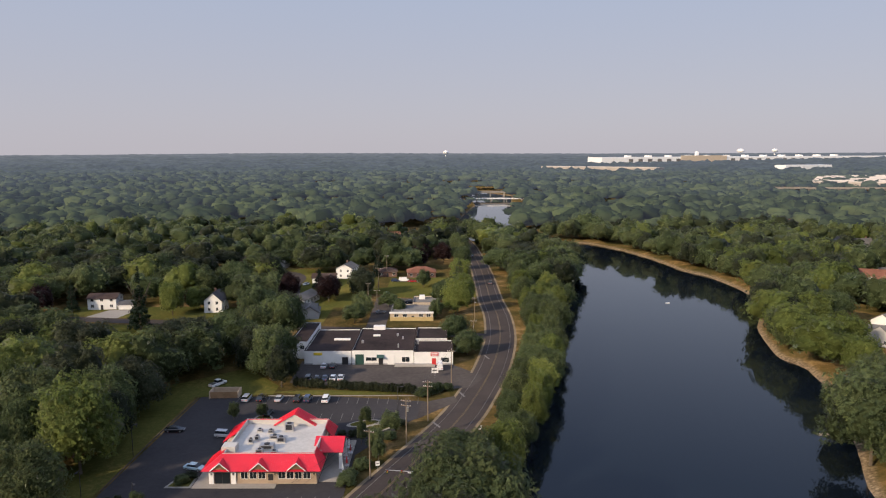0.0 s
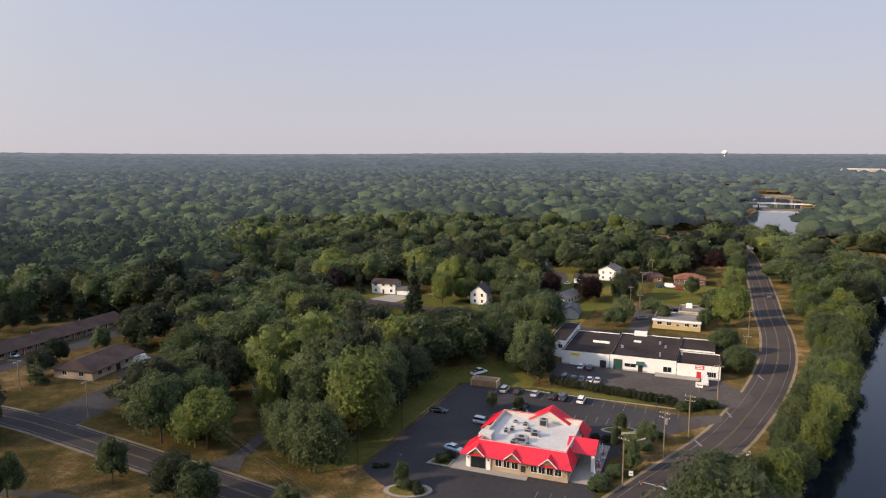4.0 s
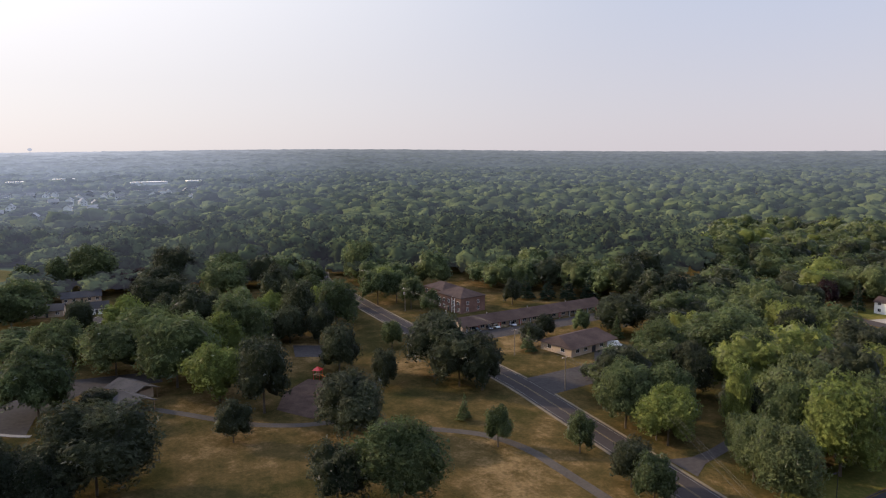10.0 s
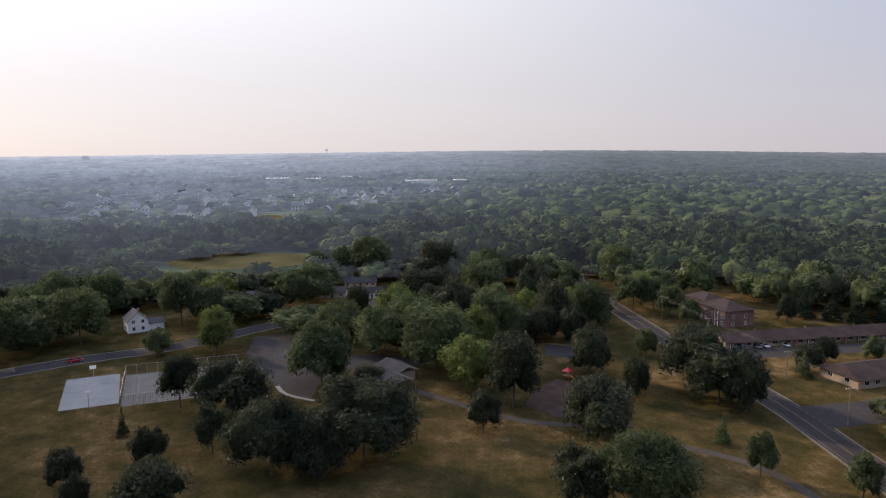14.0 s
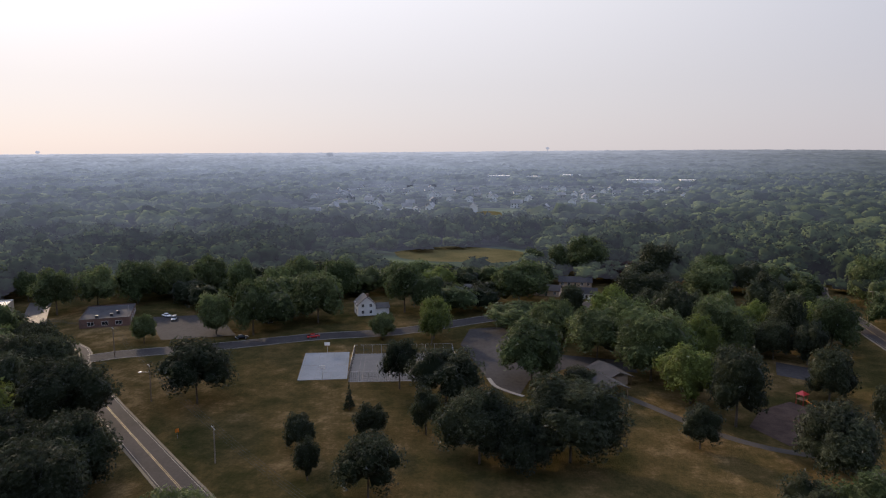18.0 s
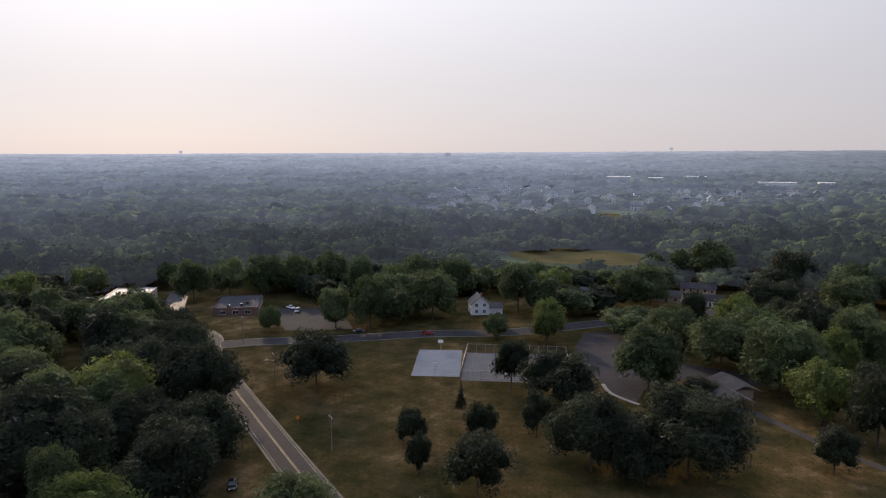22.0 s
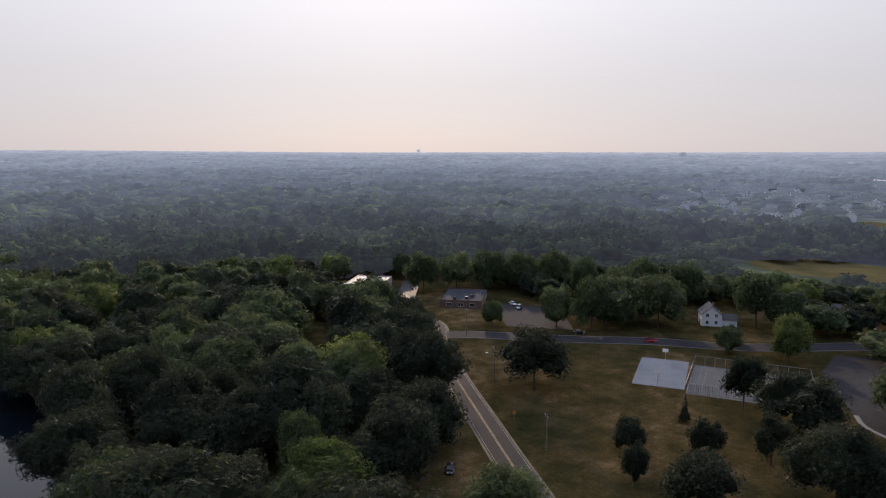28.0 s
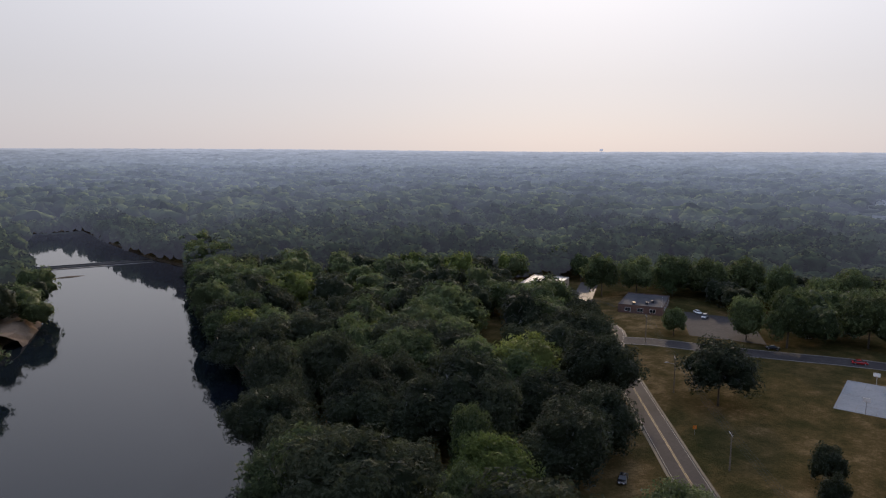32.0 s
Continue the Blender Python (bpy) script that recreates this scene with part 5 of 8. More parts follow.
def shrub(x, y, h, r, mat=LEAF_DARK, kind="oval", group="shrubs", label="rounded dark green shrub"):
    s = thing("shrub", pose(x, y, 0, 0, 0, tree_rng.uniform(0, 360)), label, "shrub", group)
    c = part("crown", crown_mesh(kind, tree_rng.randrange(4), mat), None, s)
    c.scale, c.location = (r * 1.1, r * 1.1, h), (0, 0, -0.05 * h)
    part("stem", Geo().tube((0, 0, -0.05), (0, 0, h * 0.4), 0.05, 0.03, 6), BARK, s)


ha, hb = (-42.6, 195.6), (-8.5, 189.6)
for k in range(24):
    t = k / 23
    if k not in (6,):
        shrub(ha[0] + (hb[0] - ha[0]) * t, ha[1] + (hb[1] - ha[1]) * t, 3.2 + 0.3 * math.sin(k * 2.1), 1.08, LEAF_DARK, "oval", "clipped hedge shrubs", "clipped upright evergreen hedge shrub")
for sx, sy, sh, sr in ((-54, 136.5, 1.8, 1.6), (-53, 138.5, 1.6, 1.4), (-66, 128.5, 1.2, 1.0), (-64.3, 129.5, 1.1, 0.9), (-56.5, 121.8, 2.4, 1.6), (-54.5, 122.4, 2.0, 1.4), (-53, 121, 1.6, 1.2), (-20, 135.5, 2.6, 2.0), (-19.6, 139, 2.0, 1.6),
                       (-17.6, 143, 2.6, 1.8), (-24.5, 160.2, 1.8, 1.2), (-21.5, 160.0, 2.2, 1.4), (-18.4, 161, 1.8, 1.3), (-10.4, 167, 1.6, 1.4), (-6, 188, 2.6, 2.2), (-3.6, 190.5, 3.0, 2.4), (-1.5, 192.5, 2.4, 2.0), (1, 193, 2.0, 1.8), (-13, 158.5, 2.2, 1.7)):
    shrub(sx, sy, sh, sr, LEAF if sr > 1.5 else LEAF_DARK, "round")
for tx, ty, th, trd in ((-19.5, 167.6, 4.6, 1.5), (-46.3, 171.5, 4.4, 1.6), (-53.5, 171, 4.8, 1.8), (-15.5, 152, 5.5, 2.2), (-12.8, 161.5, 6.0, 2.4), (-14.4, 147, 5, 1.8), (-57.5, 123, 5, 1.8), (-19.2, 155.5, 6.0, 1.3)):
    tree(tx, ty, th, trd, LEAF, "oval", "young lot trees", "young slender street tree with light green leaves")

# parking stall lines
ln = Geo()
for k in range(19):
    x = -56.5 + k * 2.75
    ln.box(x - 0.05, 182.6 - 0.04 * k, 0.04, x + 0.05, 187.6 - 0.04 * k, 0.052)
    if 8 < k < 18:
        ln.box(x - 0.05, 170.5, 0.04, x + 0.05, 175.2, 0.052)
for k in range(6):
    ln.box(-31 + k * 2.75, 126, 0.04, -30.9 + k * 2.75, 130.8, 0.052)
ground_thing("stall_lines", ln, PAINT_WHITE, "worn white parking stall lines", "road marking")
for sx, sy, ex, ey in ((-2.7, 169.0, -0.9, 165.7), (4.5, 191.5, 5.8, 187.3), (13.6, 227.4, 15.0, 222.9)):
    a, b = Vector((sx, sy)), Vector((ex, ey))
    ground_thing("cross_line", ribbon([a, b], 0.3, -0.3, 0.09), PAINT_WHITE, "white painted bar across the shoulder", "road marking")

# ---- shops: fronts ----
for cx, w, z, h, mat, lab in ((-40.54, 2.8, 0, 2.7, WHITE_TRIM, ""),):
    part("garage_door", Geo().box(cx - w / 2, 217.5, 0, cx + w / 2, 217.58, 2.7), mat, shops, "white panelled overhead garage door")
part("yellow_sign", Geo().box(-41.59, 217.42, 3.1, -38.87, 217.58, 3.9), YELLOW_PAINT, shops, "yellow sign panel over the garage door")
door(shops, 217.6, -31.51, 2.0, 2.4, "y-", DARK_METAL)
part("garage_door", Geo().box(-28.23, 217.3, 0, -25.51, 217.39, 3.4), GREEN_DOOR, shops, "dark green overhead door")
windows(shops, 217.4, [-23.14], 3.4, 1.1, 1.3, 1, "y-")
windows(shops, 217.4, [-12.11], 2.4, 1.6, 0.9, 1, "y-")
windows(shops, 217.4, [-8.67], 1.8, 1.1, 1.3, 1, "y-")
part("awning", Geo().slab([(-21.35, 216.2, 2.5), (-18.99, 216.2, 2.5), (-18.99, 217.35, 3.3), (-21.35, 217.35, 3.3)], 0.08), GREEN_DOOR, shops, "dark green canvas awning")
door(shops, 217.4, -20.08, 1.4, 2.2, "y-", DARK_METAL)
part("garage_door", Geo().box(-17.91, 217.3, 0, -15.73, 217.39, 3.2), WHITE_TRIM, shops, "white overhead door")
door(shops, 217.4, -6.86, 1.3, 2.2, "y-", DARK_METAL)
part("red_sign", Geo().box(-4.13, 216.86, 2.9, -1.60, 216.98, 4.1), RED_PAINT, shops, "white and red sign panel with plain bars")
for k in range(2):
    part("sign_bar", Geo().box(-3.86, 216.83, 3.15 + k * 0.5, -1.88, 216.858, 3.4 + k * 0.5), WHITE_TRIM, shops)
door(shops, 217, -3.06, 1.3, 2.2, "y-", RED_PAINT)
windows(shops, 217, [-0.17, 1.10], 1.2, 1.5, 0.9, 1, "y-")
part("step", Geo().box(-15.54, 214.6, 0, -2.70, 216.95, 0.2), CONCRETE, shops, "long concrete step before the shops")
band = Geo()
for x0, x1, y in ((-44.6, -29.6, 217.6), (-29.4, -9.6, 217.4), (-9.4, 3.0, 217.0)):
    band.box(x0, y - 0.05, 0, x1, y - 0.002, 0.5)
part("dark_base", band, WALL_GREY, shops, "dark painted wall base")
windows(shops, -50.5, [227, 231, 236, 242], 1.6, 1.2, 3.4, 1, "x-")
windows(shops, 224, [-49, -46.5], 1.3, 1.3, 3.2, 1, "y-")
for ux, uy, uw, ud, uh, z in ((-22.9, 245.4, 4.2, 2.2, 1.3, 4.4), (-26.9, 227.3, 0.8, 0.8, 0.9, 4.4), (-15.8, 235.9, 0.7, 0.7, 0.9, 4.4), (-13.8, 232.2, 0.6, 0.6, 0.8, 4.4), (-23.0, 236.0, 2.4, 0.8, 0.5, 4.4), (-8.4, 225.7, 0.5, 0.5, 1.3, 4.4), (-14.7, 221.7, 0.5, 0.5, 1.3, 4.4), (-34.3, 231.6, 5.5, 0.8, 0.6, 4.2)):
    un = thing("rooftop_unit", pose(ux, uy, z), "pale metal unit on the dark tar roof", "ventilation unit", "rooftop units")
    part("housing", Geo().box(-uw / 2, -ud / 2, 0, uw / 2, ud / 2, uh, 0.03), STEEL if uw < 2 else WHITE_TRIM, un)

# ---- yellow flat-roofed building ----
yb = flat_building("flat_building", pose(0, 0, 0), [(-21.4, 275.6, -4.2, 290, 3.3), (-13, 290.2, -2.4, 303, 4.0)], WALL_TAN, ROOF_GREY, "tan block building with yellow lower wall and grey flat roof", "building", 0.35)
part("fascia", Geo().box(-21.7, 275.2, 3.0, -3.9, 275.55, 3.75), WHITE_TRIM, yb, "white roof edge")
part("lower_wall", Geo().box(-21.5, 275.45, 0, -4.1, 275.59, 1.5), WALL_YELLOW, yb, "yellow painted lower wall")
windows(yb, 275.6, [-19, -15.5, -9, -6], 1.6, 1.1, 1.65, 1, "y-")
door(yb, 275.6, -12.3, 1.0, 2.1, "y-", DARK_METAL)
part("vent_hood", Geo().box(-10.5, 298, 4.0, -8.0, 300.5, 5.6, 0.1), WHITE_TRIM, yb)
BUILT.append((-12, 289, 17))
ground_thing("parking_lot", sheet([(-30, 262.5), (-22.6, 261.5), (-22.6, 290), (-14, 292), (-14, 318), (-31, 320)], 0.043), ASPHALT_OLD, "gravelly asphalt yard beside the yellow building", "parking lot")

# ---- long low motel ----
mot = thing("motel", pose(-221.5, 170.5, 0, 0, 0, 90.5), "long low tan brick motel with a brown shingle roof", "motel")
L = 35.0
part("wall", Geo().box(-L, -4.6, 0, L, 4.6, 2.8).add([(-L, -4.6, 2.8), (-L, 4.6, 2.8), (-L, 0, 4.7), (L, -4.6, 2.8), (L, 4.6, 2.8), (L, 0, 4.7)], [(0, 2, 1), (3, 4, 5), (0, 3, 5, 2), (1, 2, 5, 4)]), BRICK_TAN, mot)
part("roof", Geo().slab([(-L - 0.6, -6.2, 2.35), (L + 0.6, -6.2, 2.35), (L + 0.6, 0, 4.85), (-L - 0.6, 0, 4.85)], 0.15), ROOF_BROWN, mot)
part("roof", Geo().slab([(L + 0.6, 5.4, 2.6), (-L - 0.6, 5.4, 2.6), (-L - 0.6, 0, 4.85), (L + 0.6, 0, 4.85)], 0.15), ROOF_BROWN, mot)
for k in range(14):
    s = -L + 2.5 + k * 5
    windows(mot, -4.6, [s + 1.6], 1.7, 1.3, 0.9, 1, "y-")
    door(mot, -4.6, s - 0.4, 0.95, 2.05, "y-", RED_PAINT if k % 2 else DARK_METAL)
    part("post", Geo().box(s - 1.3, -5.9, 0, s - 1.16, -5.76, 2.45), WHITE_TRIM, mot)
for k in range(3):
    part("roof_vent", Geo().tube((-20 + k * 20, 1.2, 4.2), (-20 + k * 20, 1.2, 5.0), 0.15, 0.15, 8), STEEL, mot)
for by_ in range(140, 206, 8):
    BUILT.append((-221, by_, 8))

# ---- low brown-roofed building beside it ----
low = thing("shop_building", pose(-179.5, 159.5, 0, 0, 0, 97), "low tan brick building with a broad brown hipped roof", "shop")
part("wall", Geo().box(-11, -7, 0, 11, 7, 3.0), BRICK_TAN, low)
o = 0.9
part("roof", Geo().add([(-11 - o, -7 - o, 2.8), (11 + o, -7 - o, 2.8), (11 + o, 7 + o, 2.8), (-11 - o, 7 + o, 2.8), (-9.5, 0, 5.6), (9.5, 0, 5.6)], [(0, 1, 5, 4), (1, 2, 5), (2, 3, 4, 5), (3, 0, 4), (3, 2, 1, 0)]), ROOF_BROWN, low)
windows(low, -7, [-8, -4, 4, 8], 1.6, 1.2, 1.1, 1, "y-")
windows(low, -11, [-3, 3], 1.6, 1.2, 1.1, 1, "x-")
windows(low, 7, [-8, -4, 0, 4, 8], 1.6, 1.2, 1.1, 1, "y+")
door(low, -7, 0, 1.8, 2.2, "y-", DARK_METAL)
part("shed_annex", Geo().box(11, -3, 0, 13.2, 0, 2.4), WHITE_TRIM, low)
BUILT.append((-179.5, 159.5, 14))

# ---- brick apartment block ----
apt = house(-252, 157, 5, 17, 13, 6.6, 2.8, BRICK_RED, ROOF_BROWN, "two-storey red brick apartment block with a hipped brown roof", 2, False, True, "apartment block", None)
for px0 in (3.4, 5.3):
    part("porch_post", Geo().box(px0, -7.5, 0, px0 + 0.16, -7.34, 6.3), WHITE_TRIM, apt, "slim white porch post")
part("balcony", Geo().box(3.2, -7.6, 2.8, 5.6, -6.55, 3.0), CONCRETE, apt)
house(-272, 160, 5, 14, 11, 6.0, 2.4, BRICK_RED, ROOF_BROWN, "second brick apartment block behind trees", 2, False, True, "apartment block", None)

# ---- shops on the courts street ----
# the walls take the dark brick colour in place of the shade on them
fb = flat_building("shop_building", pose(-256, -173.5, 0, 0, 0, 27), [(-13, -9, 13, 9, 3.2)], BRICK_RED, ROOF_DARK, "low shop with a dark grey flat roof", "shop", 0.25)
windows(fb, 13, [-5, 0, 5], 2.2, 1.4, 0.9, 1, "x+")
windows(fb, 9, [-9, -5, 1, 6], 1.8, 1.3, 0.9, 1, "y+")
for ux, uy in ((8, 2), (10, -3), (4, 4)):
    part("roof_vent", Geo().box(ux - 0.6, uy - 0.6, 3.2, ux + 0.6, uy + 0.6, 4.2, 0.05), DARK_METAL, fb)
part("flagpole", Geo().tube((12.6, 8.6, 3.2), (12.6, 8.6, 8.0), 0.07, 0.04, 6), STEEL, fb)
BUILT.append((-256, -173.5, 15))
cb = flat_building("shop_building", pose(-243, -222.5, 0, 0, 0, 26.6), [(-21, -8.8, 21, 8.8, 4.4)], WALL_TAN, MEMBRANE, "long low tan building with a pale sunlit flat roof", "shop", 0.3)
windows(cb, 8.8, [-16, -11, -6, 0, 6, 11, 16], 1.8, 1.3, 1.2, 1, "y+")
windows(cb, 21, [-4, 0, 4], 1.8, 1.3, 1.2, 1, "x+")
door(cb, 8.8, 3, 1.2, 2.2, "y+", DARK_METAL)
for ux, uy in ((-9, 1), (2, -3), (12, 2)):
    part("roof_vent", Geo().box(ux - 0.7, uy - 0.6, 4.4, ux + 0.7, uy + 0.6, 5.3, 0.05), STEEL, cb)
ground_thing("parking_lot", sheet([(-206, -208), (-228, -197), (-236, -203), (-216, -217)], 0.05), ASPHALT_WORN, "faded asphalt lot before the pale-roofed building", "parking lot")
BUILT.append((-255, -229, 15)), BUILT.append((-232, -217, 15)), BUILT.append((-244, -222, 15)), BUILT.append((-222, -207, 12)), BUILT.append((-224, -200, 10))

# ---- park shelter ----
pav = thing("park_shelter", pose(-203, 20.5, 0, 0, 0, 25), "park shelter with two low blue-grey gable roofs", "shelter")
for cx, cy, w, d in ((-4, 2, 13, 9), (5, -4, 12, 8)):
    for sy in (-1, 1):
        q = [(cx - w / 2, cy + sy * d / 2, 2.7), (cx + w / 2, cy + sy * d / 2, 2.7), (cx + w / 2, cy, 4.4), (cx - w / 2, cy, 4.4)]
        part("roof", Geo().slab(q if sy < 0 else q[::-1], 0.14), ROOF_DARK, pav)
    for px0 in (-0.45, 0, 0.45):
        for py0 in (-0.42, 0.42):
            part("post", Geo().box(cx + px0 * w - 0.1, cy + py0 * d - 0.1, 0, cx + px0 * w + 0.1, cy + py0 * d + 0.1, 2.75), TIMBER, pav)
part("wall", Geo().box(-9, -1.2, 0, 1, 5.2, 2.6), BRICK_TAN, pav)

# ---- ball courts ----
CO = Vector((-209.5, -68.0))
court = thing("court_surface", pose(CO.x, CO.y, 0.03, 0, 0, 14.2), "pale blue-white painted basketball court", "court", kind="structure")
part("slab", Geo().box(-14.3, -7.4, -0.05, 14.3, 7.4, 0.02), COURT_BLUE, court)
cl = Geo()
for x0, y0, x1, y1 in ((-13.4, -6.9, 13.4, -6.85), (-13.4, 6.85, 13.4, 6.9), (-13.4, -6.9, -13.35, 6.9), (13.35, -6.9, 13.4, 6.9), (-0.03, -6.9, 0.03, 6.9), (-13.4, -2.4, -7.6, -2.34), (-13.4, 2.34, -7.6, 2.4), (7.6, -2.4, 13.4, -2.34), (7.6, 2.34, 13.4, 2.4), (-7.66, -2.4, -7.6, 2.4), (7.6, -2.4, 7.66, 2.4)):
    cl.box(x0, y0, 0.02, x1, y1, 0.03)
part("court_lines", cl, PAINT_WHITE, court)
tc = thing("court_surface", pose(CO.x - 2.6, CO.y + 25.6, 0.03, 0, 0, 11.5), "grey asphalt tennis courts with white lines", "court", kind="structure")
part("slab", Geo().box(-14.5, -17, -0.05, 14.5, 16, 0.018), COURT_GREY, tc)
tl = Geo()
for oy in (-9, 8):
    for x0, y0, x1, y1 in ((-11.9, -5.5, 11.9, -5.4), (-11.9, 5.4, 11.9, 5.5), (-11.9, -5.5, -11.8, 5.5), (11.8, -5.5, 11.9, 5.5), (-11.9, -4.1, 11.9, -4.0), (-11.9, 4.0, 11.9, 4.1), (-6.4, -4.1, -6.3, 4.1), (6.3, -4.1, 6.4, 4.1), (-6.4, -0.04, 6.4, 0.04)):
        tl.box(x0, y0 + oy, 0.02, x1, y1 + oy, 0.03)
part("court_lines", tl, PAINT_WHITE, tc)


def hoop(x, y, rz):
    h = thing("basketball_hoop", pose(x, y, 0, 0, 0, rz), "basketball hoop on a steel pole with a white backboard", "basketball hoop", "court hoops")
    part("pole", Geo().tube((0, 0, 0), (0, 0, 3.6), 0.09, 0.07, 8).tube((0, 0, 3.5), (1.1, 0, 3.4), 0.06, 0.05, 6), STEEL, h)
    bb = part("backboard", Geo().box(1.1, -0.9, 2.9, 1.16, 0.9, 4.0), WHITE_TRIM, h)
    ring = Geo()
    for i in range(10):
        a, b = 2 * math.pi * i / 10, 2 * math.pi * (i + 1) / 10
        ring.tube((1.45 + 0.23 * math.cos(a), 0.23 * math.sin(a), 3.05), (1.45 + 0.23 * math.cos(b), 0.23 * math.sin(b), 3.05), 0.015, 0.015, 4)
    part("rim", ring, ORANGE_PAINT, bb)


for sx in (-1, 1):
    v = Matrix.Rotation(radians(14.2), 2) @ Vector((sx * 14.0, 0))
    hoop(CO.x + v.x, CO.y + v.y, 14.2 + (180 if sx > 0 else 0))


def mesh_fence(pts, h, label):
    """A tall wire fence: posts, rails and a lattice of wires."""
    f = thing("wire_fence", pose(0, 0, 0), label, "fence")
    for (x0, y0), (x1, y1) in zip(pts, pts[1:]):
        a, b = Vector((x0, y0, 0)), Vector((x1, y1, 0))
        n = max(1, round((b - a).length / 3))
        for i in range(n + 1):
            p = a.lerp(b, i / n)
            part("post", Geo().tube(p, p + Vector((0, 0, h)), 0.045, 0.045, 6), STEEL, f)
        part("rail", Geo().tube(a + Vector((0, 0, h)), b + Vector((0, 0, h)), 0.035, 0.035, 5).tube(a + Vector((0, 0, 0.1)), b + Vector((0, 0, 0.1)), 0.03, 0.03, 5), STEEL, f)
        g, m = Geo(), int((b - a).length / 0.6)
        for i in range(m):
            p = a.lerp(b, (i + 0.5) / m)
            g.tube(p, p + Vector((0, 0, h)), 0.02, 0.02, 3)
        for k in range(1, 6):
            g.tube(a + Vector((0, 0, h * k / 6)), b + Vector((0, 0, h * k / 6)), 0.018, 0.018, 3)
        part("wire_mesh", g, DARK_METAL, f)


tr_ = Matrix.Rotation(radians(11.5), 2)
cor = [(tr_ @ Vector(p)) + Vector((CO.x - 2.6, CO.y + 25.6)) for p in ((-14.4, -16.9), (14.4, -16.9), (14.4, 15.9), (-14.4, 15.9), (-14.4, -16.9))]
mesh_fence([(p.x, p.y) for p in cor], 3.2, "tall dark wire fence round the tennis courts")


# ---- utility poles and wires ----
def utility_pole(x, y, h, rz, lamp=False, arms=1, can=False):
    p = thing("utility_pole", pose(x, y, 0, 0, 0, rz), "weathered wooden utility pole with crossarm and insulators", "utility pole", "utility poles")
    part("pole", Geo().tube((0, 0, -0.3), (0, 0, h), 0.17, 0.11, 8), WOOD_POLE, p)
    for k in range(arms):
        z = h - 0.5 - k * 1.1
        arm = part("crossarm", Geo().box(-1.25, -0.2, z - 0.07, 1.25, -0.08, z + 0.07), WOOD_POLE, p)
        for ix in (-1.1, -0.5, 0.5, 1.1):
            part("insulator", Geo().tube((ix, -0.14, z + 0.07), (ix, -0.14, z + 0.3), 0.06, 0.04, 6), WHITE_TRIM, arm)
    if can:
        part("transformer", Geo().tube((0.42, 0, h - 3.0), (0.42, 0, h - 1.9), 0.3, 0.3, 10), STEEL, p, "grey transformer can")
    if lamp:
        la = part("lamp_arm", Geo().tube((0, 0, h - 2.2), (0.2, -2.2, h - 1.7), 0.05, 0.04, 6), STEEL, p)
        part("lamp_head", Geo().box(0.05, -2.9, h - 1.78, 0.35, -2.1, h - 1.6, 0.04), STEEL, la)
    return p


def loft(sections, g):
    """A closed body through like cross-sections."""
    n = len(sections[0])
    k = [v for s in sections for v in s]
    f = [(i * n + j, i * n + (j + 1) % n, (i + 1) * n + (j + 1) % n, (i + 1) * n + j) for i in range(len(sections) - 1) for j in range(n)]
    return g.add(k, f + [tuple(range(n - 1, -1, -1)), tuple(range((len(sections) - 1) * n, len(sections) * n))])


def wires(poles, offs, drop, sag):
    for a, b in zip(poles, poles[1:]):
        w = thing("power_line", pose(0, 0, 0), "sagging black power lines between poles", "cable", "power lines")
        d = Vector((b[0] - a[0], b[1] - a[1]))
        n = Vector((-d.y, d.x)).normalized()
        for o_ in offs:
            g, pts = Geo(), []
            for i in range(11):
                t = i / 10
                pts.append((a[0] + d.x * t + n.x * o_, a[1] + d.y * t + n.y * o_, a[2] - drop + (b[2] - a[2]) * t - sag * 4 * t * (1 - t)))
            side = (n.x * 0.022, n.y * 0.022)
            rings = [[(p[0] + side[0], p[1] + side[1], p[2]), (p[0], p[1], p[2] + 0.03), (p[0] - side[0], p[1] - side[1], p[2])] for p in pts]
            loft(rings, g)
            part("wire", g, WIRE, w)


LINE_A = [(-40, 84, 11), (-15.4, 138.4, 10.9), (-8.7, 155.7, 11.1), (-4.0, 170.1, 10.7), (2.3, 198.3, 10.5), (10.4, 236.3, 10), (12.6, 276.3, 9.6), (13.5, 316, 10), (13.5, 360, 10), (13, 410, 10)]
for k, (x, y, h) in enumerate(LINE_A):
    n_ = LINE_A[min(k + 1, len(LINE_A) - 1)]
    p_ = LINE_A[max(k - 1, 0)]
    utility_pole(x, y, h, math.degrees(math.atan2(n_[1] - p_[1], n_[0] - p_[0])) - 90, k in (5, 6, 8), 2 if k in (2, 3) else 1, k == 2)
wires(LINE_A, (-1.1, 0.5, 1.1), 0.2, 0.5)
LINE_B = [(-28, 290, 10), (-33.3, 304.9, 10.2), (-32, 340, 11), (-30.6, 375.1, 11.8), (-30, 410, 11)]
for x, y, h in LINE_B:
    utility_pole(x, y, h, 0)
wires(LINE_B, (-1.1, 1.1), 0.2, 0.5)
LINE_C = [(-312, 138, 10), (-260, 134, 10.2), (-222, 132, 10), (-183.2, 135.1, 9), (-148, 127, 10), (-110, 122.5, 10), (-40, 84, 11)]
for x, y, h in LINE_C[:-1]:
    utility_pole(x, y, h, -85, False, 1, x in (-222, -260))
wires(LINE_C, (-1.0, 0.4, 1.0), 0.2, 0.6)
LINE_D = [(-40, 84, 11), (-58, 38, 10.5), (-80, -2, 10), (-106, -37, 9.5), (-137.4, -70.1, 8.6), (-171.2, -105.1, 10.5), (-209.4, -140.8, 10), (-226.5, -192, 9)]
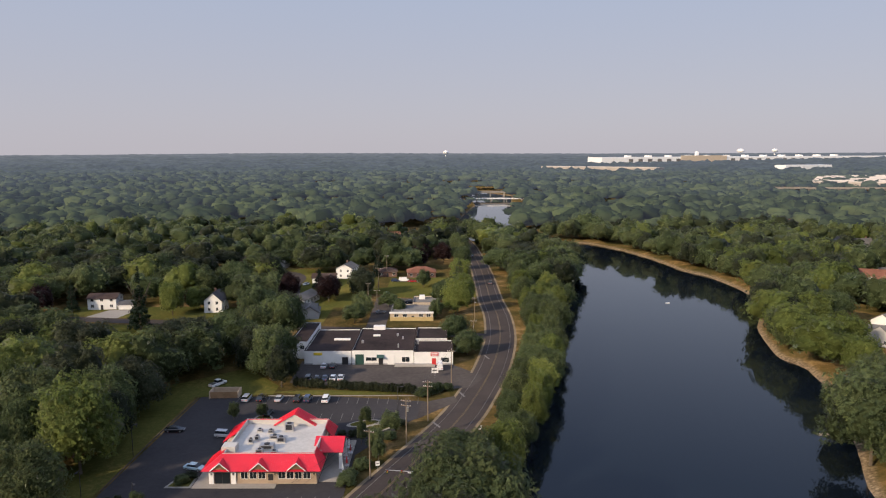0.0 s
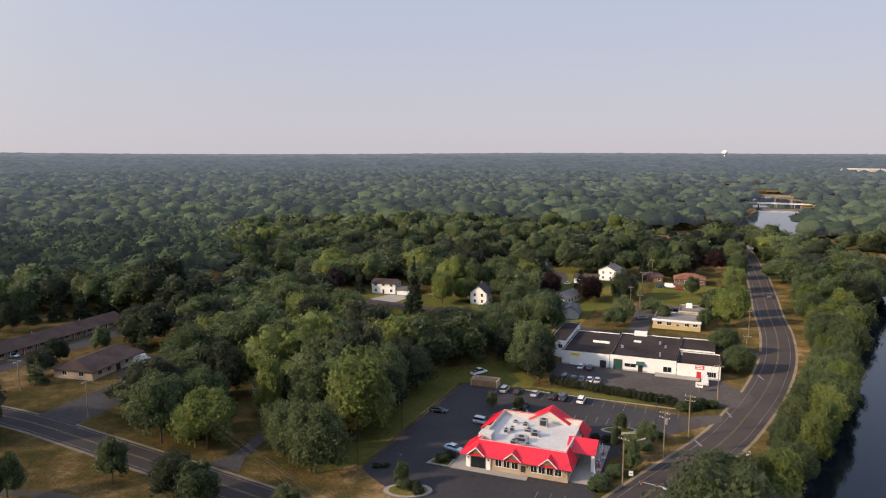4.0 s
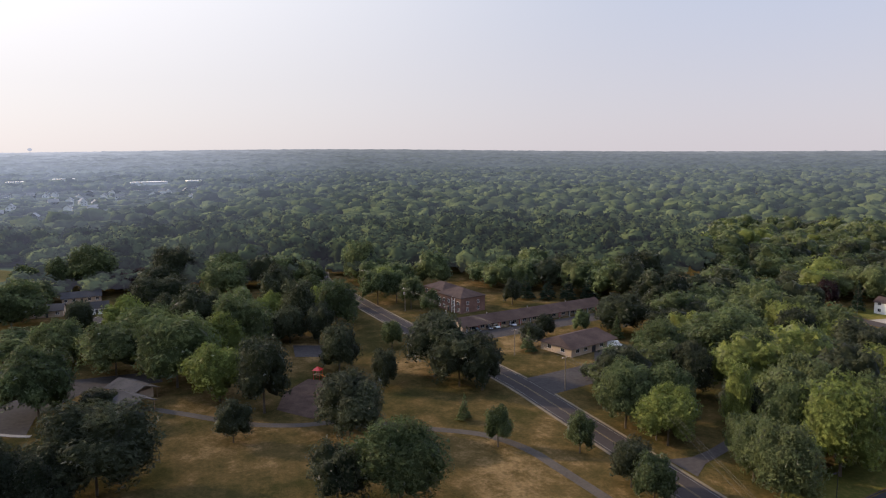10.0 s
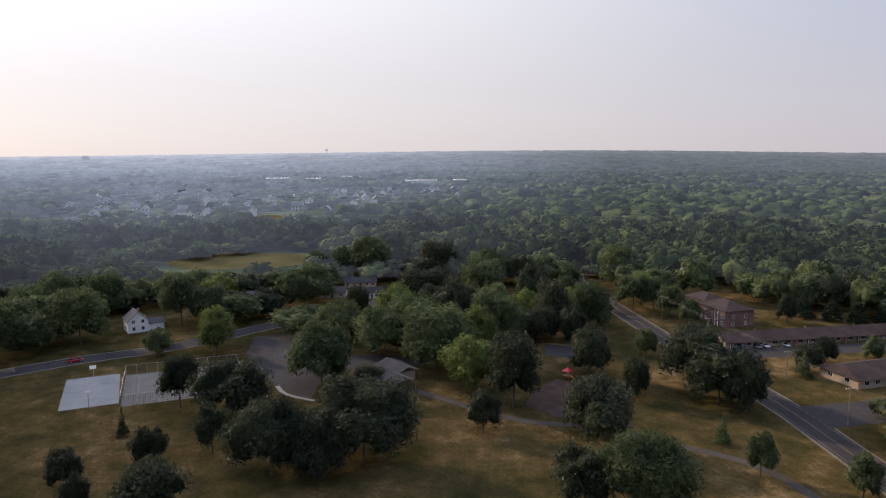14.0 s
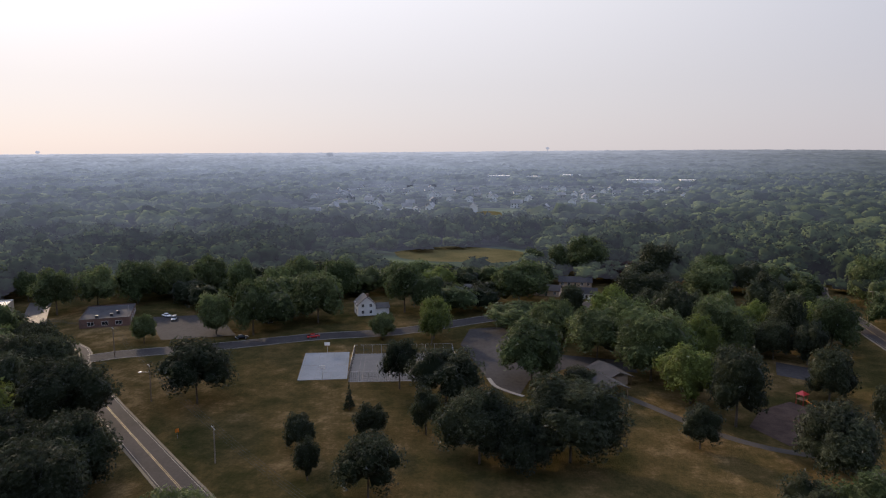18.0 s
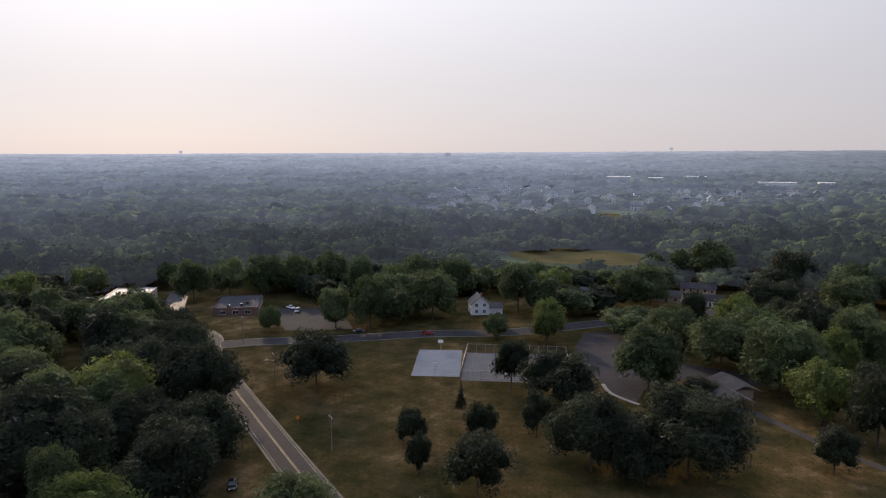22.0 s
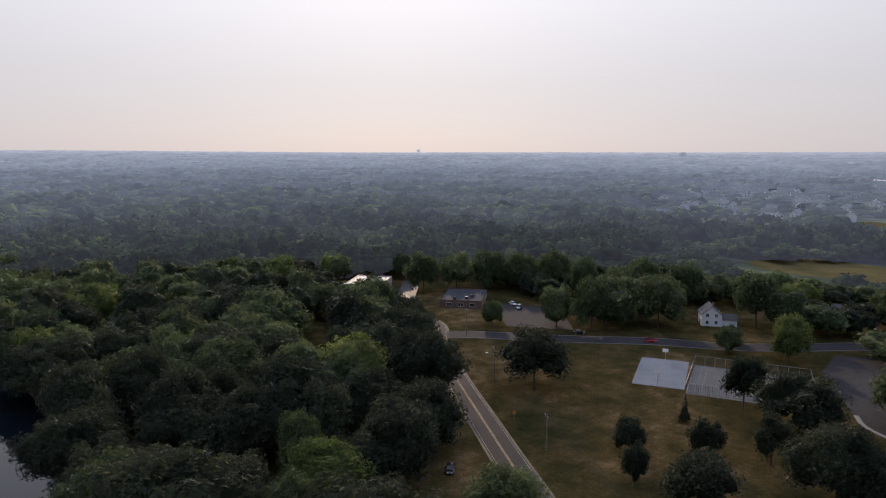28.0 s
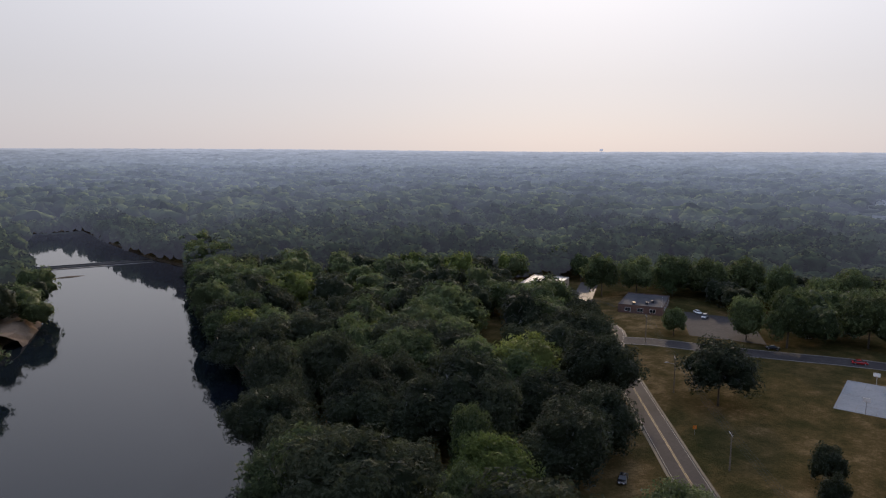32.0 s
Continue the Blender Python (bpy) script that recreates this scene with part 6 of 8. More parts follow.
for x, y, h in LINE_D[1:]:
    utility_pole(x, y, h, 45, x == -171.2)
wires(LINE_D, (-1.0, -0.3, 0.4, 1.0), 0.2, 0.5)
utility_pole(37.6, 304.2, 7.6, 0), utility_pole(170.2, 314.5, 10.5, 0)


def street_lamp(x, y, h, rz):
    s = thing("street_lamp", pose(x, y, 0, 0, 0, rz), "slim steel street lamp with a flat head", "street lamp", "lot lamps")
    part("pole", Geo().tube((0, 0, 0), (0, 0, h), 0.09, 0.06, 8), DARK_METAL, s)
    part("lamp_arm", Geo().tube((0, 0, h - 0.1), (0, 0.9, h), 0.05, 0.05, 6), DARK_METAL, s)
    part("lamp_head", Geo().box(-0.2, 0.7, h - 0.08, 0.2, 1.5, h + 0.08, 0.03), DARK_METAL, s)


for x, y in ((-70, 150), (-70.4, 128), (-45, 171), (-12, 176), (-58, 123)):
    street_lamp(x, y, 7.0, random.uniform(0, 360))


def road_sign(x, y, h, mat, rz, w=0.6, hh=0.75, label="small white road sign on a steel post"):
    s = thing("road_sign", pose(x, y, 0, 0, 0, rz), label, "road sign")
    part("post", Geo().tube((0, 0, 0), (0, 0, h), 0.035, 0.035, 6), STEEL, s)
    pl = part("plate", Geo().box(-w / 2, -0.06, h - hh, w / 2, -0.035, h), mat, s)
    part("text_bar", Geo().box(-w * 0.34, -0.066, h - hh * 0.6, w * 0.34, -0.061, h - hh * 0.45), DARK_METAL, pl)


road_sign(8.8, 161.1, 2.4, WHITE_TRIM, 20, 0.9, 1.0)
road_sign(-14.1, 141.7, 2.4, WHITE_TRIM, 10, 0.9, 1.0)
road_sign(-149, -85.3, 2.3, ORANGE_PAINT, -40, 0.9, 0.9, "orange diamond warning sign on a post")
road_sign(-2.6, 204.5, 3.0, WHITE_TRIM, 0, 2.0, 1.6, "white board sign on a post beside the lot")
road_sign(33, 331, 2.6, YELLOW_PAINT, 0, 0.9, 0.9, "yellow warning sign on a post")

# traffic signal mast at the junction
ts = thing("traffic_signal", pose(-5.2, 129.0, 0, 0, 0, 0), "steel traffic signal mast with dark signal heads", "traffic signal")
part("pole", Geo().tube((0, 0, 0), (0, 0, 6.2), 0.14, 0.1, 8), STEEL, ts)
part("mast_arm", Geo().tube((0, 0, 6.0), (-6.2, 0.4, 6.3), 0.1, 0.06, 8), STEEL, ts)
for ax in (-5.8, -3.0):
    hd = part("signal_head", Geo().box(ax - 0.18, 0.1, 5.5, ax + 0.18, 0.45, 6.5), DARK_METAL, ts, "black three-light signal head")
    for k, m_ in enumerate((RED_PAINT, YELLOW_PAINT, GREEN_DOOR)):
        part("lens", Geo().tube((ax, 0.1, 6.3 - k * 0.3), (ax, 0.06, 6.3 - k * 0.3), 0.1, 0.1, 8), m_, hd)
part("name_plate", Geo().box(-1.8, 0.0, 5.75, -0.5, 0.05, 6.1), WHITE_TRIM, ts)


# ---- vehicles ----
CAR_MATS = {}


def paint(name, c, rough=0.25):
    if name not in CAR_MATS:
        m, n, l = material("car_paint_" + name)
        p = n["Principled BSDF"]
        p.inputs["Base Color"].default_value, p.inputs["Roughness"].default_value = (*c, 1), rough
        p.inputs["Coat Weight"].default_value = 0.5
        CAR_MATS[name] = m
    return CAR_MATS[name]


COLOURS = {"white": (0.75, 0.75, 0.74), "silver": (0.42, 0.43, 0.45), "black": (0.02, 0.02, 0.022), "dark blue": (0.025, 0.04, 0.08), "red": (0.4, 0.02, 0.02), "grey": (0.13, 0.13, 0.14), "pale blue": (0.3, 0.42, 0.5)}


def vehicle(x, y, rz, colour, kind="sedan", group="parked cars"):
    m = paint(colour, COLOURS[colour])
    words = {"sedan": "sedan", "suv": "sport utility vehicle", "van": "delivery van", "pickup": "pickup truck"}[kind]
    c = thing("car" if kind in ("sedan", "suv") else kind, pose(x, y, 0.05, 0, 0, rz), f"{colour} {words} parked on asphalt" if group == "parked cars" else f"{colour} {words} on the road", "car" if kind in ("sedan", "suv") else words.split()[-1], group)
    ln_, wd, ht, hood = {"sedan": (4.7, 1.82, 1.45, 0.95), "suv": (4.7, 1.9, 1.75, 1.08), "van": (5.4, 2.0, 2.3, 1.2), "pickup": (5.6, 2.0, 1.85, 1.1)}[kind]
    h, w = ln_ / 2, wd / 2

    def ring(xx, zlo, zhi, half):
        b = 0.12
        return [(xx, -half, zlo + b), (xx, -half + b, zlo), (xx, half - b, zlo), (xx, half, zlo + b), (xx, half, zhi - b), (xx, half - b, zhi), (xx, -half + b, zhi), (xx, -half, zhi - b)]

    part("body", loft([ring(-h, 0.42, hood - 0.14, w - 0.16), ring(-h + 0.15, 0.3, hood - 0.03, w - 0.04), ring(-h * 0.4, 0.26, hood + 0.02, w), ring(h * 0.35, 0.26, hood, w), ring(h - 0.35, 0.28, hood - 0.14, w - 0.04), ring(h, 0.4, hood - 0.3, w - 0.18)], Geo()), m, c)
    x0, x1, t0, t1 = {"sedan": (-1.75, 1.25, -1.05, 0.45), "suv": (-2.2, 1.25, -2.0, 0.6), "van": (-2.6, 1.9, -2.55, 1.35), "pickup": (-0.6, 1.4, -0.45, 0.75)}[kind]
    gl = Geo().add([(x0, -w + 0.1, hood - 0.02), (x1, -w + 0.1, hood - 0.02), (x1, w - 0.1, hood - 0.02), (x0, w - 0.1, hood - 0.02), (t0, -w + 0.26, ht - 0.06), (t1, -w + 0.26, ht - 0.06), (t1, w - 0.26, ht - 0.06), (t0, w - 0.26, ht - 0.06)],
                   [(0, 1, 5, 4), (1, 2, 6, 5), (2, 3, 7, 6), (3, 0, 4, 7), (4, 5, 6, 7)])
    cab = part("cabin", gl, m if kind == "van" else GLASS, c, "painted cargo body" if kind == "van" else "dark glass cabin")
    part("roof_panel", Geo().box(t0 - 0.04, -w + 0.24, ht - 0.07, t1 + 0.04, w - 0.24, ht, 0.05), m, cab)
    if kind == "van":
        part("windscreen", Geo().slab([(x1 + 0.02, -w + 0.2, hood + 0.08), (x1 + 0.02, w - 0.2, hood + 0.08), (t1 + 0.08, w - 0.34, ht - 0.25), (t1 + 0.08, -w + 0.34, ht - 0.25)], 0.03), GLASS, cab)
    if kind == "pickup":
        part("bed", Geo().box(-h + 0.12, -w + 0.12, hood - 0.02, -0.75, w - 0.12, hood + 0.05), DARK_METAL, c, "open load bed")
    for sx in (-1, 1):
        for sy in (-1, 1):
            wh = part("wheel", Geo().tube((sx * ln_ * 0.3, sy * (w - 0.2), 0.33), (sx * ln_ * 0.3, sy * (w + 0.02), 0.33), 0.33, 0.33, 14), RUBBER, c)
            part("rim", Geo().tube((sx * ln_ * 0.3, sy * (w + 0.02), 0.33), (sx * ln_ * 0.3, sy * (w + 0.035), 0.33), 0.2, 0.18, 10), STEEL, wh)
    for sy in (-1, 1):
        part("headlight", Geo().box(h - 0.16, sy * (w - 0.45) - 0.2, hood - 0.42, h + 0.01, sy * (w - 0.45) + 0.2, hood - 0.28), WHITE_TRIM, c, "clear headlight")
        part("taillight", Geo().box(-h - 0.01, sy * (w - 0.4) - 0.16, hood - 0.36, -h + 0.12, sy * (w - 0.4) + 0.16, hood - 0.2), RED_PAINT, c, "red taillight")
    return c


FLEET = [
    (-65.7, 163.5, 5, "black", "sedan"), (-52.5, 160.2, -8, "silver", "suv"), (-53.6, 142.8, -15, "pale blue", "sedan"), (-54.1, 185.2, 88, "silver", "suv"), (-50.4, 185.2, 92, "black", "sedan"),
    (-45.2, 185, 90, "silver", "sedan"), (-40, 184.6, 90, "black", "suv"), (-37.2, 184.6, 88, "dark blue", "suv"), (-32.2, 184.4, 90, "white", "suv"), (-45.5, 174.4, 85, "black", "sedan"),
    (-37.8, 214.4, 90, "silver", "sedan"), (-35.0, 214.4, 90, "black", "sedan"), (-37.8, 202.2, 90, "black", "sedan"), (-35.4, 202.4, 90, "dark blue", "sedan"), (-33.0, 202.6, 90, "white", "sedan"), (-30.8, 202.8, 92, "silver", "sedan"), (-40.4, 202.2, 90, "black", "suv"),
    (-1.2, 212.8, 92, "white", "van"), (-66, 197.5, 60, "white", "pickup"),
    (-25, 360.5, 0, "dark blue", "suv"), (-20.6, 361, 0, "white", "van"), (-16.2, 359, 0, "red", "sedan"), (-11.4, 358, 0, "white", "sedan"), (-26.8, 327, 80, "pale blue", "sedan"), (-26.6, 288.5, 30, "grey", "sedan"), (-14.8, 309, 0, "black", "sedan"), (-10, 309.5, 0, "grey", "suv"),
    (-216.6, 150.5, 0, "white", "sedan"), (-216.3, 147, 0, "grey", "sedan"), (-216.2, 158, 0, "silver", "sedan"), (-215.8, 191.5, 5, "white", "sedan"), (-215.8, 141, 10, "black", "suv"), (-183.5, 174.5, 30, "grey", "suv"), (-172.8, 170, 60, "white", "van"),
    (-115.6, -81.5, 30, "black", "sedan"), (-219, -209, 120, "white", "sedan"), (-222.5, -207, 118, "grey", "sedan"), (-226, -205, 120, "black", "suv"), (-264, -153, 60, "white", "sedan"), (-259, -147, 20, "silver", "suv"), (-268, -114, 60, "black", "sedan"), (-263.5, -112, 60, "white", "suv"), (-260, -107.5, 60, "black", "sedan"), (-298.7, -37.9, 40, "white", "sedan"), (-302, -34, 40, "grey", "sedan"), (-320, -28, 60, "white", "sedan"),
    (-70, 352, 70, "white", "sedan"), (-108, 399, 10, "silver", "suv"), (-104, 399, 10, "dark blue", "sedan"),
]
for vx, vy, vr, vc, vk in FLEET:
    vehicle(vx, vy, vr, vc, vk)
for vx, vy, vr, vc, vk in ((22.7 + 1.2, 353.4, 92, "grey", "pickup"), (18.8, 445.6, -90, "black", "suv"), (-241.2, -82.5, 121, "red", "sedan"), (-236, -108, 119, "black", "sedan")):
    vehicle(vx, vy, vr, vc, vk, "cars on the road")

# ---- playground ----
pl_ = thing("playground_slide", pose(-194.5, 70.5, 0, 0, 0, 40), "red and blue playground frame with a slide", "playground")
for px0, py0 in ((-1, -1), (1, -1), (1, 1), (-1, 1)):
    part("post", Geo().tube((px0, py0, 0), (px0, py0, 3.0), 0.07, 0.07, 6), RED_PAINT, pl_)
part("deck", Geo().box(-1.1, -1.1, 1.4, 1.1, 1.1, 1.5), TIMBER, pl_)
part("slide", Geo().slab([(1.1, -0.35, 1.5), (4.4, -0.35, 0.3), (4.4, 0.35, 0.3), (1.1, 0.35, 1.5)], 0.08), ORANGE_PAINT, pl_)
part("roof", Geo().add([(-1.3, -1.3, 2.9), (1.3, -1.3, 2.9), (1.3, 1.3, 2.9), (-1.3, 1.3, 2.9), (0, 0, 3.9)], [(0, 1, 4), (1, 2, 4), (2, 3, 4), (3, 0, 4), (3, 2, 1, 0)]), RED_PAINT, pl_)

# ---- trash enclosure in the lot ----
te = thing("bin_enclosure", pose(-61, 190.2, 0, 0, 0, 2), "tan block bin enclosure with a dark gate", "enclosure")
part("wall", Geo().box(-4, 0, 0, 4, 0.25, 2.0).box(-4, -3.6, 0, -3.75, 0, 2.0).box(3.75, -3.6, 0, 4, 0, 2.0), BRICK_TAN, te)
for sx in (-1, 1):
    part("gate", Geo().box(min(0.03 * sx, 3.7 * sx), -3.6, 0.1, max(0.03 * sx, 3.7 * sx), -3.5, 1.9), TIMBER, te)

# ---- bridge, dam, far landmarks ----
br = thing("road_bridge", pose(70, 1040, 0, 0, 0, -2), "low concrete road bridge over the river on piers", "bridge")
part("deck", Geo().box(-60, -6, 5.6, 60, 6, 7.0), CONCRETE, br)
for sy in (-6, 5.7):
    part("parapet", Geo().box(-60, sy, 7.0, 60, sy + 0.3, 8.1), CONCRETE, br)
for k in range(5):
    part("pier", Geo().box(-40 + 20 * k - 0.9, -5, -4, -40 + 20 * k + 0.9, 5, 5.6), CONCRETE, br)
br2 = thing("foot_bridge", pose(66, 950, 0, 0, 0, -2), "slim pale footbridge with a central tower", "bridge")
part("deck", Geo().box(-50, -1.6, 2.4, 50, 1.6, 3.0), WHITE_TRIM, br2)
for k in range(5):
    part("pier", Geo().box(-40 + 20 * k - 0.5, -1.4, -4, -40 + 20 * k + 0.5, 1.4, 2.4), CONCRETE, br2)
for sy in (-1.6, 1.5):
    part("railing", Geo().box(-50, sy, 3.9, 50, sy + 0.1, 4.05).box(-50, sy, 3.4, 50, sy + 0.1, 3.48), WHITE_TRIM, br2)
dam = thing("dam", pose(-97, -445.5, 0, 0, 0, -7.6), "low concrete weir across the river", "dam")
part("sill", Geo().box(-36, -1.0, -3.8, 36, 1.0, -0.9, 0.25), CONCRETE, dam)
part("cap", Geo().box(-36, -0.5, -0.9, 36, 0.5, -0.55), DARK_METAL, dam)
part("apron", Geo().box(-36, 5.4, -3.8, 36, 8.0, -1.55, 0.4), CONCRETE, dam)
isl = Geo()
isl.add([(-80 + 8.5 * math.cos(a) * k, -411.5 + 1.6 * math.sin(a) * k, z) for k, z in ((1, -1.85), (0.6, -1.5), (0.2, -1.35)) for a in (2 * math.pi * i / 14 for i in range(14))],
        [(r * 14 + i, r * 14 + (i + 1) % 14, (r + 1) * 14 + (i + 1) % 14, (r + 1) * 14 + i) for r in range(2) for i in range(14)] + [tuple(range(28, 42))])
ground_thing("gravel_bar", isl, EARTH, "low dark gravel bar in the river", "gravel bar")

ov = thing("highway_overpass", pose(560, 1030, 0, 0, 0, -8), "long pale concrete highway overpass on piers", "overpass")
part("deck", Geo().box(-75, -7, 10.5, 110, 7, 12.4), CONCRETE, ov)
part("parapet", Geo().box(-75, -7.1, 12.4, 110, -6.8, 13.5), CONCRETE, ov)
for k in range(9):
    part("pier", Geo().box(-66 + 21 * k - 0.8, -6, 0, -66 + 21 * k + 0.8, 6, 10.5), CONCRETE, ov)
BUILT.append((540, 1010, 70)), BUILT.append((620, 990, 70))

# factory, warehouse and banks are raised to show over the canopy in the camera's view
fac = thing("factory", pose(1250, 3050, 0, 0, 0, 16), "vast pale factory along the horizon", "factory")
part("hall", Geo().box(-660, -60, 0, 900, 60, 38), WALL_WHITE, fac)
part("hall", Geo().box(-300, -64, 0, -80, -60.2, 44), WALL_TAN, fac)
for k in range(26):
    part("loading_door", Geo().box(-540 + k * 44, -60.6, 20, -520 + k * 44, -60.1, 31), ROOF_GREY, fac)
for k in range(12):
    part("roof_unit", Geo().box(-520 + k * 95, -20, 38, -505 + k * 95, 10, 45), WHITE_TRIM, fac)
part("stack", Geo().box(-190, -10, 38, -178, 2, 60), WHITE_TRIM, fac)
fac2 = thing("warehouse", pose(1050, 2100, 0, 0, 0, 20), "long pale warehouse beyond the woods", "warehouse")
part("hall", Geo().box(-60, -20, 0, 120, 20, 22), WALL_WHITE, fac2)
qy = Geo().prism([(300, 2160), (600, 1990), (640, 2040), (330, 2240)], 0, 18)
ground_thing("spoil_bank", Geo().prism([(605.4, 1158.4), (728.4, 1111.5), (982.8, 1484.1), (763.0, 1432.9)], 0, 15), SAND, "pale bare ground raised as a block behind the overpass", "bank")
ground_thing("spoil_bank", qy, SAND, "bare sandy bank of a distant pit", "bank")


def water_tower(x, y, h, r, mat, label):
    w = thing("water_tower", pose(x, y, 0), label, "water tower")
    part("stem", Geo().tube((0, 0, 0), (0, 0, h - r), r * 0.28, r * 0.22, 12), mat, w)
    tank = Geo()
    rings = [(0.25, -1.0), (0.75, -0.6), (1.0, 0.0), (0.85, 0.5), (0.45, 0.85), (0.05, 0.95)]
    for (r0, z0), (r1, z1) in zip(rings, rings[1:]):
        tank.tube((0, 0, h + z0 * r * 0.7), (0, 0, h + z1 * r * 0.7), r0 * r, r1 * r, 16)
    part("tank", tank, mat, w)


water_tower(15.9, 4006.9, 56, 16, WHITE_TRIM, "white water tower on the horizon")
water_tower(1785, 4245, 60, 22, WHITE_TRIM, "white water tower behind the factory")
water_tower(1758.9, 3752.5, 62, 16, WHITE_TRIM, "white water tower on the horizon")
# these three towers take the painted haze glow so that they look faint
water_tower(-3640, -1130, 46, 20, HAZE_GLOW, "water tower on the skyline made faint by painted haze")
water_tower(-4500, 20, 84, 12, HAZE_GLOW, "slim water tower made faint by painted haze")
water_tower(-3500, -2730, 58, 12, HAZE_GLOW, "water tower far over the woods made faint by painted haze")

jet = thing("stone_jetty", pose(100, 166.5, -1.9, 0, 0, 12), "low rubble jetty reaching into the river", "jetty")
jr = random.Random(6)
for k in range(16):
    sx = -7.5 + k * 0.95
    rk = Geo()
    rk.add([(sx + x_ * jr.uniform(0.5, 0.8), jr.uniform(-0.3, 0.3) + y_ * jr.uniform(0.6, 1.0), z_ * jr.uniform(0.4, 0.7)) for x_, y_, z_ in ICO_V], [tuple(q) for q in ICO_F])
    part("stone", rk, CONCRETE, jet)
bu = thing("buoy", pose(103.0, 315.1, -1.85), "small white float on the river", "buoy")
part("float", Geo().tube((-0.9, 0, 0.15), (0.9, 0, 0.15), 0.3, 0.22, 10), WHITE_TRIM, bu)

# pale sheds and shops at the edge of the far suburb, made tall enough to show over the canopy from the camera
for sx, sy, sl, sw, sh in ((-1491, -94, 46, 20, 16), (-1487, -20, 30, 18, 15), (-1560, 60, 38, 20, 16), (-1330, 182, 60, 20, 15), (-1345, 262, 26, 18, 15)):
    sd_ = thing("warehouse", pose(sx, sy, 0, 0, 0, 90), "pale warehouse far out in the haze", "warehouse")
    part("hall", Geo().box(-sl / 2, -sw / 2, 0, sl / 2, sw / 2, sh), WALL_WHITE, sd_)
    part("roof", Geo().box(-sl / 2 - 0.5, -sw / 2 - 0.5, sh, sl / 2 + 0.5, sw / 2 + 0.5, sh + 0.8), WHITE_TRIM, sd_)

# houses over the river
for hx, hy, rz, wm, rm in ((286, 570, 20, WALL_WHITE, ROOF_RUST), (302, 566, 20, WALL_TAN, ROOF_DARK), (270, 471, 30, WALL_WHITE, ROOF_GREY), (290, 480, 20, WALL_GREY, ROOF_GREY), (214, 336, 15, WALL_WHITE, ROOF_RUST), (232, 360, 15, WALL_TAN, ROOF_DARK), (158, 240, 25, WALL_GREY, ROOF_GREY), (170, 258, 25, WALL_WHITE, ROOF_GREY)):
    house(hx, hy, rz, 14, 9, 4.2, 3.0, wm, rm, "pitched-roof house among trees on the far bank", 1, True, False, "house", None, "houses over the river")
    for k in (0.985, 0.965, 0.94, 0.92):
        BUILT.append((hx * k, hy * k, 9))

# suburban houses beyond the field
srng = random.Random(8)
FAR_HOUSES = [(-777.7, -185.4), (-789.5, -126.6), (-991, -75), (-858, -30.5), (-1036, 28), (-875, -220), (-900, -120), (-840, -160), (-950, -20), (-1000, -150), (-930, -260), (-820, -240), (-1080, -40), (-1110, 60), (-880, 60), (-1150, -110), (-1180, 20), (-1060, -210), (-1090, 110), (-970, 70), (-760, -230), (-1010, -290), (-1130, -250), (-860, 148), (-1180, 190), (-1200, 260), (-700, -140), (-940, 180), (-856, -205), (-770, -125), (-893, -140), (-913, -96), (-956, -66), (-851, -34), (-1016, 25), (-1012, 58), (-1190, -315), (-1210, -270), (-1060, -300), (-844, 245), (-788, -241), (-648, -222)]
for hx, hy in FAR_HOUSES:
    house(hx, hy, srng.choice((0, 90)) + srng.uniform(-20, 20), srng.uniform(10, 13), 9, 5.8, 3.6, srng.choice((WALL_WHITE, WALL_WHITE, WALL_GREY)), ROOF_HAZED, "white two-storey suburban house in the distance", 2, False, False, "house", None, "suburban houses")
    BUILT.append((hx * 0.985, hy * 0.985, 11))


def far_house(x, y, rz, w, d, h, rise, wall, roof):
    """A house too far off for its windows to show: gabled walls and two roof slopes."""
    top = thing("house", pose(x, y, 0, 0, 0, rz), "pale two-storey suburban house far out in the haze", "house", "suburban houses")
    a, b, o = w / 2, d / 2, 0.5
    part("wall", Geo().box(-a, -b, -0.1, a, b, h).add([(-a, -b, h), (-a, b, h), (-a, 0, h + rise), (a, -b, h), (a, b, h), (a, 0, h + rise)], [(0, 2, 1), (3, 4, 5), (0, 3, 5, 2), (1, 2, 5, 4)]), wall, top)
    for sg in (-1, 1):
        q = [(-a - o, sg * (b + o), h - 0.3), (a + o, sg * (b + o), h - 0.3), (a + o, 0, h + rise + 0.12), (-a - o, 0, h + rise + 0.12)]
        part("roof", Geo().slab(q if sg < 0 else q[::-1], 0.14), roof, top)


frng = random.Random(21)
for k in range(95):
    fa, fd = radians(frng.uniform(72, 118)), frng.choice((720, 800, 880, 960, 1040, 1120, 1210, 1320, 1450, 1600)) + frng.uniform(-18, 18)
    fx_, fy_ = -math.sin(fa) * fd, math.cos(fa) * fd
    if any(math.hypot(fx_ - bx, fy_ - by) < 16 for bx, by, br_ in BUILT[-260:]):
        continue
    far_house(fx_, fy_, math.degrees(fa) + frng.choice((0, 90, 90)) + frng.uniform(-15, 15), frng.uniform(9, 13), 8.5, frng.uniform(5.5, 7.5), 3.2, frng.choice((WALL_WHITE, WALL_WHITE, WALL_GREY)), ROOF_HAZED)
    BUILT.append((fx_, fy_, 11)), BUILT.append((fx_ * 0.982, fy_ * 0.982, 9))
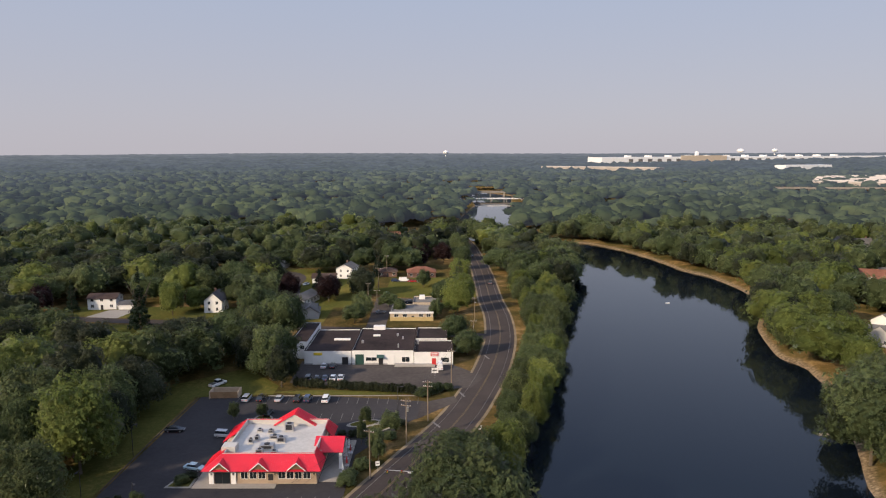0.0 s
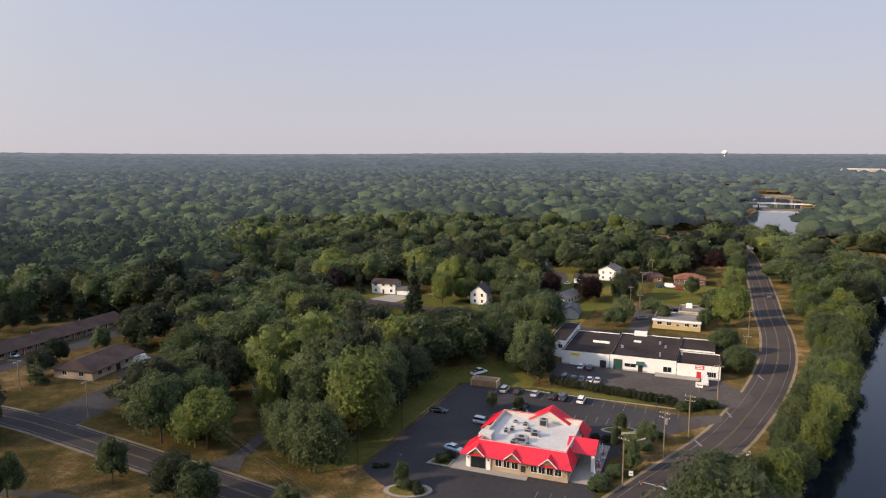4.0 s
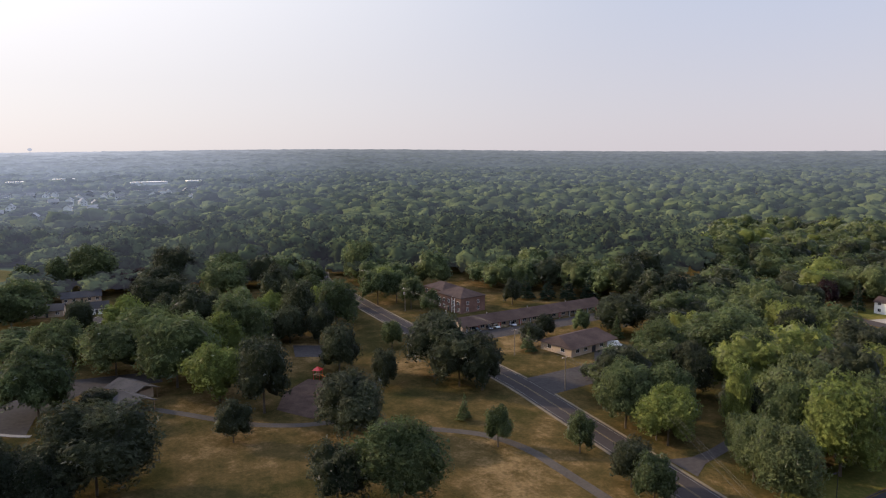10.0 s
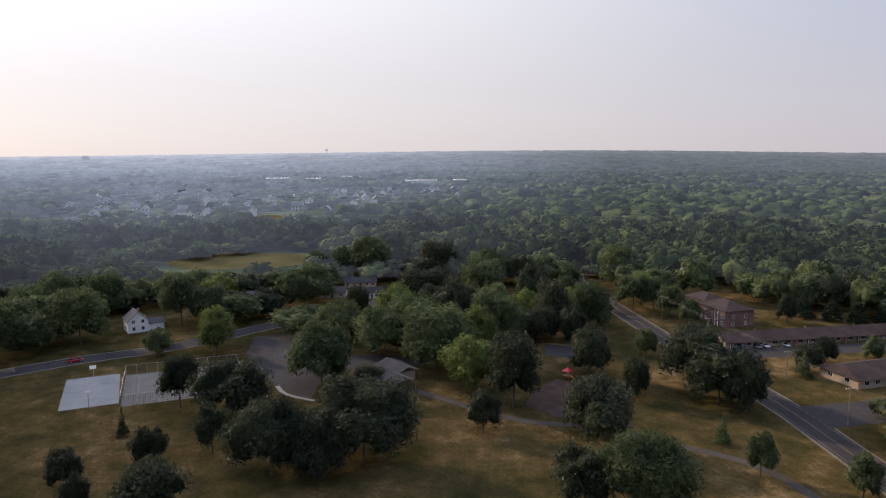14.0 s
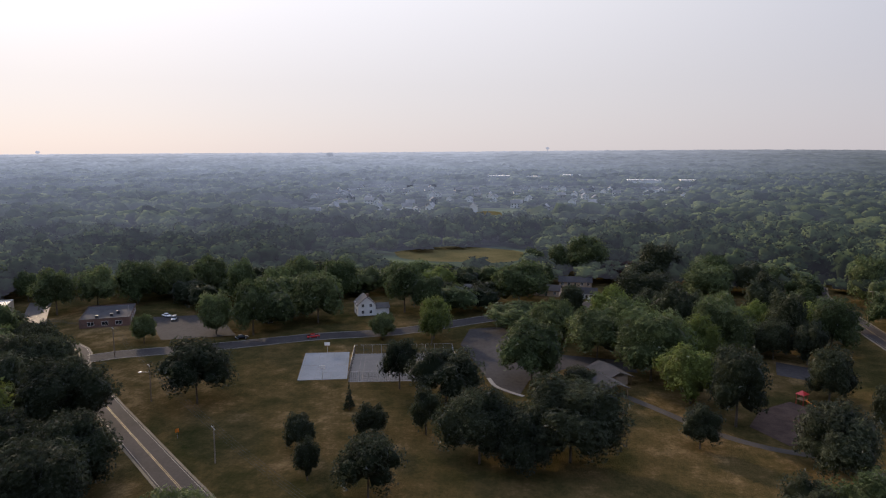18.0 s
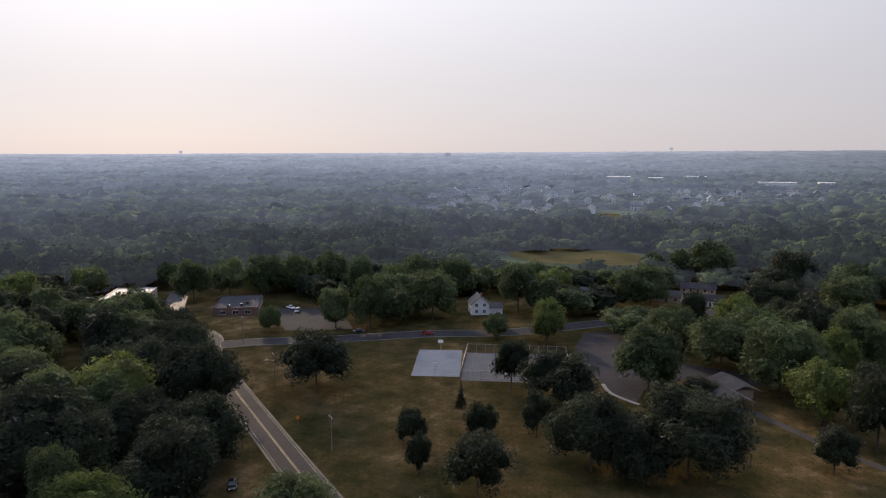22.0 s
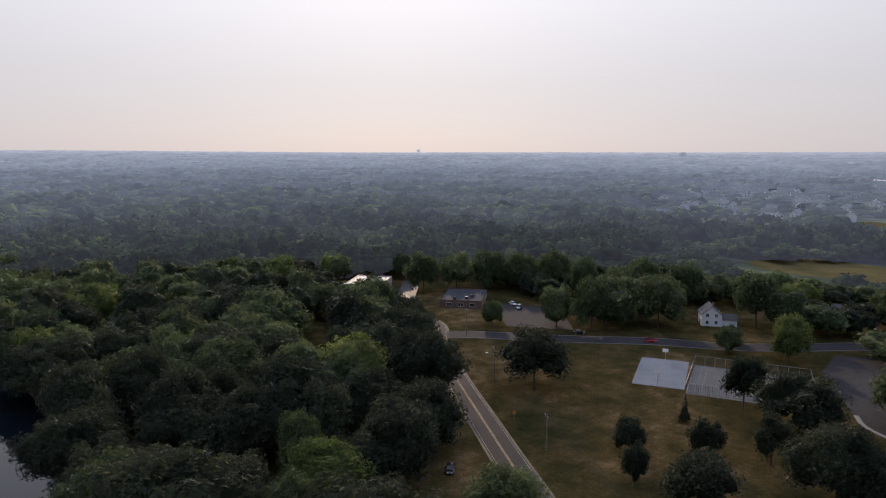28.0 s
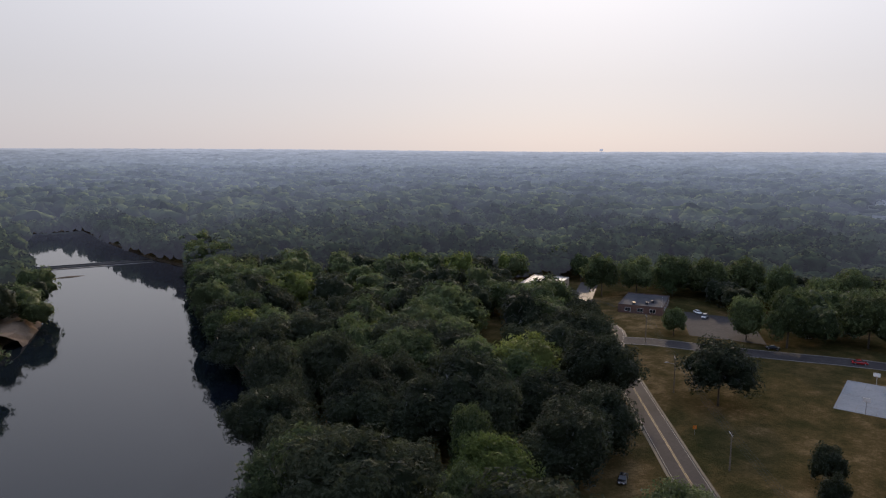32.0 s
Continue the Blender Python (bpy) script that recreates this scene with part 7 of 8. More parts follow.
for hx, hy, hl in ((-608, 1105, "pale house far among the trees"), (-420, 640, "roof showing among the trees"), (-520, 470, "roof showing among the trees"), (-60, 640, "house by the upper river"), (-450, 260, "roof showing among the trees"), (-560, 330, "roof showing among the trees"), (-640, 620, "house roofs far among the trees"), (330, 800, "house beyond the river"), (240, 430, "house beyond the river trees"), (420, 700, "house beyond the river trees"), (-420, -330, "roof in the backlit woods"), (-330, -300, "roof in the backlit woods"), (-520, -240, "roof in the backlit woods"), (-430, 110, "house at the end of the park road"), (-400, 70, "house near the field")):
    house(hx, hy, srng.uniform(0, 90), 13, 9, 4.4, 3.0, srng.choice((WALL_WHITE, WALL_TAN, WALL_GREY)), srng.choice((ROOF_GREY, ROOF_BROWN, ROOF_DARK)), hl, 1, False, False, "house", None)

# bare brown bluff on the far bank below the weir
bluff_rng = np.random.default_rng(12)
bl = Geo()
line_ = curve([(-56, -404), (-50, -345), (-46, -318), (-40, -294), (-33, -276)], 4)
rows_ = [(-5.0, -2.2), (-3.5, 0.2), (-1.5, 2.6), (2.0, 3.6), (7.0, 3.0), (12.0, -0.4)]
for p_ in line_:
    for off_, z_ in rows_:
        bl.v.append((p_.x + off_ + bluff_rng.normal() * 0.5, p_.y + bluff_rng.normal() * 0.6, z_ + bluff_rng.normal() * 0.35))
for i_ in range(len(line_) - 1):
    for j_ in range(len(rows_) - 1):
        a_ = i_ * len(rows_) + j_
        bl.f.append((a_, a_ + 1, a_ + 1 + len(rows_), a_ + len(rows_)))
ground_thing("river_bluff", bl, EARTH, "bare brown earth bluff on the river bank", "river bank")

# ---- park and street trees ----
# sunward trees take dark leaves for shade nearby, lighter green past x -225 for haze
SINGLE = [  # x, y, height, crown radius, leaves, shape
    (-171, -135, 17, 8, "d", "big"), (-181, -145, 17, 8, "d", "big"), (-191, -154, 15, 7.5, "d", "big"), (-204, -168, 11, 5.5, "d", "round"), (-214, -182, 12, 6, "d", "round"),
    (-75.1, -156.1, 20, 9.2, "d", "big"), (-88.6, -152, 20, 8.9, "d", "big"), (-110.4, -149.3, 18, 10.5, "g", "big"), (-91.5, -115.3, 18, 10.5, "d", "big"), (-86.3, -133.2, 19, 9.5, "d", "big"), (-88.8, -98.8, 17, 4.7, "g", "big"), (-103, -86.6, 17, 10.5, "d", "big"),
    (-85.4, -89.8, 15, 8.3, "y", "big"), (-96.8, -57.3, 14, 7.7, "g", "big"), (-117.2, -106, 16, 9.5, "d", "big"), (-148.2, -112.8, 18, 10.5, "d", "big"), (-166.1, -140.3, 17, 10, "d", "round"), (-151.1, -146.1, 14, 5.9, "d", "round"), (-139.7, -125.6, 14, 4.8, "d", "round"),
    (-120.6, -91.4, 16, 8.8, "d", "big"), (-129.5, -150.3, 15, 7.9, "d", "round"), (-116.7, -162.7, 17, 10.5, "d", "round"), (-97.8, -135.5, 17, 7.8, "d", "big"), (-81.4, -123.5, 17, 9, "d", "big"), (-112.4, -135.1, 15, 6, "d", "round"), (-167.4, -213.9, 15, 10.5, "d", "round"),
    (-193.6, -202.4, 14, 8.7, "g", "round"), (-196.7, -223.1, 15, 5.5, "d", "round"), (-213.1, -189.9, 15.7, 7.3, "d", "round"), (-84.5, -200.6, 13, 10.5, "d", "big"), (-106.1, -191, 16, 10.5, "d", "round"), (-112.3, -234.3, 16, 10.5, "d", "round"), (-133.6, -208.9, 16, 10.5, "d", "round"),
    (-153.4, -201.9, 16, 10.5, "d", "round"), (-63.4, -134.7, 16, 9, "d", "big"), (-65, -109.3, 16, 8.5, "d", "big"), (-71.9, -95.9, 15, 7, "d", "big"), (-74.4, -84.3, 14, 5.1, "g", "big"), (-171.3, -91.8, 16.7, 10.5, "d", "open"), (-145.8, -53.7, 8.9, 3.9, "d", "round"),
    (-132.3, -47.4, 9.3, 2.7, "d", "oval"), (-155, -39.3, 8.6, 4, "d", "round"), (-172.7, -49.7, 7.8, 1.9, "d", "cone"), (-125.7, -32.7, 13.2, 7.2, "d", "open"), (-159.4, -26.9, 11.7, 4.2, "d", "oval"), (-191, -39.9, 14.7, 5.6, "d", "open"), (-179, -24.7, 15.9, 10.7, "d", "open"),
    (-145.5, -12.7, 16.3, 8.6, "d", "big"), (-245.8, -38.5, 15.7, 6.8, "y", "open"), (-248.5, -58.2, 6.4, 3.9, "g", "round"), (-240, -119.6, 15.5, 6.9, "g", "round"), (-241.5, -105.8, 19.5, 7.8, "g", "round"), (-225.2, -139.6, 10.6, 4.6, "g", "round"), (-263.5, -88, 19.5, 10.5, "g", "round"),
    (-286.1, -57.3, 21, 10.5, "g", "open"), (-148.8, 7, 18.3, 12.5, "d", "big"), (-143.2, -3.3, 13.2, 7.5, "d", "big"), (-201.5, -2.4, 18.4, 10.6, "g", "round"), (-229.5, 18.7, 16.5, 10.5, "g", "round"), (-208.6, 32.8, 21, 10.8, "g", "round"), (-190.4, 40.7, 16.3, 9.4, "y", "round"),
    (-175.5, 48.6, 20.1, 7, "d", "oval"), (-160.6, 36.9, 10.2, 4.7, "d", "oval"), (-197.4, 78.6, 14.7, 6.4, "d", "round"), (-149.5, 61.7, 15.8, 9.5, "d", "big"), (-175.9, 83.7, 11.4, 4.1, "d", "round"), (-113.8, 57, 16.8, 8.2, "g", "big"), (-120, 46.6, 12.7, 6.3, "d", "open"),
    (-202.6, 12.2, 4.7, 6.2, "d", "round"), (-325.4, -6.5, 17.3, 9.6, "g", "open"), (-308.2, -9.7, 19.2, 12.5, "g", "round"), (-261.6, -8.8, 10.3, 12.5, "g", "round"), (-262.2, 6.6, 13.1, 5.1, "g", "open"), (-382.4, 24.1, 21, 12.5, "g", "round"), (-388.4, 8.5, 15.6, 6.7, "g", "round"),
    (-388.2, -4.3, 14.5, 7.6, "g", "round"), (-242.1, -56.6, 9.5, 4.7, "g", "round"), (-248.4, 47.7, 21, 9.9, "d", "round"), (-226.3, 54.9, 21, 10.7, "g", "round"), (-248.8, 69.2, 9.8, 9.6, "g", "round"), (-243.9, 82.2, 21, 7.5, "d", "open"), (-304.9, 43.9, 16.4, 12.5, "d", "round"),
    (-363.8, 58.6, 21, 12, "d", "round"), (-326.2, 74.2, 16.6, 12.3, "g", "round"), (-288, 88, 18.8, 8.7, "d", "round"), (-276.9, 116.9, 3.8, 3.7, "g", "oval"), (-338.5, 81.4, 20.1, 8.5, "g", "round"), (-278.1, 129.7, 15.8, 8.8, "g", "open"), (-330.5, 144.3, 20.8, 8.8, "g", "round"),
    (-370.8, 40.5, 10.5, 10.7, "p", "round"), (-177.6, 101.5, 19.3, 10.7, "d", "open"), (-166.7, 103.3, 15.9, 9.9, "d", "round"), (-160.4, 107, 15.6, 6.7, "d", "round"), (-77, 121.3, 15, 7.2, "g", "big"), (-85, 123.6, 13, 5, "g", "big"), (-91.7, 128.8, 11.8, 3.6, "g", "round"), (-95.2, 154.5, 19, 10.2, "g", "big"),
    (-106.5, 122.5, 14.5, 6.6, "y", "big"), (-119, 121.6, 17, 8.2, "g", "big"), (-112, 129, 17, 6.5, "g", "big"), (-101.6, 140.2, 17, 4, "y", "round"), (-135.1, 179.1, 20, 12.5, "g", "big"), (-105.9, 199.3, 18, 12.2, "d", "big"), (-80.5, 175.3, 15, 7.6, "d", "big"), (-84.1, 213.2, 15, 9.2, "d", "big"),
    (-188.7, 211, 21, 11.7, "d", "open"), (-185.1, 184.7, 15, 9.9, "d", "round"), (-143.2, 158.9, 17, 8, "g", "big"), (-78.1, 154.8, 14, 5.9, "d", "big"), (-124.7, 151, 16, 6.6, "d", "big"), (-86.9, 139, 17, 5.6, "g", "big"), (-129.4, 205.3, 17, 7, "d", "round"),
    (-143.5, 90.3, 7.5, 2.3, "g", "cone"), (-126.4, 88.7, 9.5, 3.3, "g", "oval"), (-114, 102.5, 9.5, 3.6, "g", "oval"), (-96.2, 100.5, 10, 4.4, "d", "oval"), (-88.8, 99, 10, 4.6, "g", "round"), (-74, 106, 5, 3, "g", "round"), (-212, 104, 10, 3.5, "g", "round"),
    (-267, 107, 8, 3, "d", "oval"), (-238, -38, 13, 5.2, "y", "open"), (-259, -59, 6, 3.6, "g", "round"), (-232, 40, 15, 7.5, "g", "big"), (-246, 2, 14, 7, "g", "round"), (-226, 32, 14, 7, "d", "round"), (-252, 8, 13, 6.5, "g", "round"),
    (-237, 76, 13, 6.5, "d", "round"), (4, 131, 13, 7.5, "g", "big"), (12.5, 138, 12, 4.73, "y", "big"), (0, 123, 12, 6, "g", "big"), (17, 151, 10, 4.788, "g", "big"), (21.5, 163, 11, 3.956, "y", "big"), (24.5, 174, 12, 4.3, "y", "big"),
    (27, 186, 11, 4.3, "y", "big"), (29.5, 198, 11, 5.928, "g", "big"), (33, 209, 12, 4.73, "y", "big"), (35, 222, 10, 5.244, "g", "big"), (37.5, 236, 11, 5, "g", "big"), (40, 250, 14, 6, "g", "big"), (38, 265, 13, 6.84, "g", "round"),
    (45, 276, 13, 4.73, "y", "round"), (42, 292, 12, 5.16, "y", "round"), (14.5, 154, 8, 3.648, "g", "big"), (17, 166, 9, 4.56, "g", "big"), (19.5, 178, 10, 4.4, "g", "big"), (22.5, 190, 10, 4.4, "g", "big"), (25.5, 203, 10, 4.6, "g", "big"),
    (28.5, 216, 10, 4.4, "g", "big"), (31, 229, 10, 4.4, "g", "big"), (33.5, 243, 10, 3.956, "y", "big"), (34, 258, 11, 5, "g", "big"), (35.5, 273, 11, 5.7, "g", "round"), (36, 288, 11, 4.3, "y", "round"), (35, 303, 12, 6.27, "g", "round"),
    (36, 318, 13, 5.16, "y", "round"), (37, 334, 14, 7, "g", "round"), (48, 312, 13, 5.16, "y", "round"), (50, 296, 12, 6.84, "g", "round"), (47, 330, 13, 6.84, "g", "round"), (-83, 149, 16, 7, "d", "big"), (-82, 164, 16, 7, "g", "big"),
    (-52, 203, 14, 6.5, "g", "big"), (-60, 212, 13, 6, "d", "big"), (-47, 196, 12, 5, "d", "round"), (-66, 222, 14, 7, "g", "big"), (-74, 232, 13, 6.5, "g", "round"), (8, 228, 8, 5.13, "g", "big"), (4, 246, 9, 5, "g", "big"),
    (6, 288, 14, 6.02, "y", "round"), (0, 303, 12, 6, "g", "round"), (8, 345, 15, 5.5, "g", "cone"), (-33, 282, 10, 5, "g", "round"), (-38, 322, 12, 6, "d", "round"), (-52, 312, 12, 6, "p", "round"), (-71, 318, 11, 5.5, "p", "round"),
    (-34, 395, 15, 5, "g", "cone"), (-14, 398, 13, 6, "p", "round"), (0, 420, 12, 6, "p", "round"), (-114.9, 259.3, 25.5, 5.6, "n", "cone"), (-118, 264, 15, 3.4, "n", "cone"), (-158, 292, 14, 3.4, "n", "cone"), (-113, 286, 14, 6, "y", "round"),
    (-106, 312, 16, 8, "g", "round"), (-128, 318, 15, 7.5, "g", "round"), (-62, 275, 12, 6, "d", "round"), (-72, 258, 10, 5.5, "d", "big"), (-79, 250, 10, 5.5, "g", "big"), (-96, 330, 14, 7, "g", "round"), (-90, 312, 12, 6, "g", "round"),
    (-170, 290, 12, 6, "p", "round"), (-78, 303, 13, 6.5, "g", "round"), (-82, 407, 14, 7, "g", "round"), (-39, 328, 12, 6, "d", "round"), (-36, 390, 13, 4, "n", "cone"), (-25, 455, 14, 7, "g", "round"), (-13, 432, 11, 5.5, "p", "round"),
    (11, 398, 13, 6, "g", "round"), (9, 308, 13, 5.59, "y", "round"), (-78, 340, 9, 4.5, "p", "round"), (-53, 320, 10, 5, "p", "round"), (-103, 338, 14, 7, "g", "round"), (-53, 212, 14, 6.5, "g", "big"), (-46, 440, 14, 7, "g", "round"),
    (-10, 345, 9, 4.5, "g", "round"), (-62, 345, 10, 4, "n", "cone"), (-92, 420, 15, 7.5, "g", "round"), (-30, 405, 12, 6, "d", "round"), (-60, 425, 14, 7, "d", "round"), (10, 430, 14, 6.5, "g", "round"), (9, 455, 14, 7, "g", "round"),
    (-18, 284, 7, 3, "g", "round"), (-3, 280, 8, 3.5, "g", "round"), (-75, 410, 14, 6, "g", "round"), (-60, 392, 13, 6, "g", "round"), (-184, 141.5, 8, 3.6, "g", "cone"), (-189, 147, 8, 4.5, "d", "round"), (-196, 158, 8, 4, "d", "round"),
    (-194, 174, 8, 4, "g", "round"), (-180, 178, 9, 3.6, "g", "cone"), (-250, 140.5, 10, 4.5, "g", "round"), (-262, 138, 14, 6, "g", "open"), (-276, 138, 14, 6.5, "g", "open"), (-292, 140, 14, 7, "y", "open"), (-151, 138, 5, 2.4, "d", "open"),
    (-246, 180, 11, 5, "d", "round"), (-252, 192, 12, 5, "n", "cone"), (-246, 200, 12, 5, "n", "cone"), (-240, 207, 12, 5, "n", "cone"), (-234, 214, 12, 5, "n", "cone"), (127, 264, 14, 8, "y", "round"), (139, 258, 14, 8, "y", "round"),
    (125, 244, 13, 7, "y", "round"), (152, 268, 14, 8, "g", "round"), (137, 232, 13, 7.5, "y", "round"), (124, 221, 12, 6, "g", "round"), (126, 206, 12, 6.5, "y", "round"), (118, 186, 12, 6, "g", "open"), (114, 168, 12, 6, "g", "open"),
    (106, 148, 12, 6, "y", "round"), (-336, -60, 14, 7, "g", "round"),
    # among the houses behind the shops
    (-96.5, 317, 13.7, 6.2, "g", "round"), (-73.5, 269.1, 14.7, 8.9, "g", "round"), (-81, 219.3, 14.5, 9.2, "d", "big"), (-36.4, 372.5, 11.5, 3.1, "n", "cone"), (-71.5, 388.5, 11.7, 8.7, "g", "round"), (-35.3, 271.5, 7.8, 4.7, "g", "round"), (9.1, 361.9, 11.3, 5.9, "y", "round"), (-94.2, 411.1, 10.3, 10.3, "g", "round"), (-63.5, 412.8, 8.6, 7.1, "d", "round"), (-19.4, 415.2, 10.3, 8.5, "g", "round"), (-103.7, 394.3, 10.6, 9.1, "g", "round"), (-128.3, 409.2, 10.3, 10.5, "d", "round"), (-130.1, 324.3, 11.6, 8.6, "g", "round"), (-104.6, 294.9, 10.1, 6.4, "y", "round"), (-23.9, 299.8, 6.3, 4.3, "g", "round"),
    # behind the shops on the courts street
    (-260.5, -199.9, 19, 8.6, "g", "round"), (-274.6, -190.9, 17.7, 9.5, "g", "round"), (-286, -179.1, 18.5, 9.5, "g", "round"), (-293.4, -166.1, 19, 9.4, "g", "round"), (-305, -154.4, 19, 9.1, "g", "round"), (-291.6, -132.1, 19, 7.5, "g", "round"), (-282.2, -112.2, 18.2, 7.1, "g", "round"), (-288.6, -248.5, 14.5, 9.5, "g", "round"), (-287.7, -274.5, 11.7, 9.5, "g", "round"), (-281.6, -229.9, 14.2, 6.2, "g", "round"), (-311.9, -112.9, 17.9, 8.8, "g", "round"), (-307.3, -91.8, 18, 8.5, "g", "round"),
]
KINDS = {"g": LEAF, "d": LEAF_DARK, "y": LEAF_LIGHT, "p": LEAF_PURPLE, "n": NEEDLE}
for x, y, h, r, c, k in SINGLE:
    tree(x, y, h, r, KINDS[c], k, low=0.03 if k in ("round", "big") else 0.12 if k == "open" else None)

# ---- woods ----
def apart(x, y, room):
    """Which spots stand clear of the trees that have places of their own."""
    free = np.ones(len(x), bool)
    for tx, ty, tr in TREES:
        free &= np.hypot(x - tx, y - ty) > 0.62 * (tr + room)
    return free


def plant(r0, r1, step, seed, drop, protos, mats, name, label, part_of=lambda x, y: x < 1e9):
    x, y, rng = scatter(r0, r1, step, seed, drop)
    ok = part_of(x, y) & (apart(x, y, 7.0) if r0 < 300 else True)
    x, y = x[ok], y[ok]
    n = len(x)
    h = np.clip(15.6 + 2.9 * rng.normal(size=n) + 1.8 * np.sin(x / 41 + np.sin(y / 63)) * np.sin(y / 35), 7, 20)
    r = (0.52 + 0.26 * rng.random(n)) * step * (0.75 + 0.25 * h / 14)
    town = inside(SUBURB, x, y)
    low = (x < -285) & (y > -150) & (y < 30) & (np.hypot(x, y) < 500)
    h = np.where(low, h * 0.68, h)
    h, r = np.where(town, h * 0.48, h), np.where(town, r * 0.7, r)
    pick = np.where(town & (rng.random(n) < 0.28), 2.0, rng.random(n))
    lo = 0.0
    for mat, share in mats:
        sel = (pick >= lo) & (pick < lo + share)
        lo += share
        if sel.any():
            wood(name, np.stack([x, y, h * 0.04, h, r], 1)[sel], protos, mat, label)


CLOSE = [dome(600 + k, 26, 1000, 0.065, 2) for k in range(8)]
MID = [dome(700 + k, 22, 420, 0.08, 2) for k in range(8)]
FAIR = [dome(850 + k, 18, 150, 0.095, 2, inner=0.93) for k in range(8)]
FAR = [dome(800 + k, 9, 14, 0.12, 1, inner=1.0, low=-0.55) for k in range(8)]
FARTHER = [dome(900 + k, 6, 0, 0.1, 1, inner=1.0, low=-0.3) for k in range(8)]
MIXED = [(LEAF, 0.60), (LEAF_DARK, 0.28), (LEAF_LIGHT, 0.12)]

# trees near enough to tell apart are things of their own
nxs, nys, nrng = scatter(60, 178, 13.0, 5, 0.05)
free = apart(nxs, nys, 7.5)
nxs, nys = nxs[free], nys[free]
verge = np.min([line_distance([(p.x, p.y) for p in line], nxs, nys) - w for line, w in ROADS], axis=0)
for x, y, room in zip(nxs, nys, verge):
    h = float(np.clip(nrng.normal(16, 3.6), 9, 23))
    # more dark leaves on the sunward side, in place of backlit shade
    mat = nrng.choice(3, p=[0.6, 0.26, 0.14] if y > 0 else [0.3, 0.64, 0.06])
    tree(float(x), float(y), h, min(h * float(nrng.uniform(0.46, 0.62)), float(room) + 0.8), (LEAF, LEAF_DARK, LEAF_LIGHT)[mat], "big" if math.hypot(x, y) < 150 else "round", "woodland trees")
gxs, gys, grng = [], [], random.Random(3)
for i in range(260):
    x, y = grng.uniform(-328, -205), grng.uniform(5, 115)
    if x > -288 and inside(PARK_GROVE, np.array([x]), np.array([y]))[0] and all(math.hypot(x - a, y - b) > 0.7 * (c + 6) for a, b, c in TREES) and all(math.hypot(x - a, y - b) > 9 for a, b in zip(gxs, gys)):
        gxs.append(x), gys.append(y)
        h = grng.uniform(13, 19) * (0.72 if x < -262 else 1.0)
        tree(x, y, h, h * grng.uniform(0.4, 0.52), grng.choice((LEAF, LEAF, LEAF_DARK, LEAF_DARK, LEAF_LIGHT)), "round", "park trees")
BRIGHT = [(LEAF, 0.5), (LEAF_DARK, 0.08), (LEAF_LIGHT, 0.42)]
east, west = (lambda x, y: x > 55), (lambda x, y: x <= 55)
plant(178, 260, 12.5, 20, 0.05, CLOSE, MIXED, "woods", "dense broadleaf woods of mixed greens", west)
plant(178, 260, 12.5, 20, 0.08, CLOSE, BRIGHT, "woods", "bright green broadleaf woods over the river", east)
ahead = lambda x, y: (y > 0) & (x > -0.8 * y)
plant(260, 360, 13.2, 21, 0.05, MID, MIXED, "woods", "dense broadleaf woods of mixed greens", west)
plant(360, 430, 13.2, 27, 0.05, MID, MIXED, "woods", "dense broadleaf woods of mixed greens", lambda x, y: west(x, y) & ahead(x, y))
plant(260, 430, 13.2, 21, 0.08, MID, BRIGHT, "woods", "bright green broadleaf woods over the river", east)
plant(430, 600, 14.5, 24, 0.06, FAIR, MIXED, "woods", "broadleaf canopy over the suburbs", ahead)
# these and all farther trees glow with painted haze
plant(360, 600, 14.0, 25, 0.06, FAIR, [(HAZE_GLOW, 1.0)], "backdrop", "broadleaf canopy over the suburbs with painted haze", lambda x, y: ~ahead(x, y))
plant(600, 900, 16.5, 22, 0.06, FAR, [(HAZE_GLOW, 1.0)], "backdrop", "far broadleaf canopy over the suburbs")
plant(900, 1400, 19.5, 23, 0.06, FARTHER, [(HAZE_GLOW, 1.0)], "backdrop", "distant unbroken tree canopy")
plant(1400, 2000, 25, 26, 0.06, FARTHER, [(HAZE_GLOW, 1.0)], "backdrop", "distant unbroken tree canopy")

# the farthest canopy, a rolling leafy sheet to the horizon with haze painted as glow, raised far out to fit the skyline
# in the camera's view
az = np.radians(np.arange(-40, 181, 0.3))
rad = [1980.0]
while rad[-1] < 4700:
    rad.append(rad[-1] * 1.011)
rad = np.array(rad)
A, R = np.meshgrid(az, rad)
crng = np.random.default_rng(9)
zc = 10 + 4.2 * crng.normal(size=A.shape) + 4 * np.sin(A * 9 + R / 300) * np.sin(R / 210 + A * 4)
rise = np.clip((R - 2600) / 2100, 0, 1)
zc = 10 + (np.clip(zc, 3, 26) - 10) * (1 - 0.75 * rise) + rise * (37 + 30 * np.exp(-(((A - 1.35) / 0.42) ** 2)) + 3 * np.sin(A * 7.3))
zc[0] = -3
px_, py_ = -np.sin(A) * R, np.cos(A) * R
ii = np.arange(A.size).reshape(A.shape)
cq = np.stack([ii[:-1, :-1], ii[1:, :-1], ii[1:, 1:], ii[:-1, 1:]], -1).reshape(-1, 4)
tagged(new("backdrop", np_mesh("backdrop", np.stack([px_.ravel(), py_.ravel(), zc.ravel()], 1), cq, np.zeros((0, 3)), HAZE_GLOW)), "rolling wooded horizon with painted summer haze", "backdrop", kind="structure")

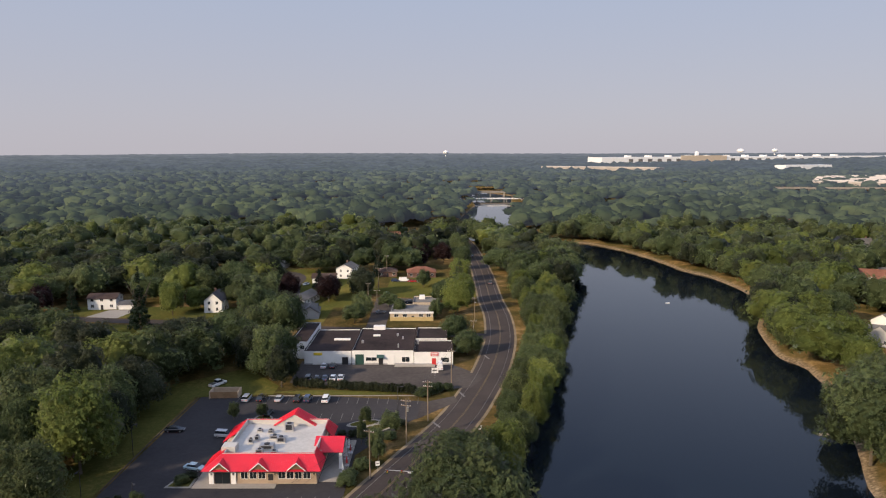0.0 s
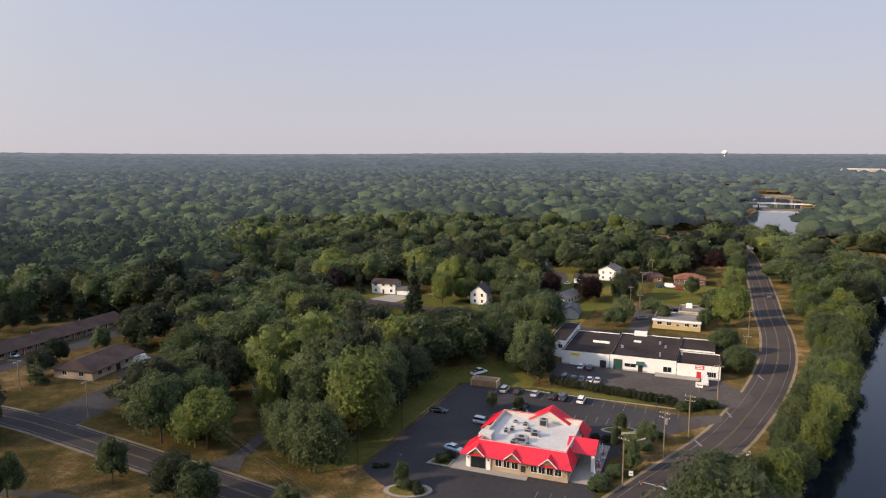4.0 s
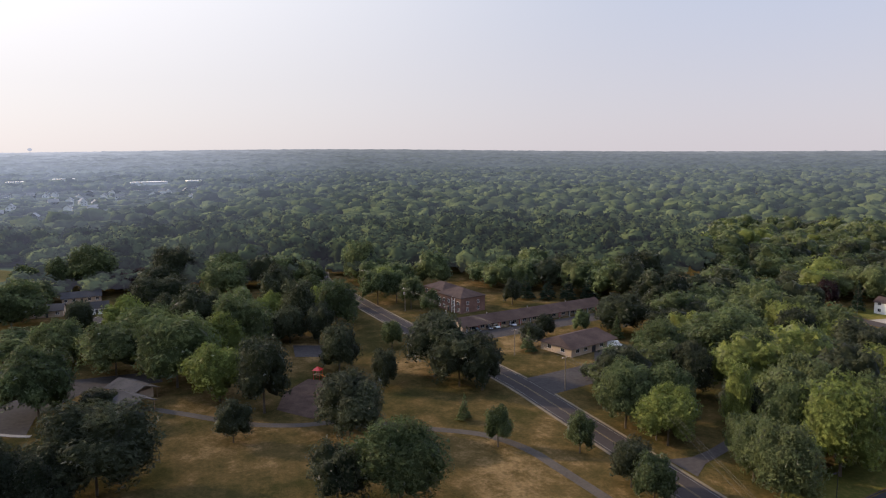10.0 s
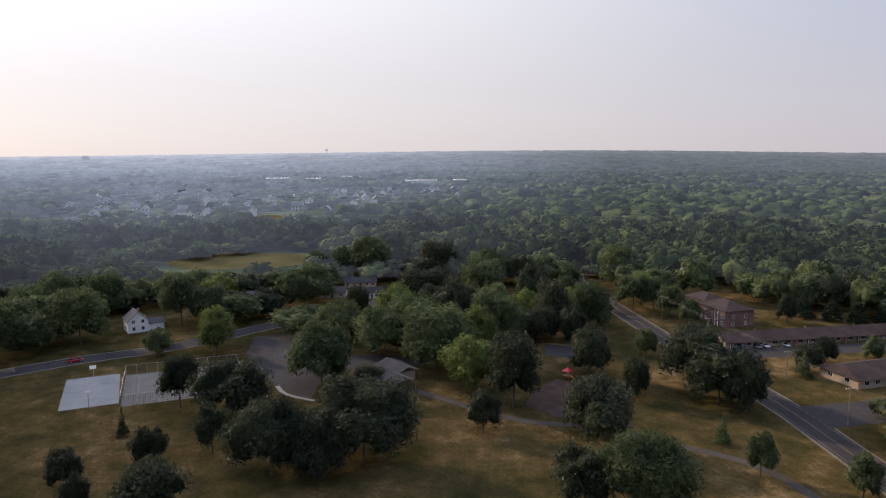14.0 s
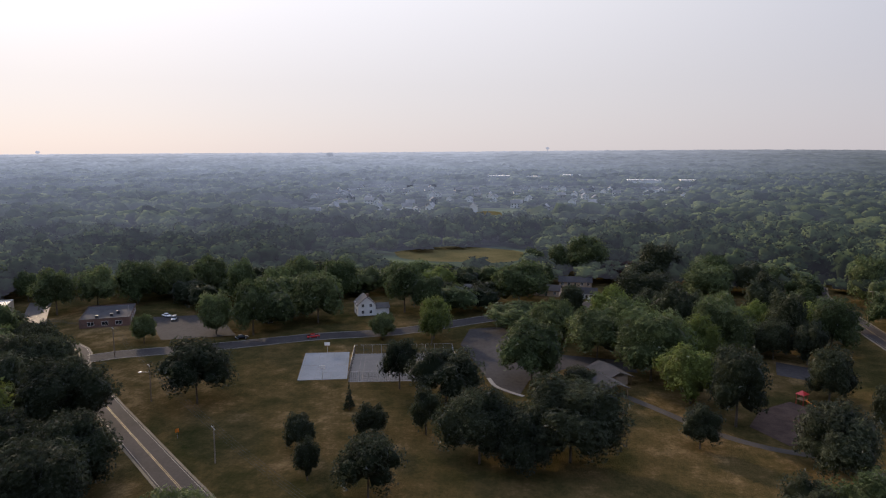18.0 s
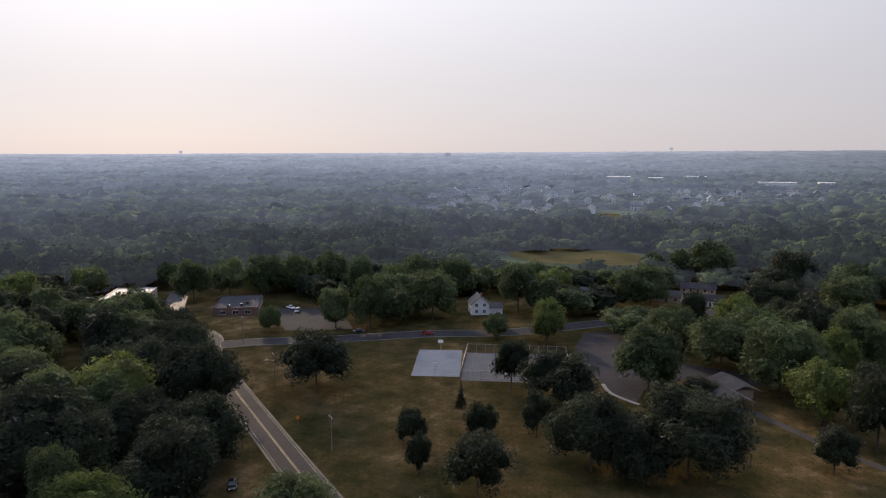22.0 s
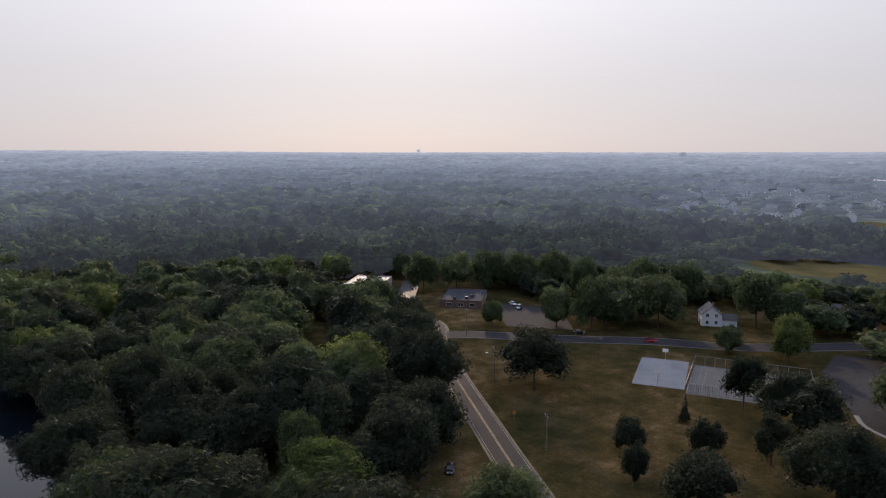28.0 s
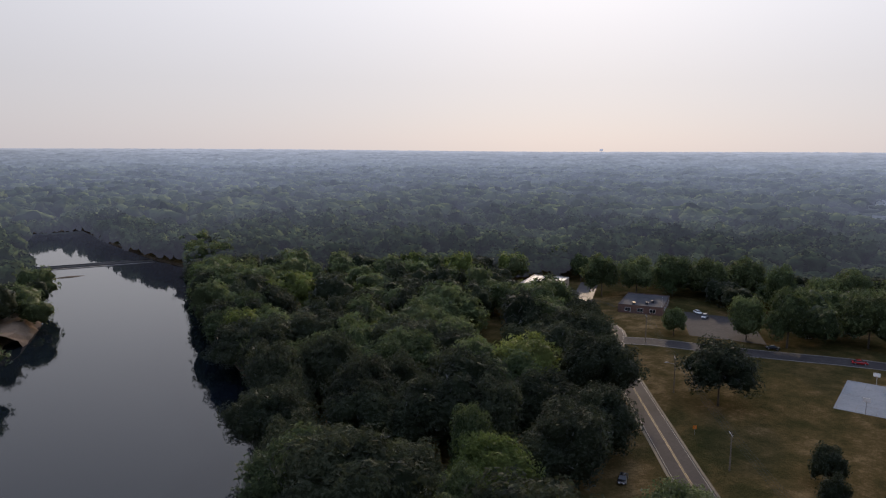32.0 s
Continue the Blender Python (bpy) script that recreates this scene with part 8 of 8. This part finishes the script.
# trees leaning over the water
brng, upstream = random.Random(17), []
bank, overhang = curve([p for p in WEST_BANK if p[1] < 60], 8.5), []
for p in bank:
    if brng.random() < 0.85:
        h = brng.uniform(12, 18)
        if p.y < -190:
            rows_ = upstream if p.y < -425 else overhang
            near = -1.5 if p.y < -425 else 1.5
            rows_.append((p.x - brng.uniform(near, near + 3.5), p.y, -1.6 if p.y < -425 else h * 0.02, h, h * 0.48))
            rows_.append((p.x - brng.uniform(11.0, 16.0), p.y + brng.uniform(-3, 3), h * 0.02, h * 1.1, h * 0.5))
            continue
        # sunward bank trees all take dark leaves, standing in for shade
        tree(p.x - brng.uniform(3.0, 6.0), p.y, h, h * 0.42, brng.choice((LEAF, LEAF_DARK) if p.y > 0 else (LEAF_DARK, LEAF_DARK)), "big" if abs(p.y) < 200 else "round", "river bank trees", "leafy tree leaning over the river bank", -0.6, 0.04)

for p in curve([q for q in EAST_BANK if 225 < q[1] < 540], 8.0):
    if brng.random() < 0.8:
        h = brng.uniform(11, 16)
        overhang.append((p.x + brng.uniform(4, 8), p.y + brng.uniform(1, 6), h * 0.04, h, h * 0.46))
for p in curve([q for q in WEST_BANK if 300 < q[1] < 570], 8.0):
    for s in (2.0, 10.0):
        h = brng.uniform(12, 17)
        overhang.append((p.x - s - brng.uniform(0, 4), p.y, h * 0.03, h, h * 0.48))
for x in range(-160, -55, 8):
    upstream.append((x, -612 + brng.uniform(-4, 4), -1.6, brng.uniform(10, 15), 6.5))
for k, mat in enumerate((LEAF, LEAF_DARK, LEAF)):
    wood("bank_trees", np.array(overhang[k::3]), CLOSE, mat, "leafy trees overhanging the far river banks")

# given the painted haze glow like the trees around them
wood("backdrop", np.array(upstream), FAIR, HAZE_GLOW, "trees overhanging the river above the weir with painted haze")

# a dead tree on the river bank
dt = thing("bare_tree", pose(23.5, 181, 0), "dead bare tree with pale grey branches", "tree")
drng = random.Random(4)
part("trunk", Geo().tube((0, 0, -0.2), (0.2, 0.1, 4.0), 0.24, 0.15, 8), WOOD_POLE, dt)
for k in range(14):
    a, z = drng.uniform(0, 6.28), drng.uniform(2.2, 4.0)
    e = Vector((drng.uniform(1.2, 2.2) * math.cos(a), drng.uniform(1.2, 2.2) * math.sin(a), z + drng.uniform(2.5, 4.0)))
    g = Geo().tube((0.1, 0.05, z), e, 0.09, 0.05, 5)
    for j in range(3):
        b = a + drng.uniform(-0.8, 0.8)
        g.tube(e, e + Vector((1.3 * math.cos(b), 1.3 * math.sin(b), drng.uniform(0.6, 2.0))), 0.045, 0.015, 4)
    part("branch", g, WOOD_POLE, dt)
